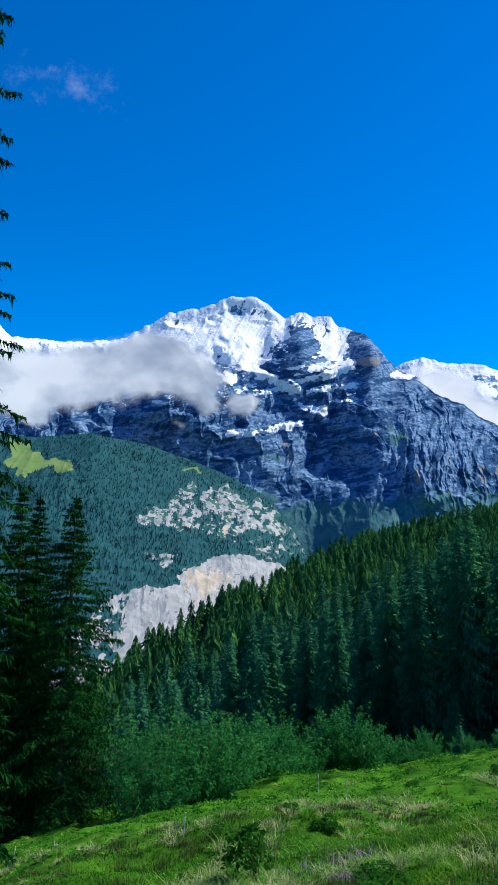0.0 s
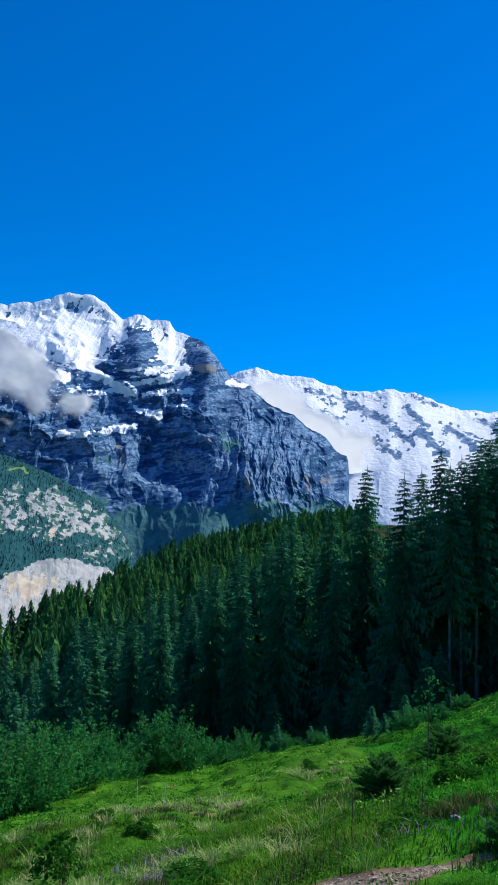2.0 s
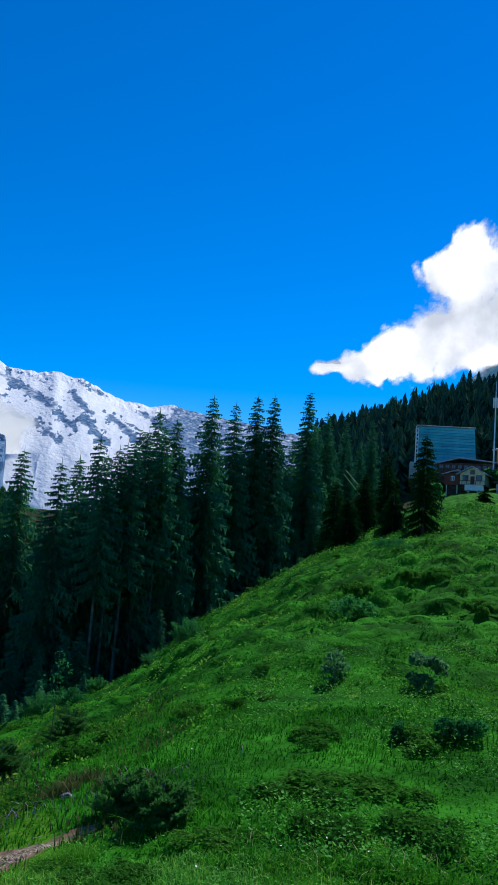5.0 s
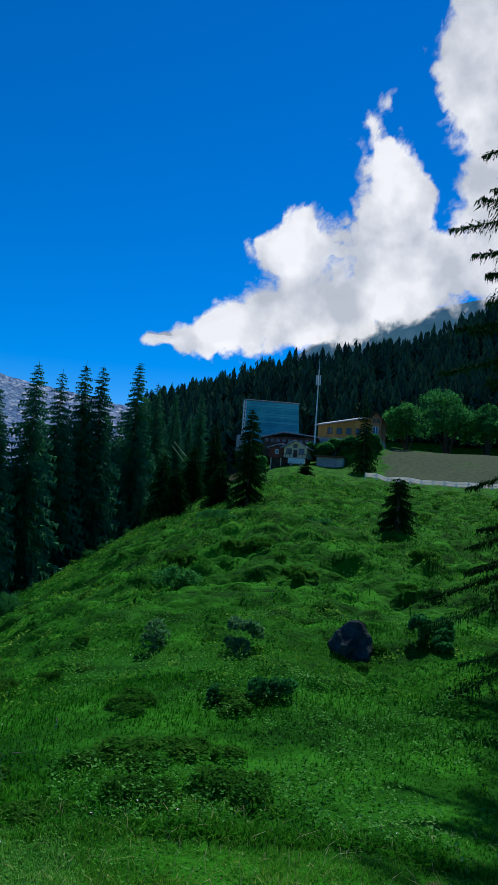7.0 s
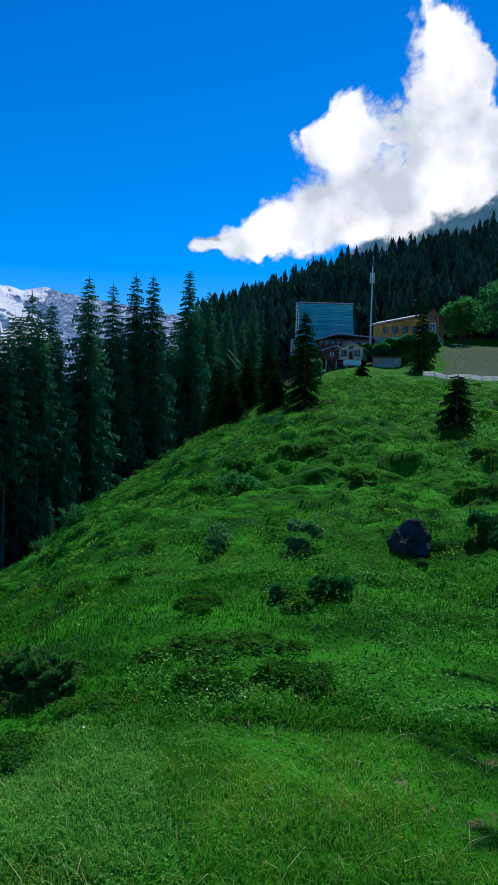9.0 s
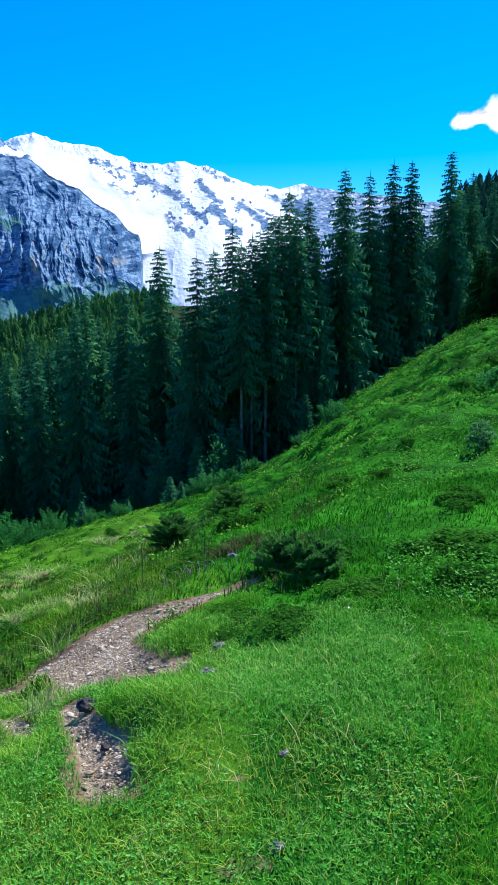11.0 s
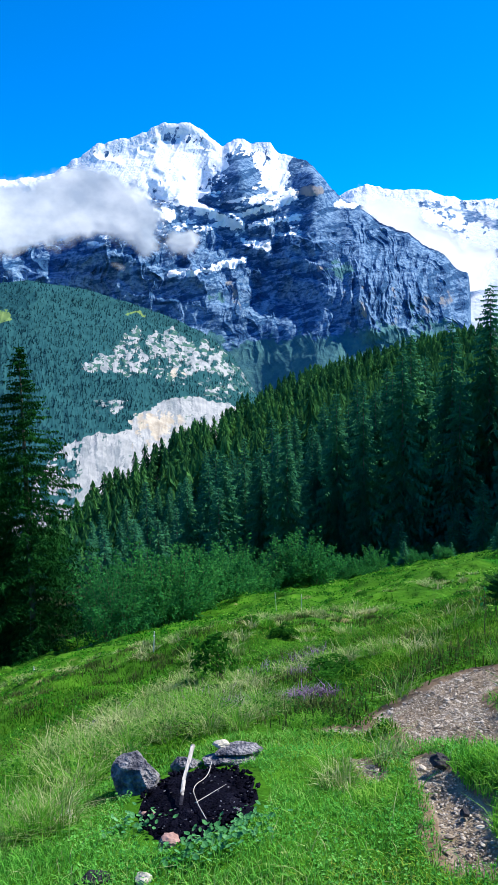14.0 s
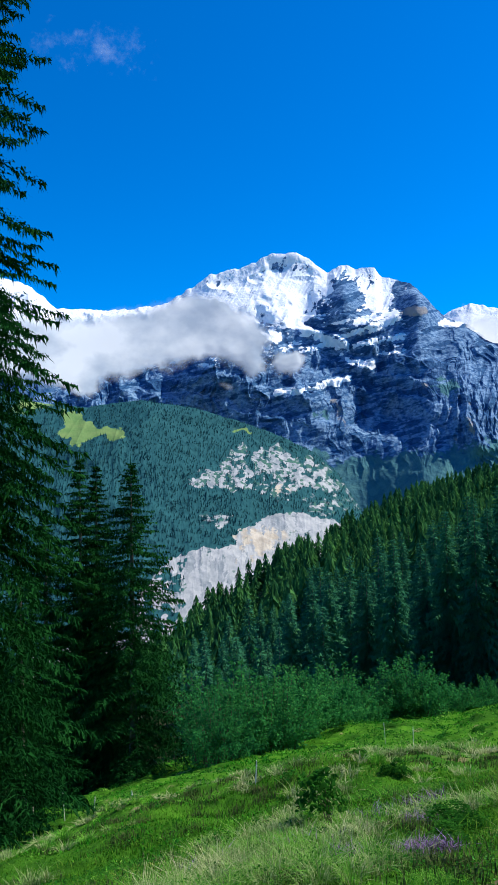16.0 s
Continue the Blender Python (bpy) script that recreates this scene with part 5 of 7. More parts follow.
for k, (az, d, r, h, mat) in enumerate(((53.7, 23.2, 0.7, 0.45, BILBERRY), (51.8, 23.5, 0.5, 0.35, BILBERRY), (57.0, 18.2, 0.5, 0.3, BILBERRY), (48.0, 21.0, 0.5, 0.4, BILBERRY), (66.0, 22.0, 0.6, 0.4, BILBERRY), (58.5, 30.0, 0.9, 0.5, ALDER), (63.5, 34.0, 1.0, 0.5, ALDER), (50.5, 36.0, 1.1, 0.6, ALDER), (47.6, 17.5, 0.7, 0.55, ALDER), (67.5, 11.6, 0.35, 0.5, ALDER), (0.6, 8.0, 0.34, 0.62, BILBERRY))):
    place(shrub("pasture_bush", 490 + k, r, h, 520 if h > 0.6 else 2600, 0.035, mat, "leafy green bush growing on the pasture", "shrub", "pasture bushes"), az, d, 0.03)
YOUNG = material("young_spruce_needles", [(0.2, (0.025, 0.12, 0.025)), (0.55, (0.055, 0.21, 0.04)), (0.9, (0.12, 0.32, 0.06))], 3.0, 30.0, 0.8, 0.0, through_light=0.5)


def young_crown(rng, height, radius, boughs=84):
    """Stiff rising shoots set all round with short needles."""
    V = []
    for b in range(boughs):
        t = rng.uniform(0.03, 0.95) ** 1.2
        a, rise = rng.uniform(0, 6.283), rng.uniform(0.15, 0.5) + 0.7 * t
        L = radius * ((1 - t) ** 0.6 * rng.uniform(0.3, 1.3) + 0.12)
        out = np.array([math.cos(a), math.sin(a), rise])
        axes = [(np.array([0, 0, t * height * 0.8]), out * L)]
        for q in (0.35, 0.5, 0.65, 0.8):
            for sg in (-1, 1):
                axes.append((axes[0][0] + out * L * q, (out + np.array([-math.sin(a), math.cos(a), 0.15]) * sg * rng.uniform(0.6, 1.0)) * L * (1.05 - q) * 0.55))
        for base, way in axes:
            n = max(6, int(np.linalg.norm(way) / 0.0042))
            s = rng.uniform(0, 1, n)
            P = base + way * s[:, None]
            u = way / np.linalg.norm(way)
            r = rng.normal(0, 1, (n, 3))
            r -= (r @ u)[:, None] * u
            r /= np.linalg.norm(r, axis=1)[:, None]
            tip = P + (r * 0.8 + u * 0.75) * 0.03
            w = np.cross(r, u) * 0.007
            V.append(np.stack([P - w, P + w, tip], 1))
    V = np.concatenate(V).reshape(-1, 3)
    return V, np.arange(len(V)).reshape(-1, 3)


# dwarf spruces beside the path
for seed, x, y, h, r in ((501, 2.99, 4.82, 0.30, 0.22), (502, 3.57, 8.44, 0.45, 0.34), (503, 2.98, 4.35, 0.28, 0.22), (504, 6.2, 12.0, 0.6, 0.45)):
    t = spruce("dwarf_spruce", seed, h, r, 0.012, "bushy knee-high young spruce beside the gravel path", "dwarf spruces", YOUNG, crown=young_crown)
    t.matrix_basis = Matrix.Translation((x, y, float(ground_z(x, y)) - 0.02))


def sapling(name, x, y, h, leaves, seed, label):
    rng = np.random.default_rng(seed)
    root = new(name)
    v, f = stem_arrays([(0, 0, 0), (0.01, 0, h * 0.5), (0.0, 0.01, h)], 0.0045 + 0.003 * (h > 1), 0.002)
    s = new("stem", raw_mesh("stem", v, f, TWIG, True))
    s.parent = root
    v, f = leaf_cloud(rng, leaves, [(0, 0, h * 0.92, h * 0.07), (0.04, 0, h * 0.80, h * 0.11), (-0.04, 0.02, h * 0.68, h * 0.12), (0.03, 0.02, h * 0.56, h * 0.08)], 0.022, 0.05)
    c = new("leaves", raw_mesh("leaves", v, f, ALDER))
    c.parent = root
    root.matrix_basis = Matrix.Translation((x, y, float(ground_z(x, y)) - 0.02))
    return tagged(root, label, "sapling", "saplings")


sapling("sapling", 4.59, 9.34, 1.35, 130, 1, "thin rowan sapling with pale leaves on the meadow")
sapling("sapling", 2.36, 6.3, 0.5, 8, 2, "bare thin seedling stem beside a dwarf spruce")
sapling("sapling", 3.05, 6.4, 0.5, 10, 3, "bare thin seedling stem beside a dwarf spruce")

# ---- buildings above the pasture ----


def part(name, bm, mat, parent, label=""):
    """One mesh under a thing or a part."""
    me = bpy.data.meshes.new(name)
    bm.to_mesh(me)
    bm.free()
    me.materials.append(mat)
    ob = new(name, me)
    ob.parent = parent
    return tagged(ob, label) if label else ob


def box(bm, x0, x1, y0, y1, z0, z1, bevel=0.0):
    r = bmesh.ops.create_cube(bm, size=1.0)
    bmesh.ops.scale(bm, vec=(x1 - x0, y1 - y0, z1 - z0), verts=r["verts"])
    bmesh.ops.translate(bm, vec=((x0 + x1) / 2, (y0 + y1) / 2, (z0 + z1) / 2), verts=r["verts"])
    if bevel:
        bmesh.ops.bevel(bm, geom=list({e for v in r["verts"] for e in v.link_edges}), offset=bevel, segments=1, affect="EDGES")
    return bm


def boxed(*a, **k):
    return box(bmesh.new(), *a, **k)


def prism(points, y0, y1):
    """A solid whose front is a polygon in x and z, from y0 to y1."""
    bm = bmesh.new()
    f = bm.faces.new([bm.verts.new((x, y0, z)) for x, z in points])
    r = bmesh.ops.extrude_face_region(bm, geom=[f])
    bmesh.ops.translate(bm, vec=(0, y1 - y0, 0), verts=[v for v in r["geom"] if isinstance(v, bmesh.types.BMVert)])
    bmesh.ops.recalc_face_normals(bm, faces=bm.faces)
    return bm


def stand(name, az, d, z, turn, label, category):
    """An Empty whose x runs to the right as one looks along the bearing, y away."""
    root = new(name)
    a = radians(az)
    root.matrix_basis = Matrix.Translation((d * math.sin(a), d * math.cos(a), z)) @ Matrix.Rotation(-a + radians(turn), 4, "Z")
    return tagged(root, label, category)


PLASTER = material("cream_plaster", [(0.3, (0.68, 0.58, 0.37)), (0.7, (0.78, 0.68, 0.45))], 0.6, 8.0, 0.9, 0.3, 0.01)
RED_WOOD = material("red_brown_boards", [(0.3, (0.16, 0.045, 0.03)), (0.7, (0.24, 0.07, 0.045))], 0.8, 9.0, 0.8, 0.4, 0.01, stretch=(1, 1, 0.2))
ORANGE_WOOD = material("larch_boards", [(0.3, (0.52, 0.22, 0.06)), (0.7, (0.68, 0.33, 0.10))], 0.6, 9.0, 0.8, 0.4, 0.01, stretch=(1, 1, 0.2))
RUST_WOOD = material("rust_boards", [(0.3, (0.30, 0.13, 0.06)), (0.7, (0.44, 0.21, 0.10))], 0.6, 9.0, 0.8, 0.4, 0.01, stretch=(1, 1, 0.2))
DARK_WOOD = material("dark_weathered_wood", [(0.3, (0.06, 0.035, 0.025)), (0.7, (0.13, 0.08, 0.055))], 0.8, 9.0, 0.85, 0.4, 0.01)
SLATE = material("grey_sheet_roof", [(0.3, (0.20, 0.23, 0.27)), (0.7, (0.33, 0.37, 0.42))], 0.4, 5.0, 0.45, 0.2, 0.01, stretch=(4, 0.3, 1))
CONCRETE = material("concrete", [(0.3, (0.28, 0.28, 0.27)), (0.7, (0.42, 0.42, 0.40))], 0.7, 9.0, 0.9, 0.4, 0.01)
WHITE = material("white_painted_metal", [(0.3, (0.66, 0.68, 0.70)), (0.7, (0.80, 0.81, 0.82))], 0.9, 12.0, 0.5, 0.1, 0.005)
PANE = material("dark_window_glass", [(0.3, (0.015, 0.02, 0.03)), (0.7, (0.03, 0.04, 0.055))], 0.5, 3.0, 0.08, 0.0, coat=0.5)
PANEL = material("teal_polycarbonate", [(0.3, (0.03, 0.32, 0.42)), (0.7, (0.08, 0.50, 0.57))], 0.25, 2.5, 0.6, 0.1, 0.01, random_tint=0.35)
STEEL = material("galvanised_steel", [(0.3, (0.45, 0.46, 0.48)), (0.7, (0.60, 0.61, 0.62))], 2.0, 30.0, 0.4, 0.1, 0.003, metal=0.6)


def window(root, x, y, z, w, h, depth=0.12, frame_mat=None):
    f = part("window", boxed(x - w / 2, x + w / 2, y - depth, y + 0.03, z, z + h), frame_mat or WHITE, root)
    part("pane", boxed(x - w / 2 + 0.12, x - 0.05, y - depth - 0.03, y - depth + 0.02, z + 0.12, z + h - 0.12), PANE, f)
    part("pane", boxed(x + 0.05, x + w / 2 - 0.12, y - depth - 0.03, y - depth + 0.02, z + 0.12, z + h - 0.12), PANE, f)
    return f


def height_at(az, d, el):
    return 1.6 + d * math.tan(radians(el))


# cable-car station: a tall panelled hall
D = 186.0
st = stand("station_hall", 54.1, D, height_at(54, D, 6.35), 5, "tall boxy cable car station clad in teal panels", "building")
part("core", boxed(-6.6, 6.4, 0.35, 11, -4, 10.9), DARK_WOOD, st)
for k in range(16):
    z = 0.2 + k * 0.68
    w0, w1 = -6.75 + 0.0 * k, 7.35 - 0.05 * k
    part("panel", boxed(w0, w1, 0.02, 0.3, z, z + 0.62, bevel=0.03), PANEL, st)
part("roof", boxed(-7.4, 6.8, -0.2, 11.2, 11.08, 11.36, bevel=0.05), SLATE, st)
lat = part("lattice_frame", boxed(-7.55, -7.25, -0.1, 0.2, -0.3, 11.0), WHITE, st, "white painted lattice of the end wall")
part("post", boxed(-6.95, -6.78, -0.12, 0.18, -0.3, 11.0), WHITE, lat)
for k in range(11):
    part("rung", boxed(-7.25, -6.95, -0.08, 0.15, 0.2 + k * 1.0, 0.5 + k * 1.0), WHITE, lat)
part("plinth", boxed(-8.6, -7.0, -0.4, 3.0, -2.0, 2.0), CONCRETE, st)

# low dark hall before it
D = 178.0
hall = stand("low_hall", 55.6, D, height_at(55.6, D, 6.45), -6, "low dark timber hall with a row of windows", "building")
part("wall", boxed(-6.5, 6.4, 0, 7, -3, 2.0), DARK_WOOD, hall)
part("roof", prism([(-7.4, 1.7), (-1.5, 3.3), (6.9, 2.4), (6.9, 2.15), (-1.5, 3.0), (-7.4, 1.4)], -0.8, 8.0), SLATE, hall)
for k in range(9):
    window(hall, -5.6 + k * 1.4, 0.0, 0.55, 1.05, 1.0, frame_mat=RED_WOOD)

# chalet
D = 172.0
ch = stand("chalet", 55.4, D, height_at(55.4, D, 5.15), -14, "small chalet with a cream gable and red side", "house")
part("wall", prism([(-0.6, 0.9), (-0.6, 3.6), (2.1, 5.0), (4.9, 3.6), (4.9, 0.9)], 0, 7), PLASTER, ch, "cream plastered gable wall")
part("side_wing", boxed(-4.3, -0.61, 0.5, 6.5, 0.9, 3.5), RED_WOOD, ch, "red-brown boarded wing")
part("roof", prism([(-1.4, 3.35), (2.1, 5.25), (5.8, 3.3), (5.8, 3.05), (2.1, 4.95), (-1.4, 3.1)], -0.9, 7.4), SLATE, ch)
part("wing_roof", prism([(-4.9, 3.4), (-1.2, 4.5), (-1.2, 4.25), (-4.9, 3.15)], 0.1, 6.9), SLATE, ch)
part("base_wall", boxed(-4.0, 4.4, 1.2, 6.6, -2.5, 0.9), DARK_WOOD, ch)
bal = part("balcony", boxed(-1.0, 5.1, -1.1, 0.0, 0.75, 0.95), DARK_WOOD, ch)
part("rail", boxed(-1.0, 5.1, -1.15, -1.05, 1.75, 1.87), DARK_WOOD, bal)
for k in range(7):
    part("baluster", boxed(-0.95 + k, -0.85 + k, -1.13, -1.07, 0.95, 1.75), DARK_WOOD, bal)
for x in (-3.6, -1.2, 1.4, 4.4):
    part("stilt", boxed(x, x + 0.22, -0.6, -0.4, -2.5, 0.8), PLASTER, ch)
for x in (0.6, 3.6):
    window(ch, x, 0.0, 1.9, 1.3, 1.3, frame_mat=DARK_WOOD)
window(ch, 2.1, 0.0, 3.35, 1.0, 0.9, frame_mat=DARK_WOOD)
window(ch, -2.4, 0.5, 1.9, 0.8, 1.0)
part("door", boxed(1.7, 2.6, -0.08, 0.04, 0.95, 2.9), DARK_WOOD, ch)

# long larch building with a gable end
D = 184.0
lg = stand("long_house", 60.2, D, height_at(60.2, D, 7.75), -10, "long larch-clad house with grey sheet roof", "house")
part("wall", boxed(-8.0, 5.1, 0, 9, -1.6, 1.7), ORANGE_WOOD, lg)
part("base_wall", boxed(-8.1, 8.0, -0.5, 9, -7, -1.61), CONCRETE, lg)
bm = boxed(-9.0, 5.6, -0.9, 9.6, 0.0, 0.3)
for v in bm.verts:
    v.co.z += 1.35 + (v.co.x + 9.0) * 0.165 + (2.0 if v.co.y > 0 else -0.15)
part("roof", bm, SLATE, lg)
part("upper_wall", prism([(-8.0, 1.65), (5.1, 3.85), (5.1, 1.65)], 0.0, 9.0), ORANGE_WOOD, lg)
part("gable_end", prism([(5.1, -1.6), (5.1, 3.7), (6.5, 4.9), (7.9, 3.6), (7.9, -1.6)], -0.4, 8.5), RUST_WOOD, lg, "rust-brown boarded gable end")
part("gable_roof", prism([(4.7, 3.7), (6.5, 5.35), (8.4, 3.4), (8.4, 3.1), (6.5, 5.0), (4.7, 3.4)], -1.0, 9.0), DARK_WOOD, lg)
for x in (-5.0, -2.6, -0.2, 2.2, 4.2):
    window(lg, x, 0.0, -0.6, 1.3, 1.6, frame_mat=DARK_WOOD)
for x in (6.0, 7.0):
    window(lg, x, -0.4, 2.5, 0.6, 0.9, frame_mat=DARK_WOOD)
window(lg, 6.5, -0.4, -0.8, 1.4, 2.3)

# shed, parked box, mast
D = 168.0
sh = stand("concrete_shed", 58.8, D, height_at(58.8, D, 5.3), -6, "small grey concrete shed with a dark doorway", "shed")
part("wall", boxed(-3.0, 3.2, 0, 4, -1.5, 1.2), CONCRETE, sh)
part("roof", boxed(-3.6, 3.6, -0.7, 4.5, 1.21, 1.5, bevel=0.04), DARK_WOOD, sh)
part("door", boxed(-0.6, 1.4, -0.06, 0.05, -1.4, 0.9), PANE, sh)
bx = stand("white_trailer", 56.2, 165.0, float(ground_at(56.2, 165).z) - 0.02, -6, "small white box trailer parked below the chalet", "trailer")
part("body", boxed(-1.9, 1.9, 0, 1.8, 0.45, 1.7, bevel=0.08), WHITE, bx)
part("tarp", boxed(-1.95, 1.95, -0.05, 1.85, 1.71, 1.85, bevel=0.05), CONCRETE, bx)
for x in (-1.1, 1.1):
    bm = bmesh.new()
    bmesh.ops.create_cone(bm, cap_ends=True, segments=14, radius1=0.32, radius2=0.32, depth=0.2, matrix=Matrix.Translation((x, 0.1, 0.32)) @ Matrix.Rotation(radians(90), 4, "X"))
    part("wheel", bm, PANE, bx)
D = 176.0
ms = stand("antenna_mast", 57.55, D, height_at(57.5, D, 6.6), 0, "slim white antenna mast beside the long house", "mast")
bm = bmesh.new()
bmesh.ops.create_cone(bm, cap_ends=True, segments=12, radius1=0.20, radius2=0.12, depth=19.5, matrix=Matrix.Translation((0, 0, 8.75)))
part("pole", bm, WHITE, ms)
for k, (x, y) in enumerate(((-0.42, -0.3), (0.42, -0.3), (0.0, 0.45))):
    part("antenna", boxed(x - 0.17, x + 0.17, y - 0.12, y + 0.12, 14.6, 17.0, bevel=0.04), WHITE, ms)
part("spike", boxed(-0.05, 0.05, -0.05, 0.05, 18.5, 21.0), STEEL, ms)

# white plank barrier round the stony yard
BOARD = material("thin_white_plastic_board", [(0.3, (0.74, 0.75, 0.76)), (0.7, (0.84, 0.84, 0.84))], 0.9, 12.0, 0.6, 0.1, 0.005, through_light=0.6)
bar = new("plank_barrier")
tagged(bar, "white plank barrier on leaning posts along the yard", "fence")
prev = None
for k in range(15):
    az = 61.6 + k * 0.85
    d = 131 + 3.0 * math.sin(k * 0.5) + (6 - 3 * k if k < 2 else 0)
    p = ground_at(az, d)
    p.z += 0.25
    part("post", boxed(p.x - 0.09, p.x + 0.09, p.y - 0.09, p.y + 0.09, p.z - 1.6, p.z + 0.85), WHITE, bar)
    if prev:
        a = Vector((p.x - prev.x, p.y - prev.y, 0))
        for z, th in ((0.12, 0.36), (0.52, 0.36)):
            bm = boxed(0, a.length - 0.05, -0.05, 0.05, 0, th, bevel=0.02)
            sl = math.atan2(p.z - prev.z, a.length)
            bmesh.ops.transform(bm, matrix=Matrix.Translation((prev.x, prev.y, prev.z + z)) @ Matrix.Rotation(math.atan2(a.y, a.x), 4, "Z") @ Matrix.Rotation(-sl, 4, "Y"), verts=bm.verts)
            part("plank", bm, BOARD, bar)
    prev = p

# the two cables that run out of the forest
for k, off in enumerate((0.0, 1.5)):
    c = bpy.data.curves.new("cable", "CURVE")
    c.dimensions, c.bevel_depth = "3D", 0.06
    sp = c.splines.new("POLY")
    pts = [bearing(46.6 - 0.1 * k, 6.1 - 0.35 * k) * 92, bearing(48.7 - 0.45 * k, 3.9 - 0.15 * k) * 97]
    sp.points.add(1)
    for q, v in zip(sp.points, pts):
        q.co = (v.x, v.y, v.z + 1.6, 1)
    c.materials.append(STEEL)
    tagged(new("cable", c), "taut steel ropeway cable running down through the forest", "cable", "ropeway cables")

# ---- fire pit, stones, path gravel, posts ----
ROCK_DARK = material("lavender_grey_rock", [(0.25, (0.045, 0.048, 0.066)), (0.5, (0.15, 0.15, 0.175)), (0.8, (0.36, 0.35, 0.36))], 14.0, 55.0, 0.85, 1.0, 0.04)
ROCK_PALE = material("pale_limestone", [(0.25, (0.36, 0.33, 0.27)), (0.8, (0.60, 0.56, 0.48))], 6.0, 50.0, 0.85, 0.6, 0.01)
ROCK_BLACK = material("dark_wet_rock", [(0.3, (0.018, 0.018, 0.024)), (0.7, (0.06, 0.055, 0.06))], 9.0, 50.0, 0.7, 0.8, 0.01)
ROCK_PINK = material("reddish_stone", [(0.25, (0.26, 0.15, 0.13)), (0.8, (0.42, 0.28, 0.25))], 8.0, 60.0, 0.85, 0.6, 0.01)
CHARCOAL = material("charcoal_ash", [(0.3, (0.002, 0.002, 0.005)), (0.7, (0.006, 0.006, 0.013)), (0.98, (0.035, 0.035, 0.05))], 9.0, 70.0, 0.9, 1.0, 0.02, island=0.15)
DRIFTWOOD = material("bleached_wood", [(0.25, (0.34, 0.31, 0.27)), (0.75, (0.60, 0.57, 0.52))], 10.0, 60.0, 0.8, 0.6, 0.005, stretch=(1, 1, 0.15))
SOIL = material("path_gravel", [(0.2, (0.17, 0.13, 0.095)), (0.5, (0.30, 0.25, 0.195)), (0.85, (0.48, 0.42, 0.345))], 3.0, 40.0, 0.95, 0.8, 0.01, random_tint=0.2, island=0.7)
PLASTIC = material("white_plastic_post", [(0.3, (0.62, 0.62, 0.58)), (0.7, (0.74, 0.74, 0.70))], 4.0, 40.0, 0.5, 0.1, 0.002)


def stone_mesh(name, seed, sx, sy, sz, mat, cuts=3, rough=0.22):
    """A broken stone: a ball cut by planes and roughened."""
    rng = np.random.default_rng(seed)
    bm = bmesh.new()
    bmesh.ops.create_icosphere(bm, subdivisions=cuts, radius=1.0)
    planes = rng.normal(size=(9, 3))
    planes /= np.linalg.norm(planes, axis=1)[:, None]
    lim = rng.uniform(0.55, 0.85, 9)
    for v in bm.verts:
        p = np.array(v.co)
        for n, l in zip(planes, lim):
            over = p @ n - l
            if over > 0:
                p = p - n * over * 0.92
        q = Vector(p * 2.1) + Vector((seed * 3.7, 0, 0))
        p = p * (1 + rough * (noise.fractal(q, 0.9, 2.2, 4)))
        v.co = p * (sx, sy, sz)
    me = bpy.data.meshes.new(name)
    bm.to_mesh(me)
    bm.free()
    me.materials.append(mat)
    return me


def on_ground(x, y, dz=0.0):
    return Vector((x, y, float(ground_z(x, y)) + dz))


def stone(x, y, size, mat, seed, label, turn=0.0, name="stone", group="", tilt=0.0, dz=0.0):
    ob = new(name, stone_mesh(name, seed, *size, mat))
    ob.matrix_basis = Matrix.Translation(on_ground(x, y, size[2] * 0.35 + dz)) @ Matrix.Rotation(turn, 4, "Z") @ Matrix.Rotation(tilt, 4, "X")
    return tagged(ob, label, "stone", group)


PIT = (-0.16, 3.62)
# charcoal bed
a = np.linspace(0, 2 * np.pi, 40, endpoint=False)
q = np.linspace(0, 1, 12)
qq, aa2 = np.meshgrid(q, a, indexing="ij")
rad = qq * (1 + 0.10 * fbm(np.cos(aa2) * 1.5, np.sin(aa2) * 1.5, 3, 3))
x, y = PIT[0] + 0.335 * rad * np.cos(aa2), PIT[1] + 0.57 * rad * np.sin(aa2)
z = ground_z(x, y) + 0.022 * (1 - qq**2) + 0.012 - 0.03 * qq**6 + 0.016 * fbm(x * 18, y * 18, 3, 8)
tagged(new("ash_bed", raw_mesh("ash_bed", np.stack([x, y, z], -1).reshape(-1, 3), grid_faces(12, 40, True), CHARCOAL, False)), "black charcoal and ash bed of a camp fire", "fire pit")
# loose coals
rng = np.random.default_rng(77)
base = stone_mesh("coal", 7, 1, 0.7, 0.55, CHARCOAL, 1)
bv = np.array([v.co for v in base.vertices])
bf = np.array([p.vertices for p in base.polygons])
bpy.data.meshes.remove(base)


def scatter(name, xs, ys, sizes, mat, label, category, sink=0.2, flat=1.0):
    """Many small stones in one mesh, resting on the ground."""
    n = len(xs)
    ang = rng.uniform(0, 6.28, n)
    c, s = np.cos(ang), np.sin(ang)
    v = bv[None] * sizes[:, None, None] * rng.uniform(0.7, 1.3, (n, 1, 3)) * (1, 1, flat)
    v = np.stack([v[..., 0] * c[:, None] - v[..., 1] * s[:, None], v[..., 0] * s[:, None] + v[..., 1] * c[:, None], v[..., 2]], -1)
    zs = ground_z(xs, ys)
    v = v + np.stack([xs, ys, zs + sizes * (0.5 - sink)], -1)[:, None]
    f = bf[None] + (np.arange(n) * len(bv))[:, None, None]
    return tagged(new(name, raw_mesh(name, v.reshape(-1, 3), f.reshape(-1, 3), mat)), label, category, kind="stuff")


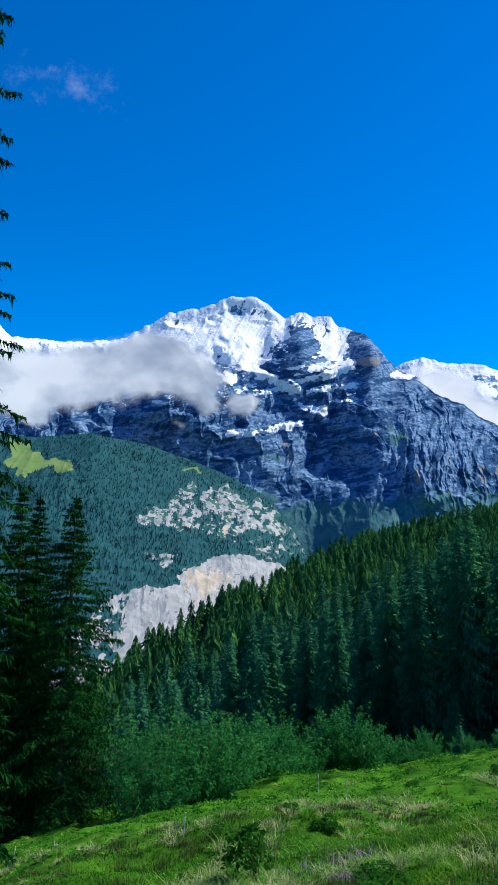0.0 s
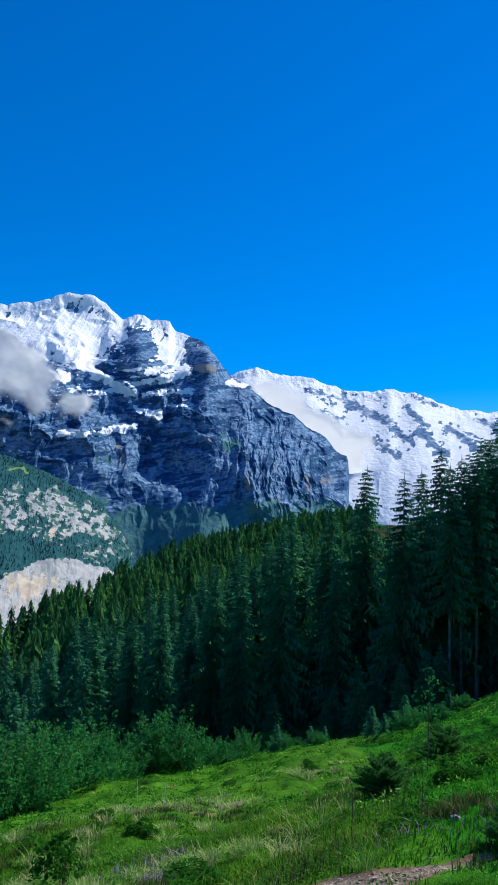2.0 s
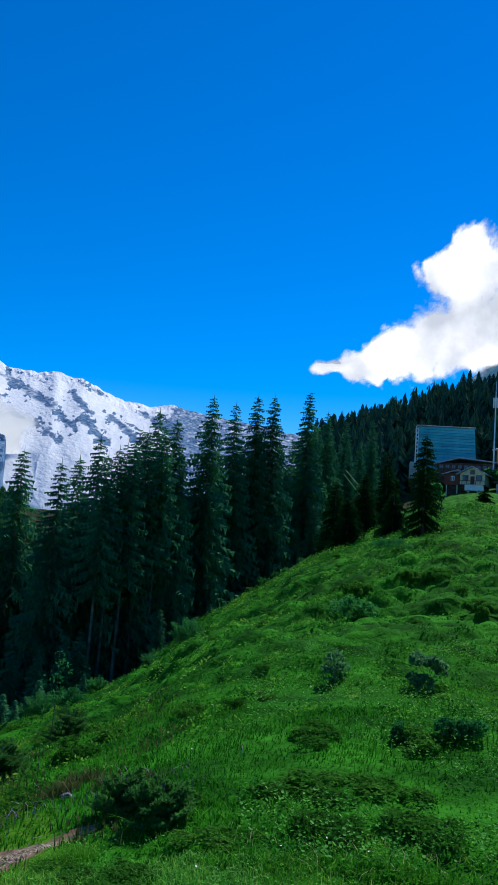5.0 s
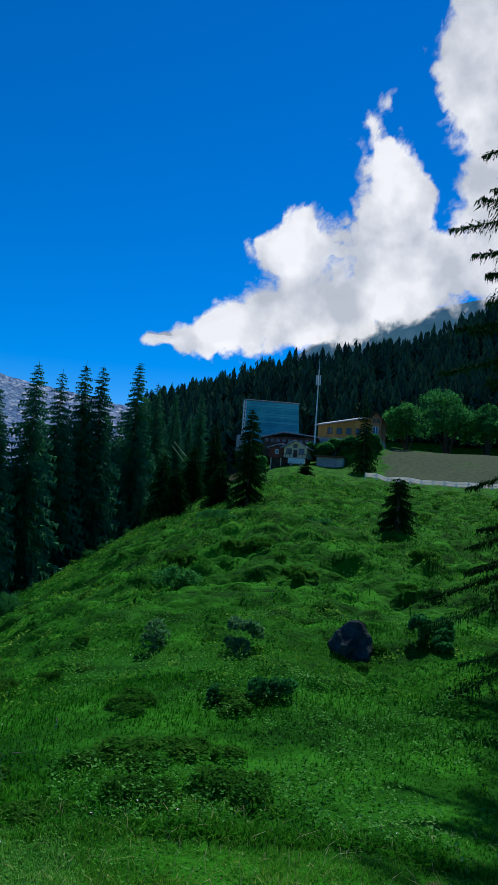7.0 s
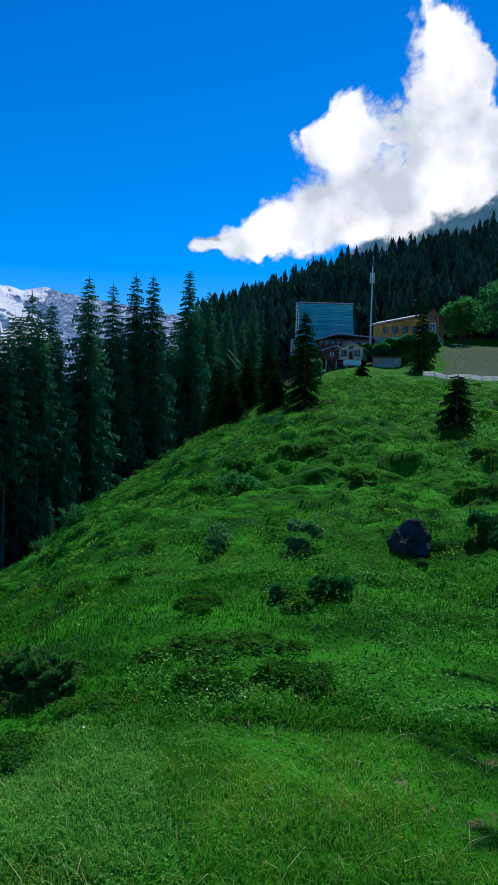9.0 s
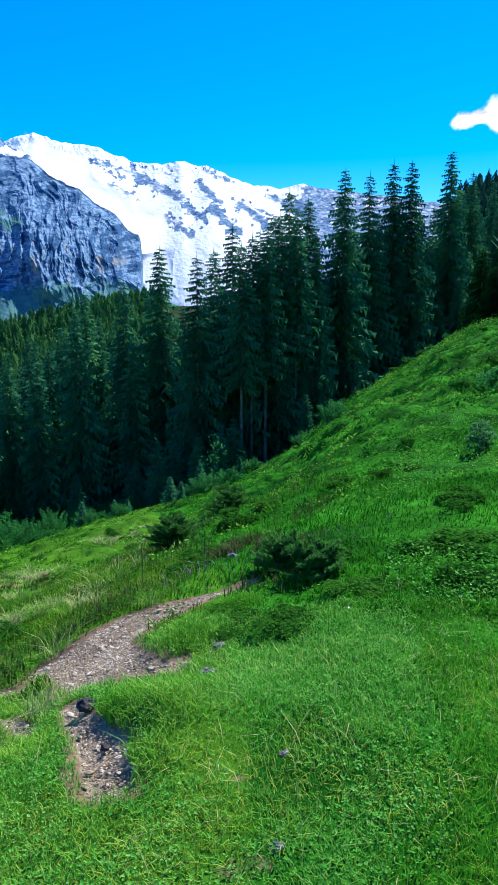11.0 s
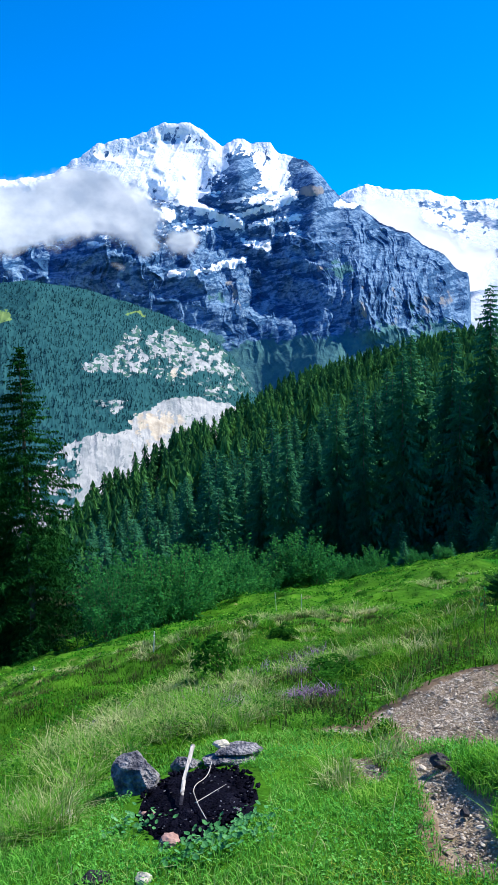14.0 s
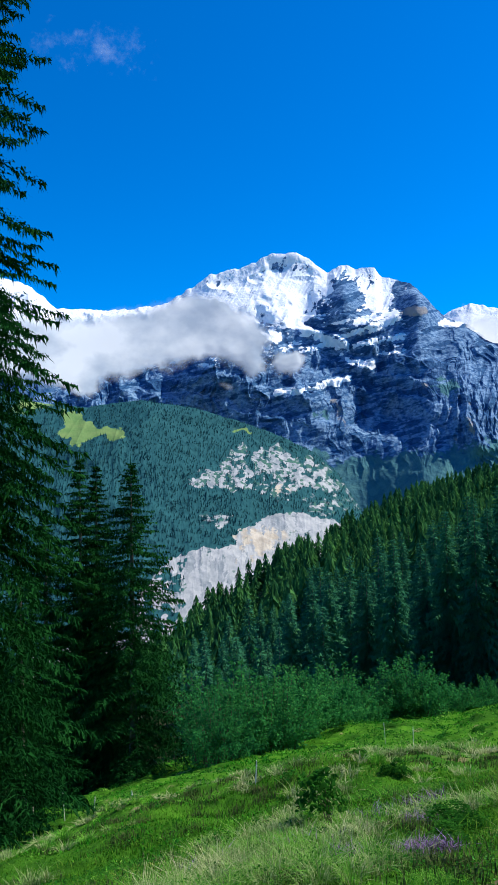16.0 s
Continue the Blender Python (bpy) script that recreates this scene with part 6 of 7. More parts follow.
t, r = rng.uniform(0, 6.28, 420), np.sqrt(rng.uniform(0, 1, 420))
scatter("coals", PIT[0] + 0.30 * r * np.cos(t), PIT[1] + 0.50 * r * np.sin(t), rng.uniform(0.006, 0.024, 420), CHARCOAL, "scattered black coals and burnt twigs", "coal", sink=-0.6)
t, r = rng.uniform(0, 6.28, 130), np.sqrt(rng.uniform(0, 1, 130))
scatter("ash_flakes", PIT[0] + 0.29 * r * np.cos(t), PIT[1] + 0.46 * r * np.sin(t), rng.uniform(0.002, 0.007, 130), ROCK_DARK, "pale flakes of ash and splinters on the coals", "ash", sink=-6.0, flat=0.4)
for x, y, size, mat, seed, label, turn in (
        (-0.495, 3.93, (0.138, 0.13, 0.165), ROCK_DARK, 26, "large lavender-grey fire ring stone, blocky", 0.3),
        (0.03, 4.17, (0.19, 0.11, 0.035), ROCK_DARK, 12, "flat layered grey slab at the fire pit", 0.25),
        (0.06, 4.20, (0.15, 0.08, 0.03), ROCK_DARK, 31, "upper slab of a layered stack at the fire pit", 0.1),
        (-0.02, 4.24, (0.055, 0.035, 0.022), ROCK_PALE, 13, "small pale stone lying on a flat slab", 0.1),
        (-0.24, 4.22, (0.10, 0.06, 0.06), ROCK_DARK, 14, "bluish grey stone at the fire pit's rim", -0.2),
        (-0.43, 3.55, (0.032, 0.026, 0.022), ROCK_PINK, 15, "small reddish stone beside the ashes", 0.5),
        (-0.375, 3.50, (0.028, 0.022, 0.018), ROCK_PINK, 16, "small reddish stone beside the ashes", 1.2),
        (-0.28, 3.14, (0.048, 0.045, 0.035), ROCK_PINK, 17, "round reddish stone beside the ashes", 0.2),
        (0.02, 3.32, (0.033, 0.03, 0.022), ROCK_DARK, 18, "small grey stone beside the ashes", 0.9),
        (-0.09, 3.26, (0.02, 0.018, 0.014), ROCK_PINK, 19, "tiny reddish stone beside the ashes", 0.9),
        (-0.83, 3.68, (0.085, 0.07, 0.045), ROCK_PALE, 20, "pale yellowish stone lying in the grass", 0.4),
        (-0.57, 2.93, (0.075, 0.05, 0.030), ROCK_BLACK, 21, "dark stone half sunk in the grass", 0.2),
        (-0.37, 2.86, (0.038, 0.032, 0.030), ROCK_PALE, 22, "small pale stone lying in the grass", 0.9),
        (1.22, 1.95, (0.032, 0.026, 0.016), ROCK_DARK, 23, "grey pebble lying in the short grass", 0.3),
        (1.01, 3.46, (0.05, 0.045, 0.04), ROCK_BLACK, 24, "dark stone at the edge of the path", 0.3),
        (0.955, 2.98, (0.022, 0.02, 0.018), ROCK_BLACK, 25, "black stone lying on the path", 0.3),
        (1.66, 3.40, (0.06, 0.04, 0.012), ROCK_DARK, 26, "flat grey slab in the grass", 0.3),
        (1.85, 3.66, (0.05, 0.04, 0.025), ROCK_DARK, 27, "grey stone under a grassy bank", 0.6),
        (3.15, 6.0, (0.07, 0.05, 0.035), ROCK_DARK, 28, "grey boulder in the meadow grass", 0.6),
        (1.55, 2.45, (0.03, 0.02, 0.01), ROCK_DARK, 29, "dark pebble lying in the short grass", 0.6)):
    stone(x, y, size, mat, seed, label, turn, group="fire pit stones" if seed < 20 or seed == 31 else "meadow stones", dz={31: 0.045, 13: 0.085}.get(seed, 0.0))

# boulder on the pasture
ROCK_BOULDER = material("dark_lichened_rock", [(0.25, (0.014, 0.025, 0.028)), (0.55, (0.040, 0.060, 0.062)), (0.9, (0.13, 0.15, 0.14))], 3.0, 16.0, 0.9, 1.0, 0.05)
d = sighted(61.17, -8.6)
p = ground_at(61.17, d)
ob = stone(p.x, p.y, (0.034 * d, 0.034 * d, 0.034 * d), ROCK_BOULDER, 44, "dark rounded boulder lying on the grassy pasture", 0.4, name="boulder", dz=-0.008 * d)
for k in range(7):
    q = p + Vector((rng.normal(0, 1), rng.normal(0, 1), 0)).normalized() * 0.040 * d
    s = rng.uniform(0.35, 0.6)
    copy_thing(mounds[k % 3], Matrix.Translation((q.x, q.y, float(ground_z(q.x, q.y)) - 0.03)) @ Matrix.Diagonal((s, s, s * 1.2, 1)))
# bleached stick leaning on the rim
v, f = stem_arrays([(-0.24, 3.45, 0), (-0.225, 3.62, 0.035), (-0.205, 3.76, 0.05), (-0.187, 3.90, 0.075)], 0.009, 0.0125, 8)
v[:, 2] += ground_z(-0.24, 3.45) + 0.05 + (v[:, 1] - 3.45) * (-0.06)
v += 0.003 * np.sin(v[:, [2, 0, 1]] * 90)
k = len(v)
cap = np.array([[k - 8, k - 7, k - 6, k - 5], [k - 8, k - 5, k - 4, k - 1], [k - 4, k - 3, k - 2, k - 1]])
STICK = mixed("burnt_driftwood", [(None, 0, 0, (0.30, 0.28, 0.25), (0.52, 0.49, 0.45), 30.0, (3, 0.5, 1)), ("burnt", 0.5, 40.0, (0.006, 0.006, 0.010), (0.03, 0.03, 0.04), 30.0, (1, 1, 1))], bump=0.6, bump_size=0.004, bump_scale=80.0)
stick = tagged(new("stick", raw_mesh("stick", v, np.vstack([f, cap]), STICK, True, (("burnt", smooth(-v[:, 1], -3.58, -3.48)),))), "bleached grey stick leaning across the ashes", "stick")
c = bpy.data.curves.new("wire", "CURVE")
c.dimensions, c.bevel_depth = "3D", 0.0022
sp = c.splines.new("BEZIER")
WIRE = [(-0.12, 3.24, 0.03), (-0.165, 3.45, 0.055), (-0.175, 3.60, 0.07), (-0.11, 3.72, 0.085), (-0.085, 3.80, 0.13)]
sp.bezier_points.add(len(WIRE) - 1)
for b, (x, y, dz) in zip(sp.bezier_points, WIRE):
    b.co = on_ground(x, y, dz)
    b.handle_left_type = b.handle_right_type = "AUTO"
c.materials.append(DRIFTWOOD)
tagged(new("dry_stalk", c), "curled pale dry stalk lying over the ashes", "stalk")
v, f = stem_arrays([(-0.17, 3.44, 0.05), (-0.02, 3.56, 0.06)], 0.003, 0.002, 5)
v[:, 2] += ground_z(-0.1, 3.5)
tagged(new("twig", raw_mesh("twig", v, f, DRIFTWOOD, True)), "thin pale twig lying on the ashes", "twig")

# gravel of the path
n = 120000
x, y = rng.uniform(0.55, 3.2, n), rng.uniform(2.4, 5.6, n)
cov = path_cover(x, y)
keep = cov > 0.42 + 0.2 * rng.uniform(0, 1, n)
x, y = x[keep], y[keep]
size = 0.003 + 0.008 * rng.uniform(0, 1, len(x)) ** 3 + rng.uniform(0.006, 0.02, len(x)) * (rng.uniform(0, 1, len(x)) > 0.985)
x, y, size = x[:14000], y[:14000], size[:14000]
ob = scatter("path_gravel", x, y, size, SOIL, "loose grey-brown gravel of a footpath", "gravel", flat=0.6)
ob.location.z = -0.026

# electric fence posts
for x, y, h in ((2.69, 20.53, 0.72), (2.5, 25.9, 0.75), (-1.02, 12.75, 0.40), (-6.9, 20.7, 0.78), (-7.3, 19.4, 0.8), (-4.2, 17.5, 0.6), (-5.6, 19.0, 0.62)):
    root = new("fence_post")
    part("rod", boxed(-0.008, 0.008, -0.008, 0.008, -0.1, h, bevel=0.003), PLASTIC, root)
    part("insulator", boxed(-0.013, 0.013, -0.02, 0.010, h - 0.10, h - 0.07, bevel=0.003), PLASTIC, root)
    root.matrix_basis = Matrix.Translation(on_ground(x, y)) @ Matrix.Rotation(rng.uniform(-0.12, 0.12), 4, "Y")
    tagged(root, "thin white plastic post of an electric fence", "fence post", "fence posts")

# ---- grass, herbs and heather ----
SLOPE_BLADE = material("slope_grass_blades", [(0.1, (0.007, 0.080, 0.004)), (0.45, (0.019, 0.165, 0.008)), (0.75, (0.050, 0.27, 0.014)), (0.98, (0.14, 0.33, 0.035))], 0.25, 3.0, 0.95, 0.0, island=0.6, through_light=0.35)
BLADE = material("grass_blades", [(0.1, (0.048, 0.22, 0.020)), (0.45, (0.100, 0.39, 0.044)), (0.75, (0.195, 0.49, 0.078)), (0.98, (0.43, 0.52, 0.18))], 0.7, 3.0, 0.85, 0.0, island=0.7, through_light=0.35)
STRAW = material("dry_grass", [(0.1, (0.07, 0.18, 0.03)), (0.45, (0.21, 0.32, 0.09)), (0.9, (0.50, 0.51, 0.27))], 0.9, 3.0, 0.7, 0.0, island=0.8, through_light=0.35)
HERB = material("broad_leaves", [(0.15, (0.030, 0.19, 0.025)), (0.55, (0.085, 0.34, 0.055)), (0.9, (0.20, 0.48, 0.11))], 2.0, 20.0, 0.9, 0.1, 0.003, island=0.5, through_light=0.3)
DOCK = material("dock_leaves", [(0.15, (0.030, 0.16, 0.05)), (0.55, (0.075, 0.28, 0.09)), (0.9, (0.18, 0.42, 0.18))], 8.0, 60.0, 0.6, 0.1, 0.002, island=0.5, through_light=0.3)
HEATHER = material("heather_flowers", [(0.1, (0.05, 0.05, 0.03)), (0.45, (0.14, 0.09, 0.15)), (0.9, (0.34, 0.21, 0.44))], 3.0, 20.0, 0.7, 0.0, island=0.7)


def blades(name, x, y, height, width, mat, label, rng, bend=0.6, category="grass", dz=-0.01, away=None):
    """Bent tapering blades rooted at the given places."""
    n = len(x)
    z = ground_z(x, y) + dz
    a = rng.uniform(0, 6.283, n) if away is None else away + rng.normal(0, 0.35, n)
    lean = np.abs(rng.normal(0, bend, n)) * height
    dx, dy = np.cos(a), np.sin(a)
    sx, sy = -dy * width / 2, dx * width / 2
    root = np.stack([x, y, z], -1)
    side = np.stack([sx, sy, np.zeros(n)], -1)
    mid = root + np.stack([dx * lean * 0.3, dy * lean * 0.3, height * 0.62], -1)
    tip = root + np.stack([dx * lean, dy * lean, height * rng.uniform(0.8, 1.05, n)], -1)
    v = np.stack([root - side, root + side, mid - side * 0.75, mid + side * 0.75, tip], 1).reshape(-1, 3)
    i = np.arange(n)[:, None] * 5
    f = np.concatenate([i + [0, 1, 3], i + [0, 3, 2], i + [2, 3, 4]], 1).reshape(-1, 3)
    return tagged(new(name, raw_mesh(name, v, f, mat)), label, category, kind="stuff")


def fan(rng, n, az0, az1, d0, d1, power=1.0):
    """Places spread over a sector of the meadow."""
    az = np.radians(rng.uniform(az0, az1, n))
    d = np.sqrt(d0**2 + (d1**2 - d0**2) * rng.uniform(0, 1, n) ** power)
    return d * np.sin(az), d * np.cos(az)


def off_path(x, y, edge=0.5):
    pit = ((x - PIT[0]) / 0.36) ** 2 + ((y - PIT[1]) / 0.58) ** 2 + 0.25 * fbm(x * 9, y * 9, 2, 14)
    return (path_cover(x, y) < edge - 0.35 * hash2(np.floor(x * 997), np.floor(y * 991), 3) ** 2) & (pit > 1.0)


rng = np.random.default_rng(90)
x, y = fan(rng, 125000, -24, 76, 1.6, 4.6, 1.15)
k = off_path(x, y, 0.56) & (rng.uniform(0, 1, len(x)) > 0.6 * worn_turf(x, y))
x, y = x[k], y[k]
tall = np.clip(1 + 0.9 * fbm(x * 1.6, y * 1.6, 3, 61), 0.4, 2.2)
# the slope's shaded look is put into a deeper blade colour
SHADED_TURF = material("shaded_green_turf", [(0.1, (0.020, 0.140, 0.009)), (0.45, (0.055, 0.27, 0.017)), (0.75, (0.125, 0.37, 0.034)), (0.98, (0.30, 0.41, 0.09))], 0.7, 3.0, 0.95, 0.0, island=0.7, through_light=0.35)
steep = np.degrees(np.arctan2(x, y)) + 12 * fbm(x, y, 2, 8) > 43
for side, mat, label in ((~steep, BLADE, "short trampled green grass near the path"), (steep, SHADED_TURF, "deep green mossy turf on the slope")):
    n = side.sum()
    blades("lawn_grass", x[side], y[side], 0.044 * tall[side] * rng.uniform(0.5, 1.3, n), 0.0034 + 0.002 * rng.uniform(0, 1, n), mat, label, rng, 0.8)
x, y = fan(rng, 90000, -26, 76, 4.4, 13, 1.5)
k = off_path(x, y, 0.52)
x, y = x[k], y[k]
tall = np.clip(1 + 1.1 * fbm(x * 0.9, y * 0.9, 3, 62), 0.3, 2.4)
steep = np.degrees(np.arctan2(x, y)) + 7 * fbm(x / 2, y / 2, 2, 8) > 25
MEADOW_BLADE = material("meadow_grass_blades", [(0.1, (0.019, 0.090, 0.005)), (0.45, (0.050, 0.17, 0.010)), (0.75, (0.10, 0.25, 0.019)), (0.98, (0.25, 0.31, 0.07))], 0.5, 3.0, 0.95, 0.0, island=0.7, through_light=0.35)
for side, mat, label in ((~steep, MEADOW_BLADE, "tufted green meadow grass"), (steep, SLOPE_BLADE, "deep green grass of the steep slope")):
    n = side.sum()
    blades("meadow_grass", x[side], y[side], (0.048 if mat is SLOPE_BLADE else 0.062) * tall[side] * rng.uniform(0.5, 1.3, n), 0.007 + 0.005 * rng.uniform(0, 1, n), mat, label, rng, 1.1)
cx, cy = fan(rng, 7000, -26, 76, 9, 62, 1.5)
pick = rng.integers(0, len(cx), 90000)
spread = 0.10 + 0.006 * np.hypot(cx, cy)[pick]
x, y = cx[pick] + rng.normal(0, 1, len(pick)) * spread, cy[pick] + rng.normal(0, 1, len(pick)) * spread
az = np.degrees(np.arctan2(x, y))
k = np.hypot(x, y) < forest_edge(az)
x, y = x[k], y[k]
d = np.hypot(x, y)
blades("slope_grass", x, y, (0.028 + 0.0009 * d) * np.clip(1 + 1.3 * fbm(x * 0.5, y * 0.5, 3, 63), 0.3, 2.4), 0.009 + 0.0013 * d, SLOPE_BLADE, "rough green grass over the hummocky slope", rng, 1.0)
# dark leafy tufts and pale seeding ones on the hummocks
TUFT = material("dark_tuft_leaves", [(0.1, (0.006, 0.072, 0.008)), (0.5, (0.018, 0.14, 0.014)), (0.9, (0.05, 0.23, 0.024))], 0.4, 4.0, 0.95, 0.0, island=0.5, through_light=0.3)
SEEDING = material("seeding_grass", [(0.1, (0.035, 0.20, 0.012)), (0.5, (0.11, 0.35, 0.03)), (0.9, (0.26, 0.46, 0.08))], 0.4, 4.0, 0.95, 0.0, island=0.6, through_light=0.35)
for n, per, mat, label, tall in ((2300, 46, TUFT, "dark leafy tufts dotted over the pasture", 1.0), (1700, 40, SEEDING, "pale seeding grass tufts on the hummocks", 0.8)):
    cx, cy = fan(rng, n, -22, 77, 8, 80, 1.6)
    az = np.degrees(np.arctan2(cx, cy))
    k = (np.hypot(cx, cy) < forest_edge(az) - 2) & (rng.uniform(0, 1, n) < 0.35 + 0.65 * smooth(az, 16, 30))
    cx, cy = cx[k], cy[k]
    big = rng.uniform(0.5, 1.5, len(cx)) * (0.10 + 0.0075 * np.hypot(cx, cy))
    pick = np.repeat(np.arange(len(cx)), per)
    x, y = cx[pick] + rng.normal(0, 0.7, len(pick)) * big[pick], cy[pick] + rng.normal(0, 0.7, len(pick)) * big[pick]
    d = np.hypot(x, y)
    off = np.clip(1 - ((x - cx[pick]) ** 2 + (y - cy[pick]) ** 2) / (2.2 * big[pick] ** 2), 0, 1)
    p = np.stack([x, y, ground_z(x, y) + tall * big[pick] * (0.08 + 0.5 * off * rng.uniform(0.3, 1.1, len(x)))], -1)
    a = rng.normal(0, 1, (len(x), 3)) * (1, 1, 0.7)
    a /= np.linalg.norm(a, axis=1)[:, None]
    b = np.cross(a, rng.normal(0, 1, (len(x), 3)))
    b /= np.linalg.norm(b, axis=1)[:, None]
    s = ((0.012 + 0.0010 * d) * rng.uniform(0.6, 1.4, len(x)))[:, None]
    quad = np.stack([p - a * s, p + b * s * 0.5, p + a * s, p - b * s * 0.5], 1)
    tagged(new("pasture_tufts", raw_mesh("pasture_tufts", quad.reshape(-1, 3), np.arange(len(x) * 4).reshape(-1, 4), mat)), label, "grass", kind="stuff")
# pale bent grass in drifts
x, y = fan(rng, 84000, -26, 45, 3.6, 20, 1.8)
az = np.degrees(np.arctan2(x, y))
d = np.hypot(x, y)
drift = 1.25 * fbm(x * 0.9, y * 1.1, 3, 64) + 0.95 * np.exp(-((az + 9) / 16) ** 2) * np.exp(-((d - 6.0) / 2.4) ** 2) + 0.4 * np.exp(-((az - 14) / 10) ** 2) * np.exp(-((d - 7.6) / 1.8) ** 2) - 0.30 + 0.12 * smooth(d, 9, 13) * (az < 18) - 1.2 * smooth(az, 20, 26)
k = off_path(x, y, 0.45) & (drift > rng.uniform(0, 0.6, len(x)))
x, y = x[k], y[k]
clear = ((x + 0.16) / 0.66) ** 2 + ((y - 3.65) / 0.80) ** 2 > 1      # none right beside the fire
x, y = x[clear], y[clear]
pick = rng.integers(0, len(x), 960)
cx, cy, big = x[pick], y[pick], rng.uniform(0.45, 1.35, 960)
pick = np.repeat(np.arange(960), 85)
a = rng.uniform(0, 6.283, len(pick))
q = 0.055 * big[pick] * np.sqrt(rng.uniform(0, 1, len(pick))) * (1 + 0.05 * np.hypot(cx, cy)[pick])
x, y = cx[pick] + q * np.cos(a), cy[pick] + q * np.sin(a)
k = off_path(x, y, 0.5)
x, y, a, tall = x[k], y[k], a[k], big[pick][k]
dry = np.repeat(rng.uniform(0, 1, 960) < 0.66, 85)[k]
for side, mat, label in ((dry, STRAW, "tall pale drying grass in tussocks"), (~dry, SEEDING, "fresh yellow-green grass in tussocks")):
    n = side.sum()
    blades("bent_grass", x[side], y[side], 0.115 * tall[side] * rng.uniform(0.4, 1.25, n), 0.0034 + 0.0024 * rng.uniform(0, 1, n) + 0.0008 * np.maximum(0, np.hypot(x[side], y[side]) - 6), mat, label, rng, 1.0, away=a[side])
# yellow-green mossy patches in the short turf
x, y = fan(rng, 42000, 4, 76, 1.6, 4.6, 1.1)
k = off_path(x, y, 0.5) & (fbm(x * 1.3, y * 1.3, 4, 72) > rng.uniform(0.02, 0.35, len(x)))
MOSS = material("yellow_green_moss", [(0.1, (0.09, 0.22, 0.015)), (0.5, (0.20, 0.36, 0.03)), (0.9, (0.36, 0.42, 0.08))], 2.0, 9.0, 0.9, 0.0, island=0.6, through_light=0.35)
blades("moss", x[k], y[k], 0.036 * rng.uniform(0.4, 1.3, k.sum()), np.full(k.sum(), 0.0045), MOSS, "yellow-green mossy grass in worn patches", rng, 1.2)
# single dry stalks and blades lying in the short turf
x, y = fan(rng, 5000, -24, 76, 1.6, 5.0)
k = off_path(x, y, 0.6) & (fbm(x * 0.8, y * 0.8, 3, 69) + 0.2 + 0.5 * worn_turf(x, y) > rng.uniform(0, 0.7, len(x)))
x, y = x[k], y[k]
blades("dry_blades", x, y, 0.075 * rng.uniform(0.4, 1.3, len(x)), np.full(len(x), 0.004), STRAW, "single yellowed grass blades in the turf", rng, 1.3)
# tussocks on the banks of the path
cx = np.array([1.12, 1.22, 1.3, 1.75, 1.9, 0.7, 0.62, 1.05, 1.45, 2.3])
cy = np.array([3.25, 3.1, 2.95, 3.85, 4.15, 3.3, 4.9, 2.75, 3.2, 4.3])
pick = rng.integers(0, len(cx), 9000)
x, y = cx[pick] + rng.normal(0, 0.085, 9000), cy[pick] + rng.normal(0, 0.075, 9000)
k = path_cover(x, y) < 0.62
blades("tussock_grass", x[k], y[k], 0.065 * rng.uniform(0.4, 1.2, k.sum()), np.full(k.sum(), 0.005), SEEDING, "overhanging tussocks along the path banks", rng, 0.9)


def leaf_patch(name, x, y, size, mat, label, rng, lift=0.03, category="herbs"):
    """Broad pointed leaves lying at all angles over the ground."""
    n = len(x)
    z = ground_z(x, y) + lift * rng.uniform(0.2, 1.4, n)
    a, up = rng.uniform(0, 6.283, n), rng.uniform(-0.1, 0.75, n)
    d = np.stack([np.cos(a) * np.cos(up), np.sin(a) * np.cos(up), np.sin(up)], -1) * size[:, None]
    s = np.stack([-np.sin(a), np.cos(a), rng.normal(0, 0.2, n)], -1) * (size * 0.38)[:, None]
    p = np.stack([x, y, z], -1)
    fold = np.array([0, 0, 0.12]) * size[:, None]
    v = np.stack([p, p + d * 0.25 + s * 0.8, p + d * 0.65 + s * 0.85, p + d, p + d * 0.65 - s * 0.85, p + d * 0.25 - s * 0.8, p + d * 0.5 - fold], 1).reshape(-1, 3)
    i = np.arange(n)[:, None] * 7
    f = np.concatenate([i + [k, (k + 1) % 6, 6] for k in range(6)], 1).reshape(-1, 3)
    return tagged(new(name, raw_mesh(name, v, f, mat)), label, category, kind="stuff")


x, y = fan(rng, 34000, -20, 46, 1.7, 4.2)
k = off_path(x, y) & (fbm(x * 2.2, y * 2.2, 3, 68) > rng.uniform(-0.12, 0.30, len(x)))
leaf_patch("clover", x[k], y[k], 0.006 + 0.012 * rng.uniform(0, 1, k.sum()) ** 2, HERB, "low clover and small herbs round the fire pit", rng, 0.035)
x, y = fan(rng, 7000, 10, 74, 1.7, 5.5)
k = off_path(x, y) & (fbm(x * 1.2, y * 1.2, 3, 66) > 0.05)
leaf_patch("clover", x[k], y[k], rng.uniform(0.008, 0.022, k.sum()), HERB, "small round-leaved herbs in the turf", rng, 0.03)
for cx, cy, n in ((-0.02, 3.04, 60), (-0.46, 3.38, 36), (-0.14, 2.97, 40), (0.12, 3.2, 24)):
    x, y = rng.normal(cx, 0.075, 2 * n), rng.normal(cy, 0.06, 2 * n)
    leaf_patch("dock_plant", x, y, rng.uniform(0.014, 0.034, 2 * n), DOCK, "broad-leaved dock plant beside the fire pit", rng, 0.05, "plant")
x, y = fan(rng, 26000, 40, 75, 4.5, 16, 1.3)
k = fbm(x * 0.7, y * 0.7, 3, 67) > 0.1
leaf_patch("alpine_herbs", x[k], y[k], rng.uniform(0.012, 0.032, k.sum()), HERB, "leafy herbs and bilberry over the upper slope", rng, 0.09)
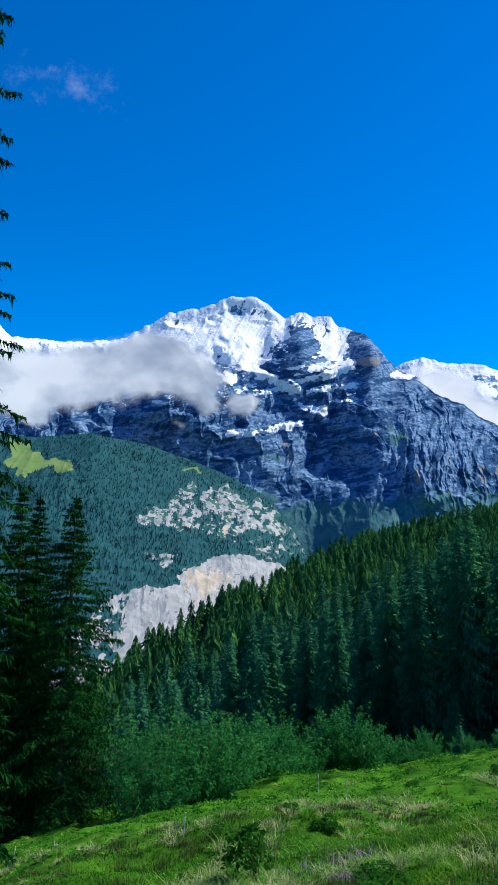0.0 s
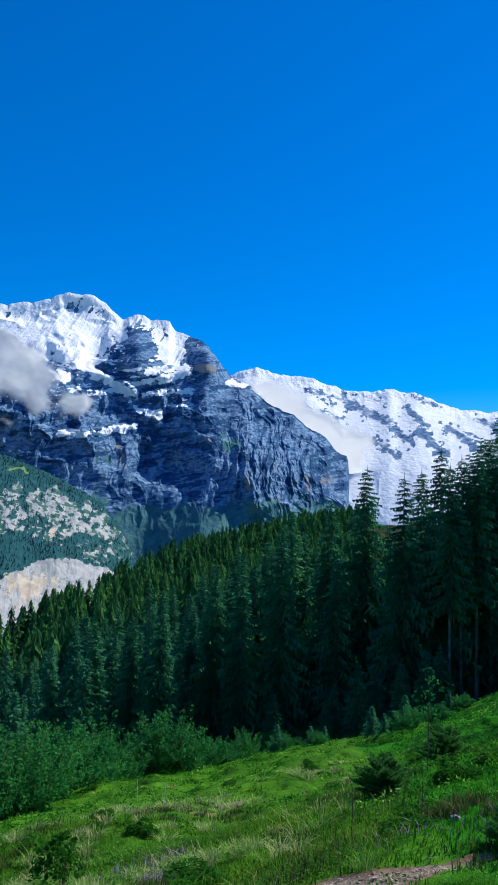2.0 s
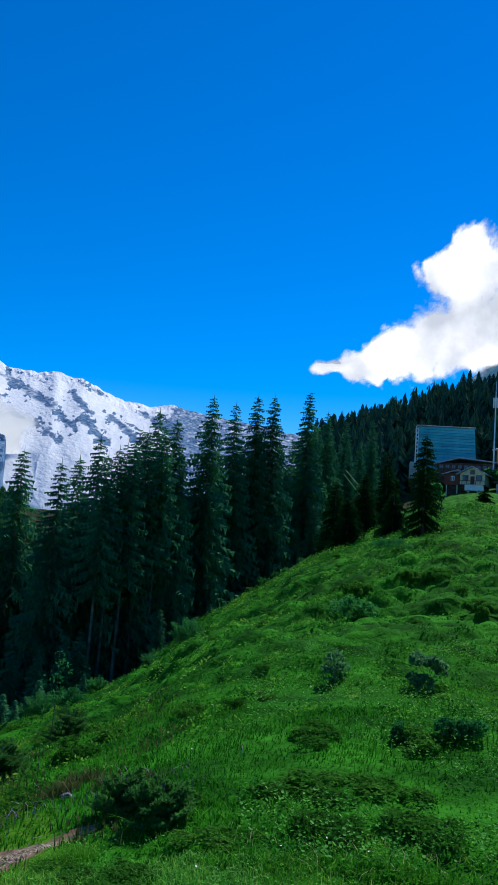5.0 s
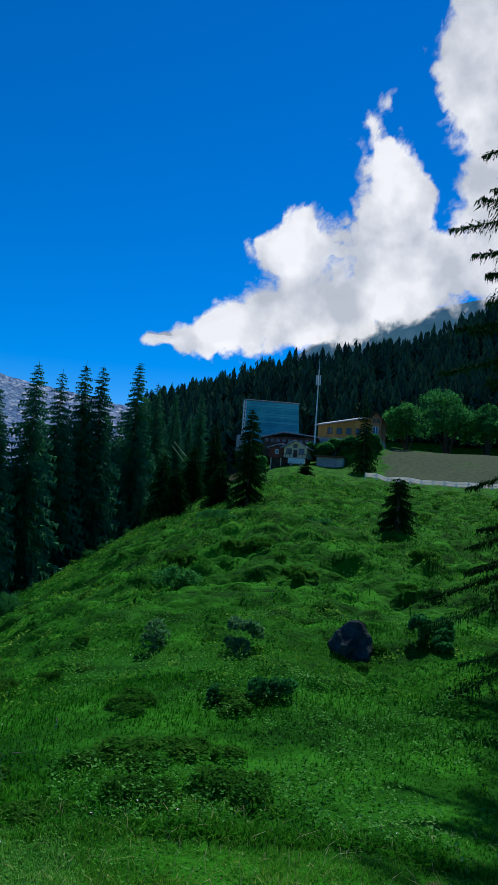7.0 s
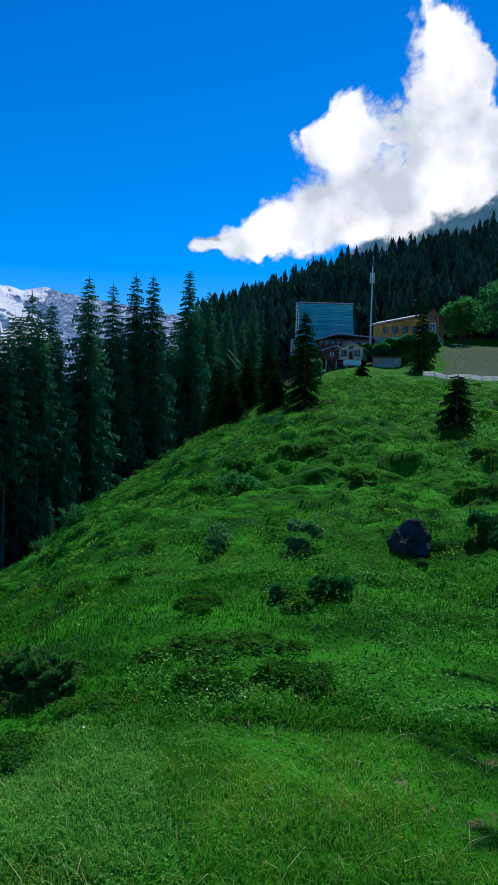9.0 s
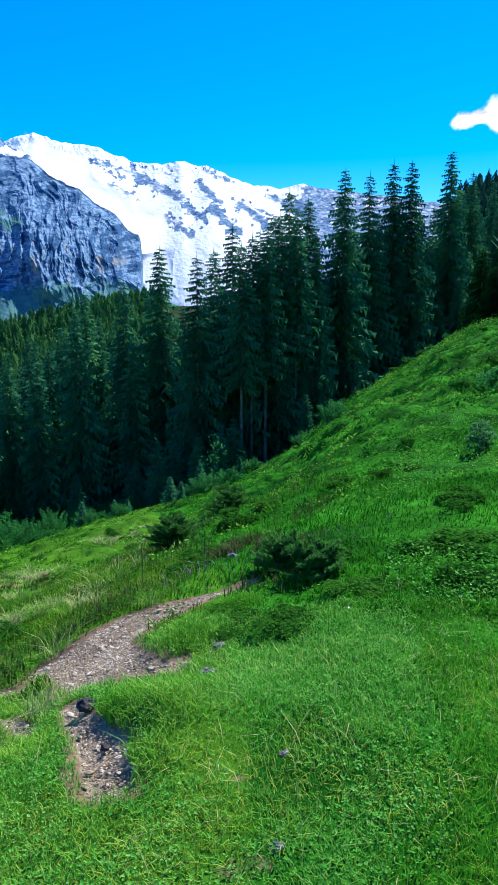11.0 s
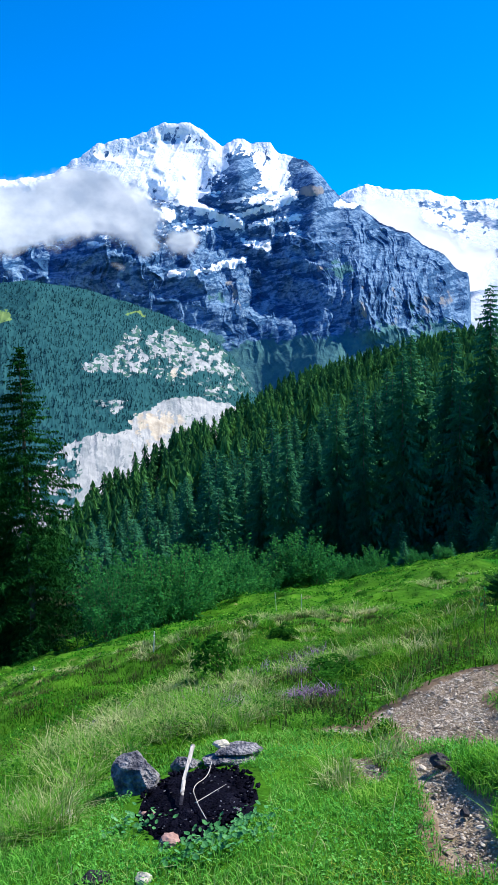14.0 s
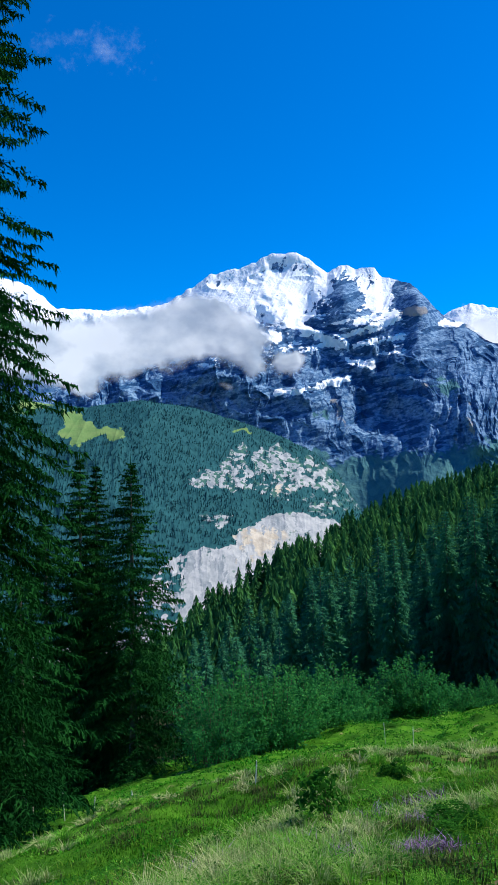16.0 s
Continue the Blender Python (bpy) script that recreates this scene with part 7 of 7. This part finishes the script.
x, y = fan(rng, 30000, -24, 24, 4.4, 11, 1.3)
k = off_path(x, y, 0.4) & (fbm(x * 1.3, y * 1.3, 3, 70) > rng.uniform(-0.2, 0.35, len(x)))
leaf_patch("meadow_herbs", x[k], y[k], rng.uniform(0.010, 0.026, k.sum()), BILBERRY, "leafy herbs filling the gaps between tussocks", rng, 0.10)
# heather
V = []
for cx, cy, w, n in ((0.66, 5.95, 0.11, 900), (0.86, 6.05, 0.12, 260), (0.05, 5.75, 0.08, 240), (0.16, 5.95, 0.10, 200), (1.16, 8.7, 0.30, 380), (0.9, 7.4, 0.16, 220), (0.6, 8.3, 0.3, 160), (-0.2, 6.9, 0.3, 120), (-1.0, 6.4, 0.3, 120), (2.6, 5.6, 0.5, 60), (3.4, 5.4, 0.6, 80)):
    V.append(np.stack([rng.normal(cx, w * 0.6, n), rng.normal(cy, w * 0.6, n)], 1))
V = np.concatenate(V)
blades("heather", V[:, 0], V[:, 1], 0.12 * rng.uniform(0.4, 1.2, len(V)), np.full(len(V), 0.0065), HEATHER, "purple flowering heather tufts among grass", rng, 0.75, "heather")
# dark heath shrublets between the drifts of grass
HEATH = material("heath_shrublets", [(0.1, (0.022, 0.050, 0.014)), (0.5, (0.055, 0.095, 0.025)), (0.9, (0.12, 0.13, 0.05))], 2.0, 12.0, 0.95, 0.0, island=0.7, through_light=0.3)
cx, cy = fan(rng, 120, -22, 34, 4.8, 15, 1.2)
pick = rng.integers(0, len(cx), 20000)
size = rng.uniform(0.06, 0.26, len(cx))[pick]
x, y = cx[pick] + rng.normal(0, 1, len(pick)) * size * 1.2, cy[pick] + rng.normal(0, 1, len(pick)) * size
k = off_path(x, y, 0.4)
blades("heath_shrublets", x[k], y[k], 0.10 * rng.uniform(0.5, 1.3, k.sum()), np.full(k.sum(), 0.011), HEATH, "dark heath shrublets among the tall grass", rng, 0.6, "heath")
# white and yellow flower heads
WHITE_PETAL = material("white_petals", [(0.3, (0.70, 0.71, 0.68)), (0.7, (0.80, 0.80, 0.76))], 20.0, 90.0, 0.6, 0.0)
x, y = fan(rng, 160, 30, 74, 3.0, 16)
leaf_patch("white_flowers", x, y, rng.uniform(0.010, 0.018, len(x)), WHITE_PETAL, "tiny white flower heads in the meadow", rng, 0.13, "flowers")
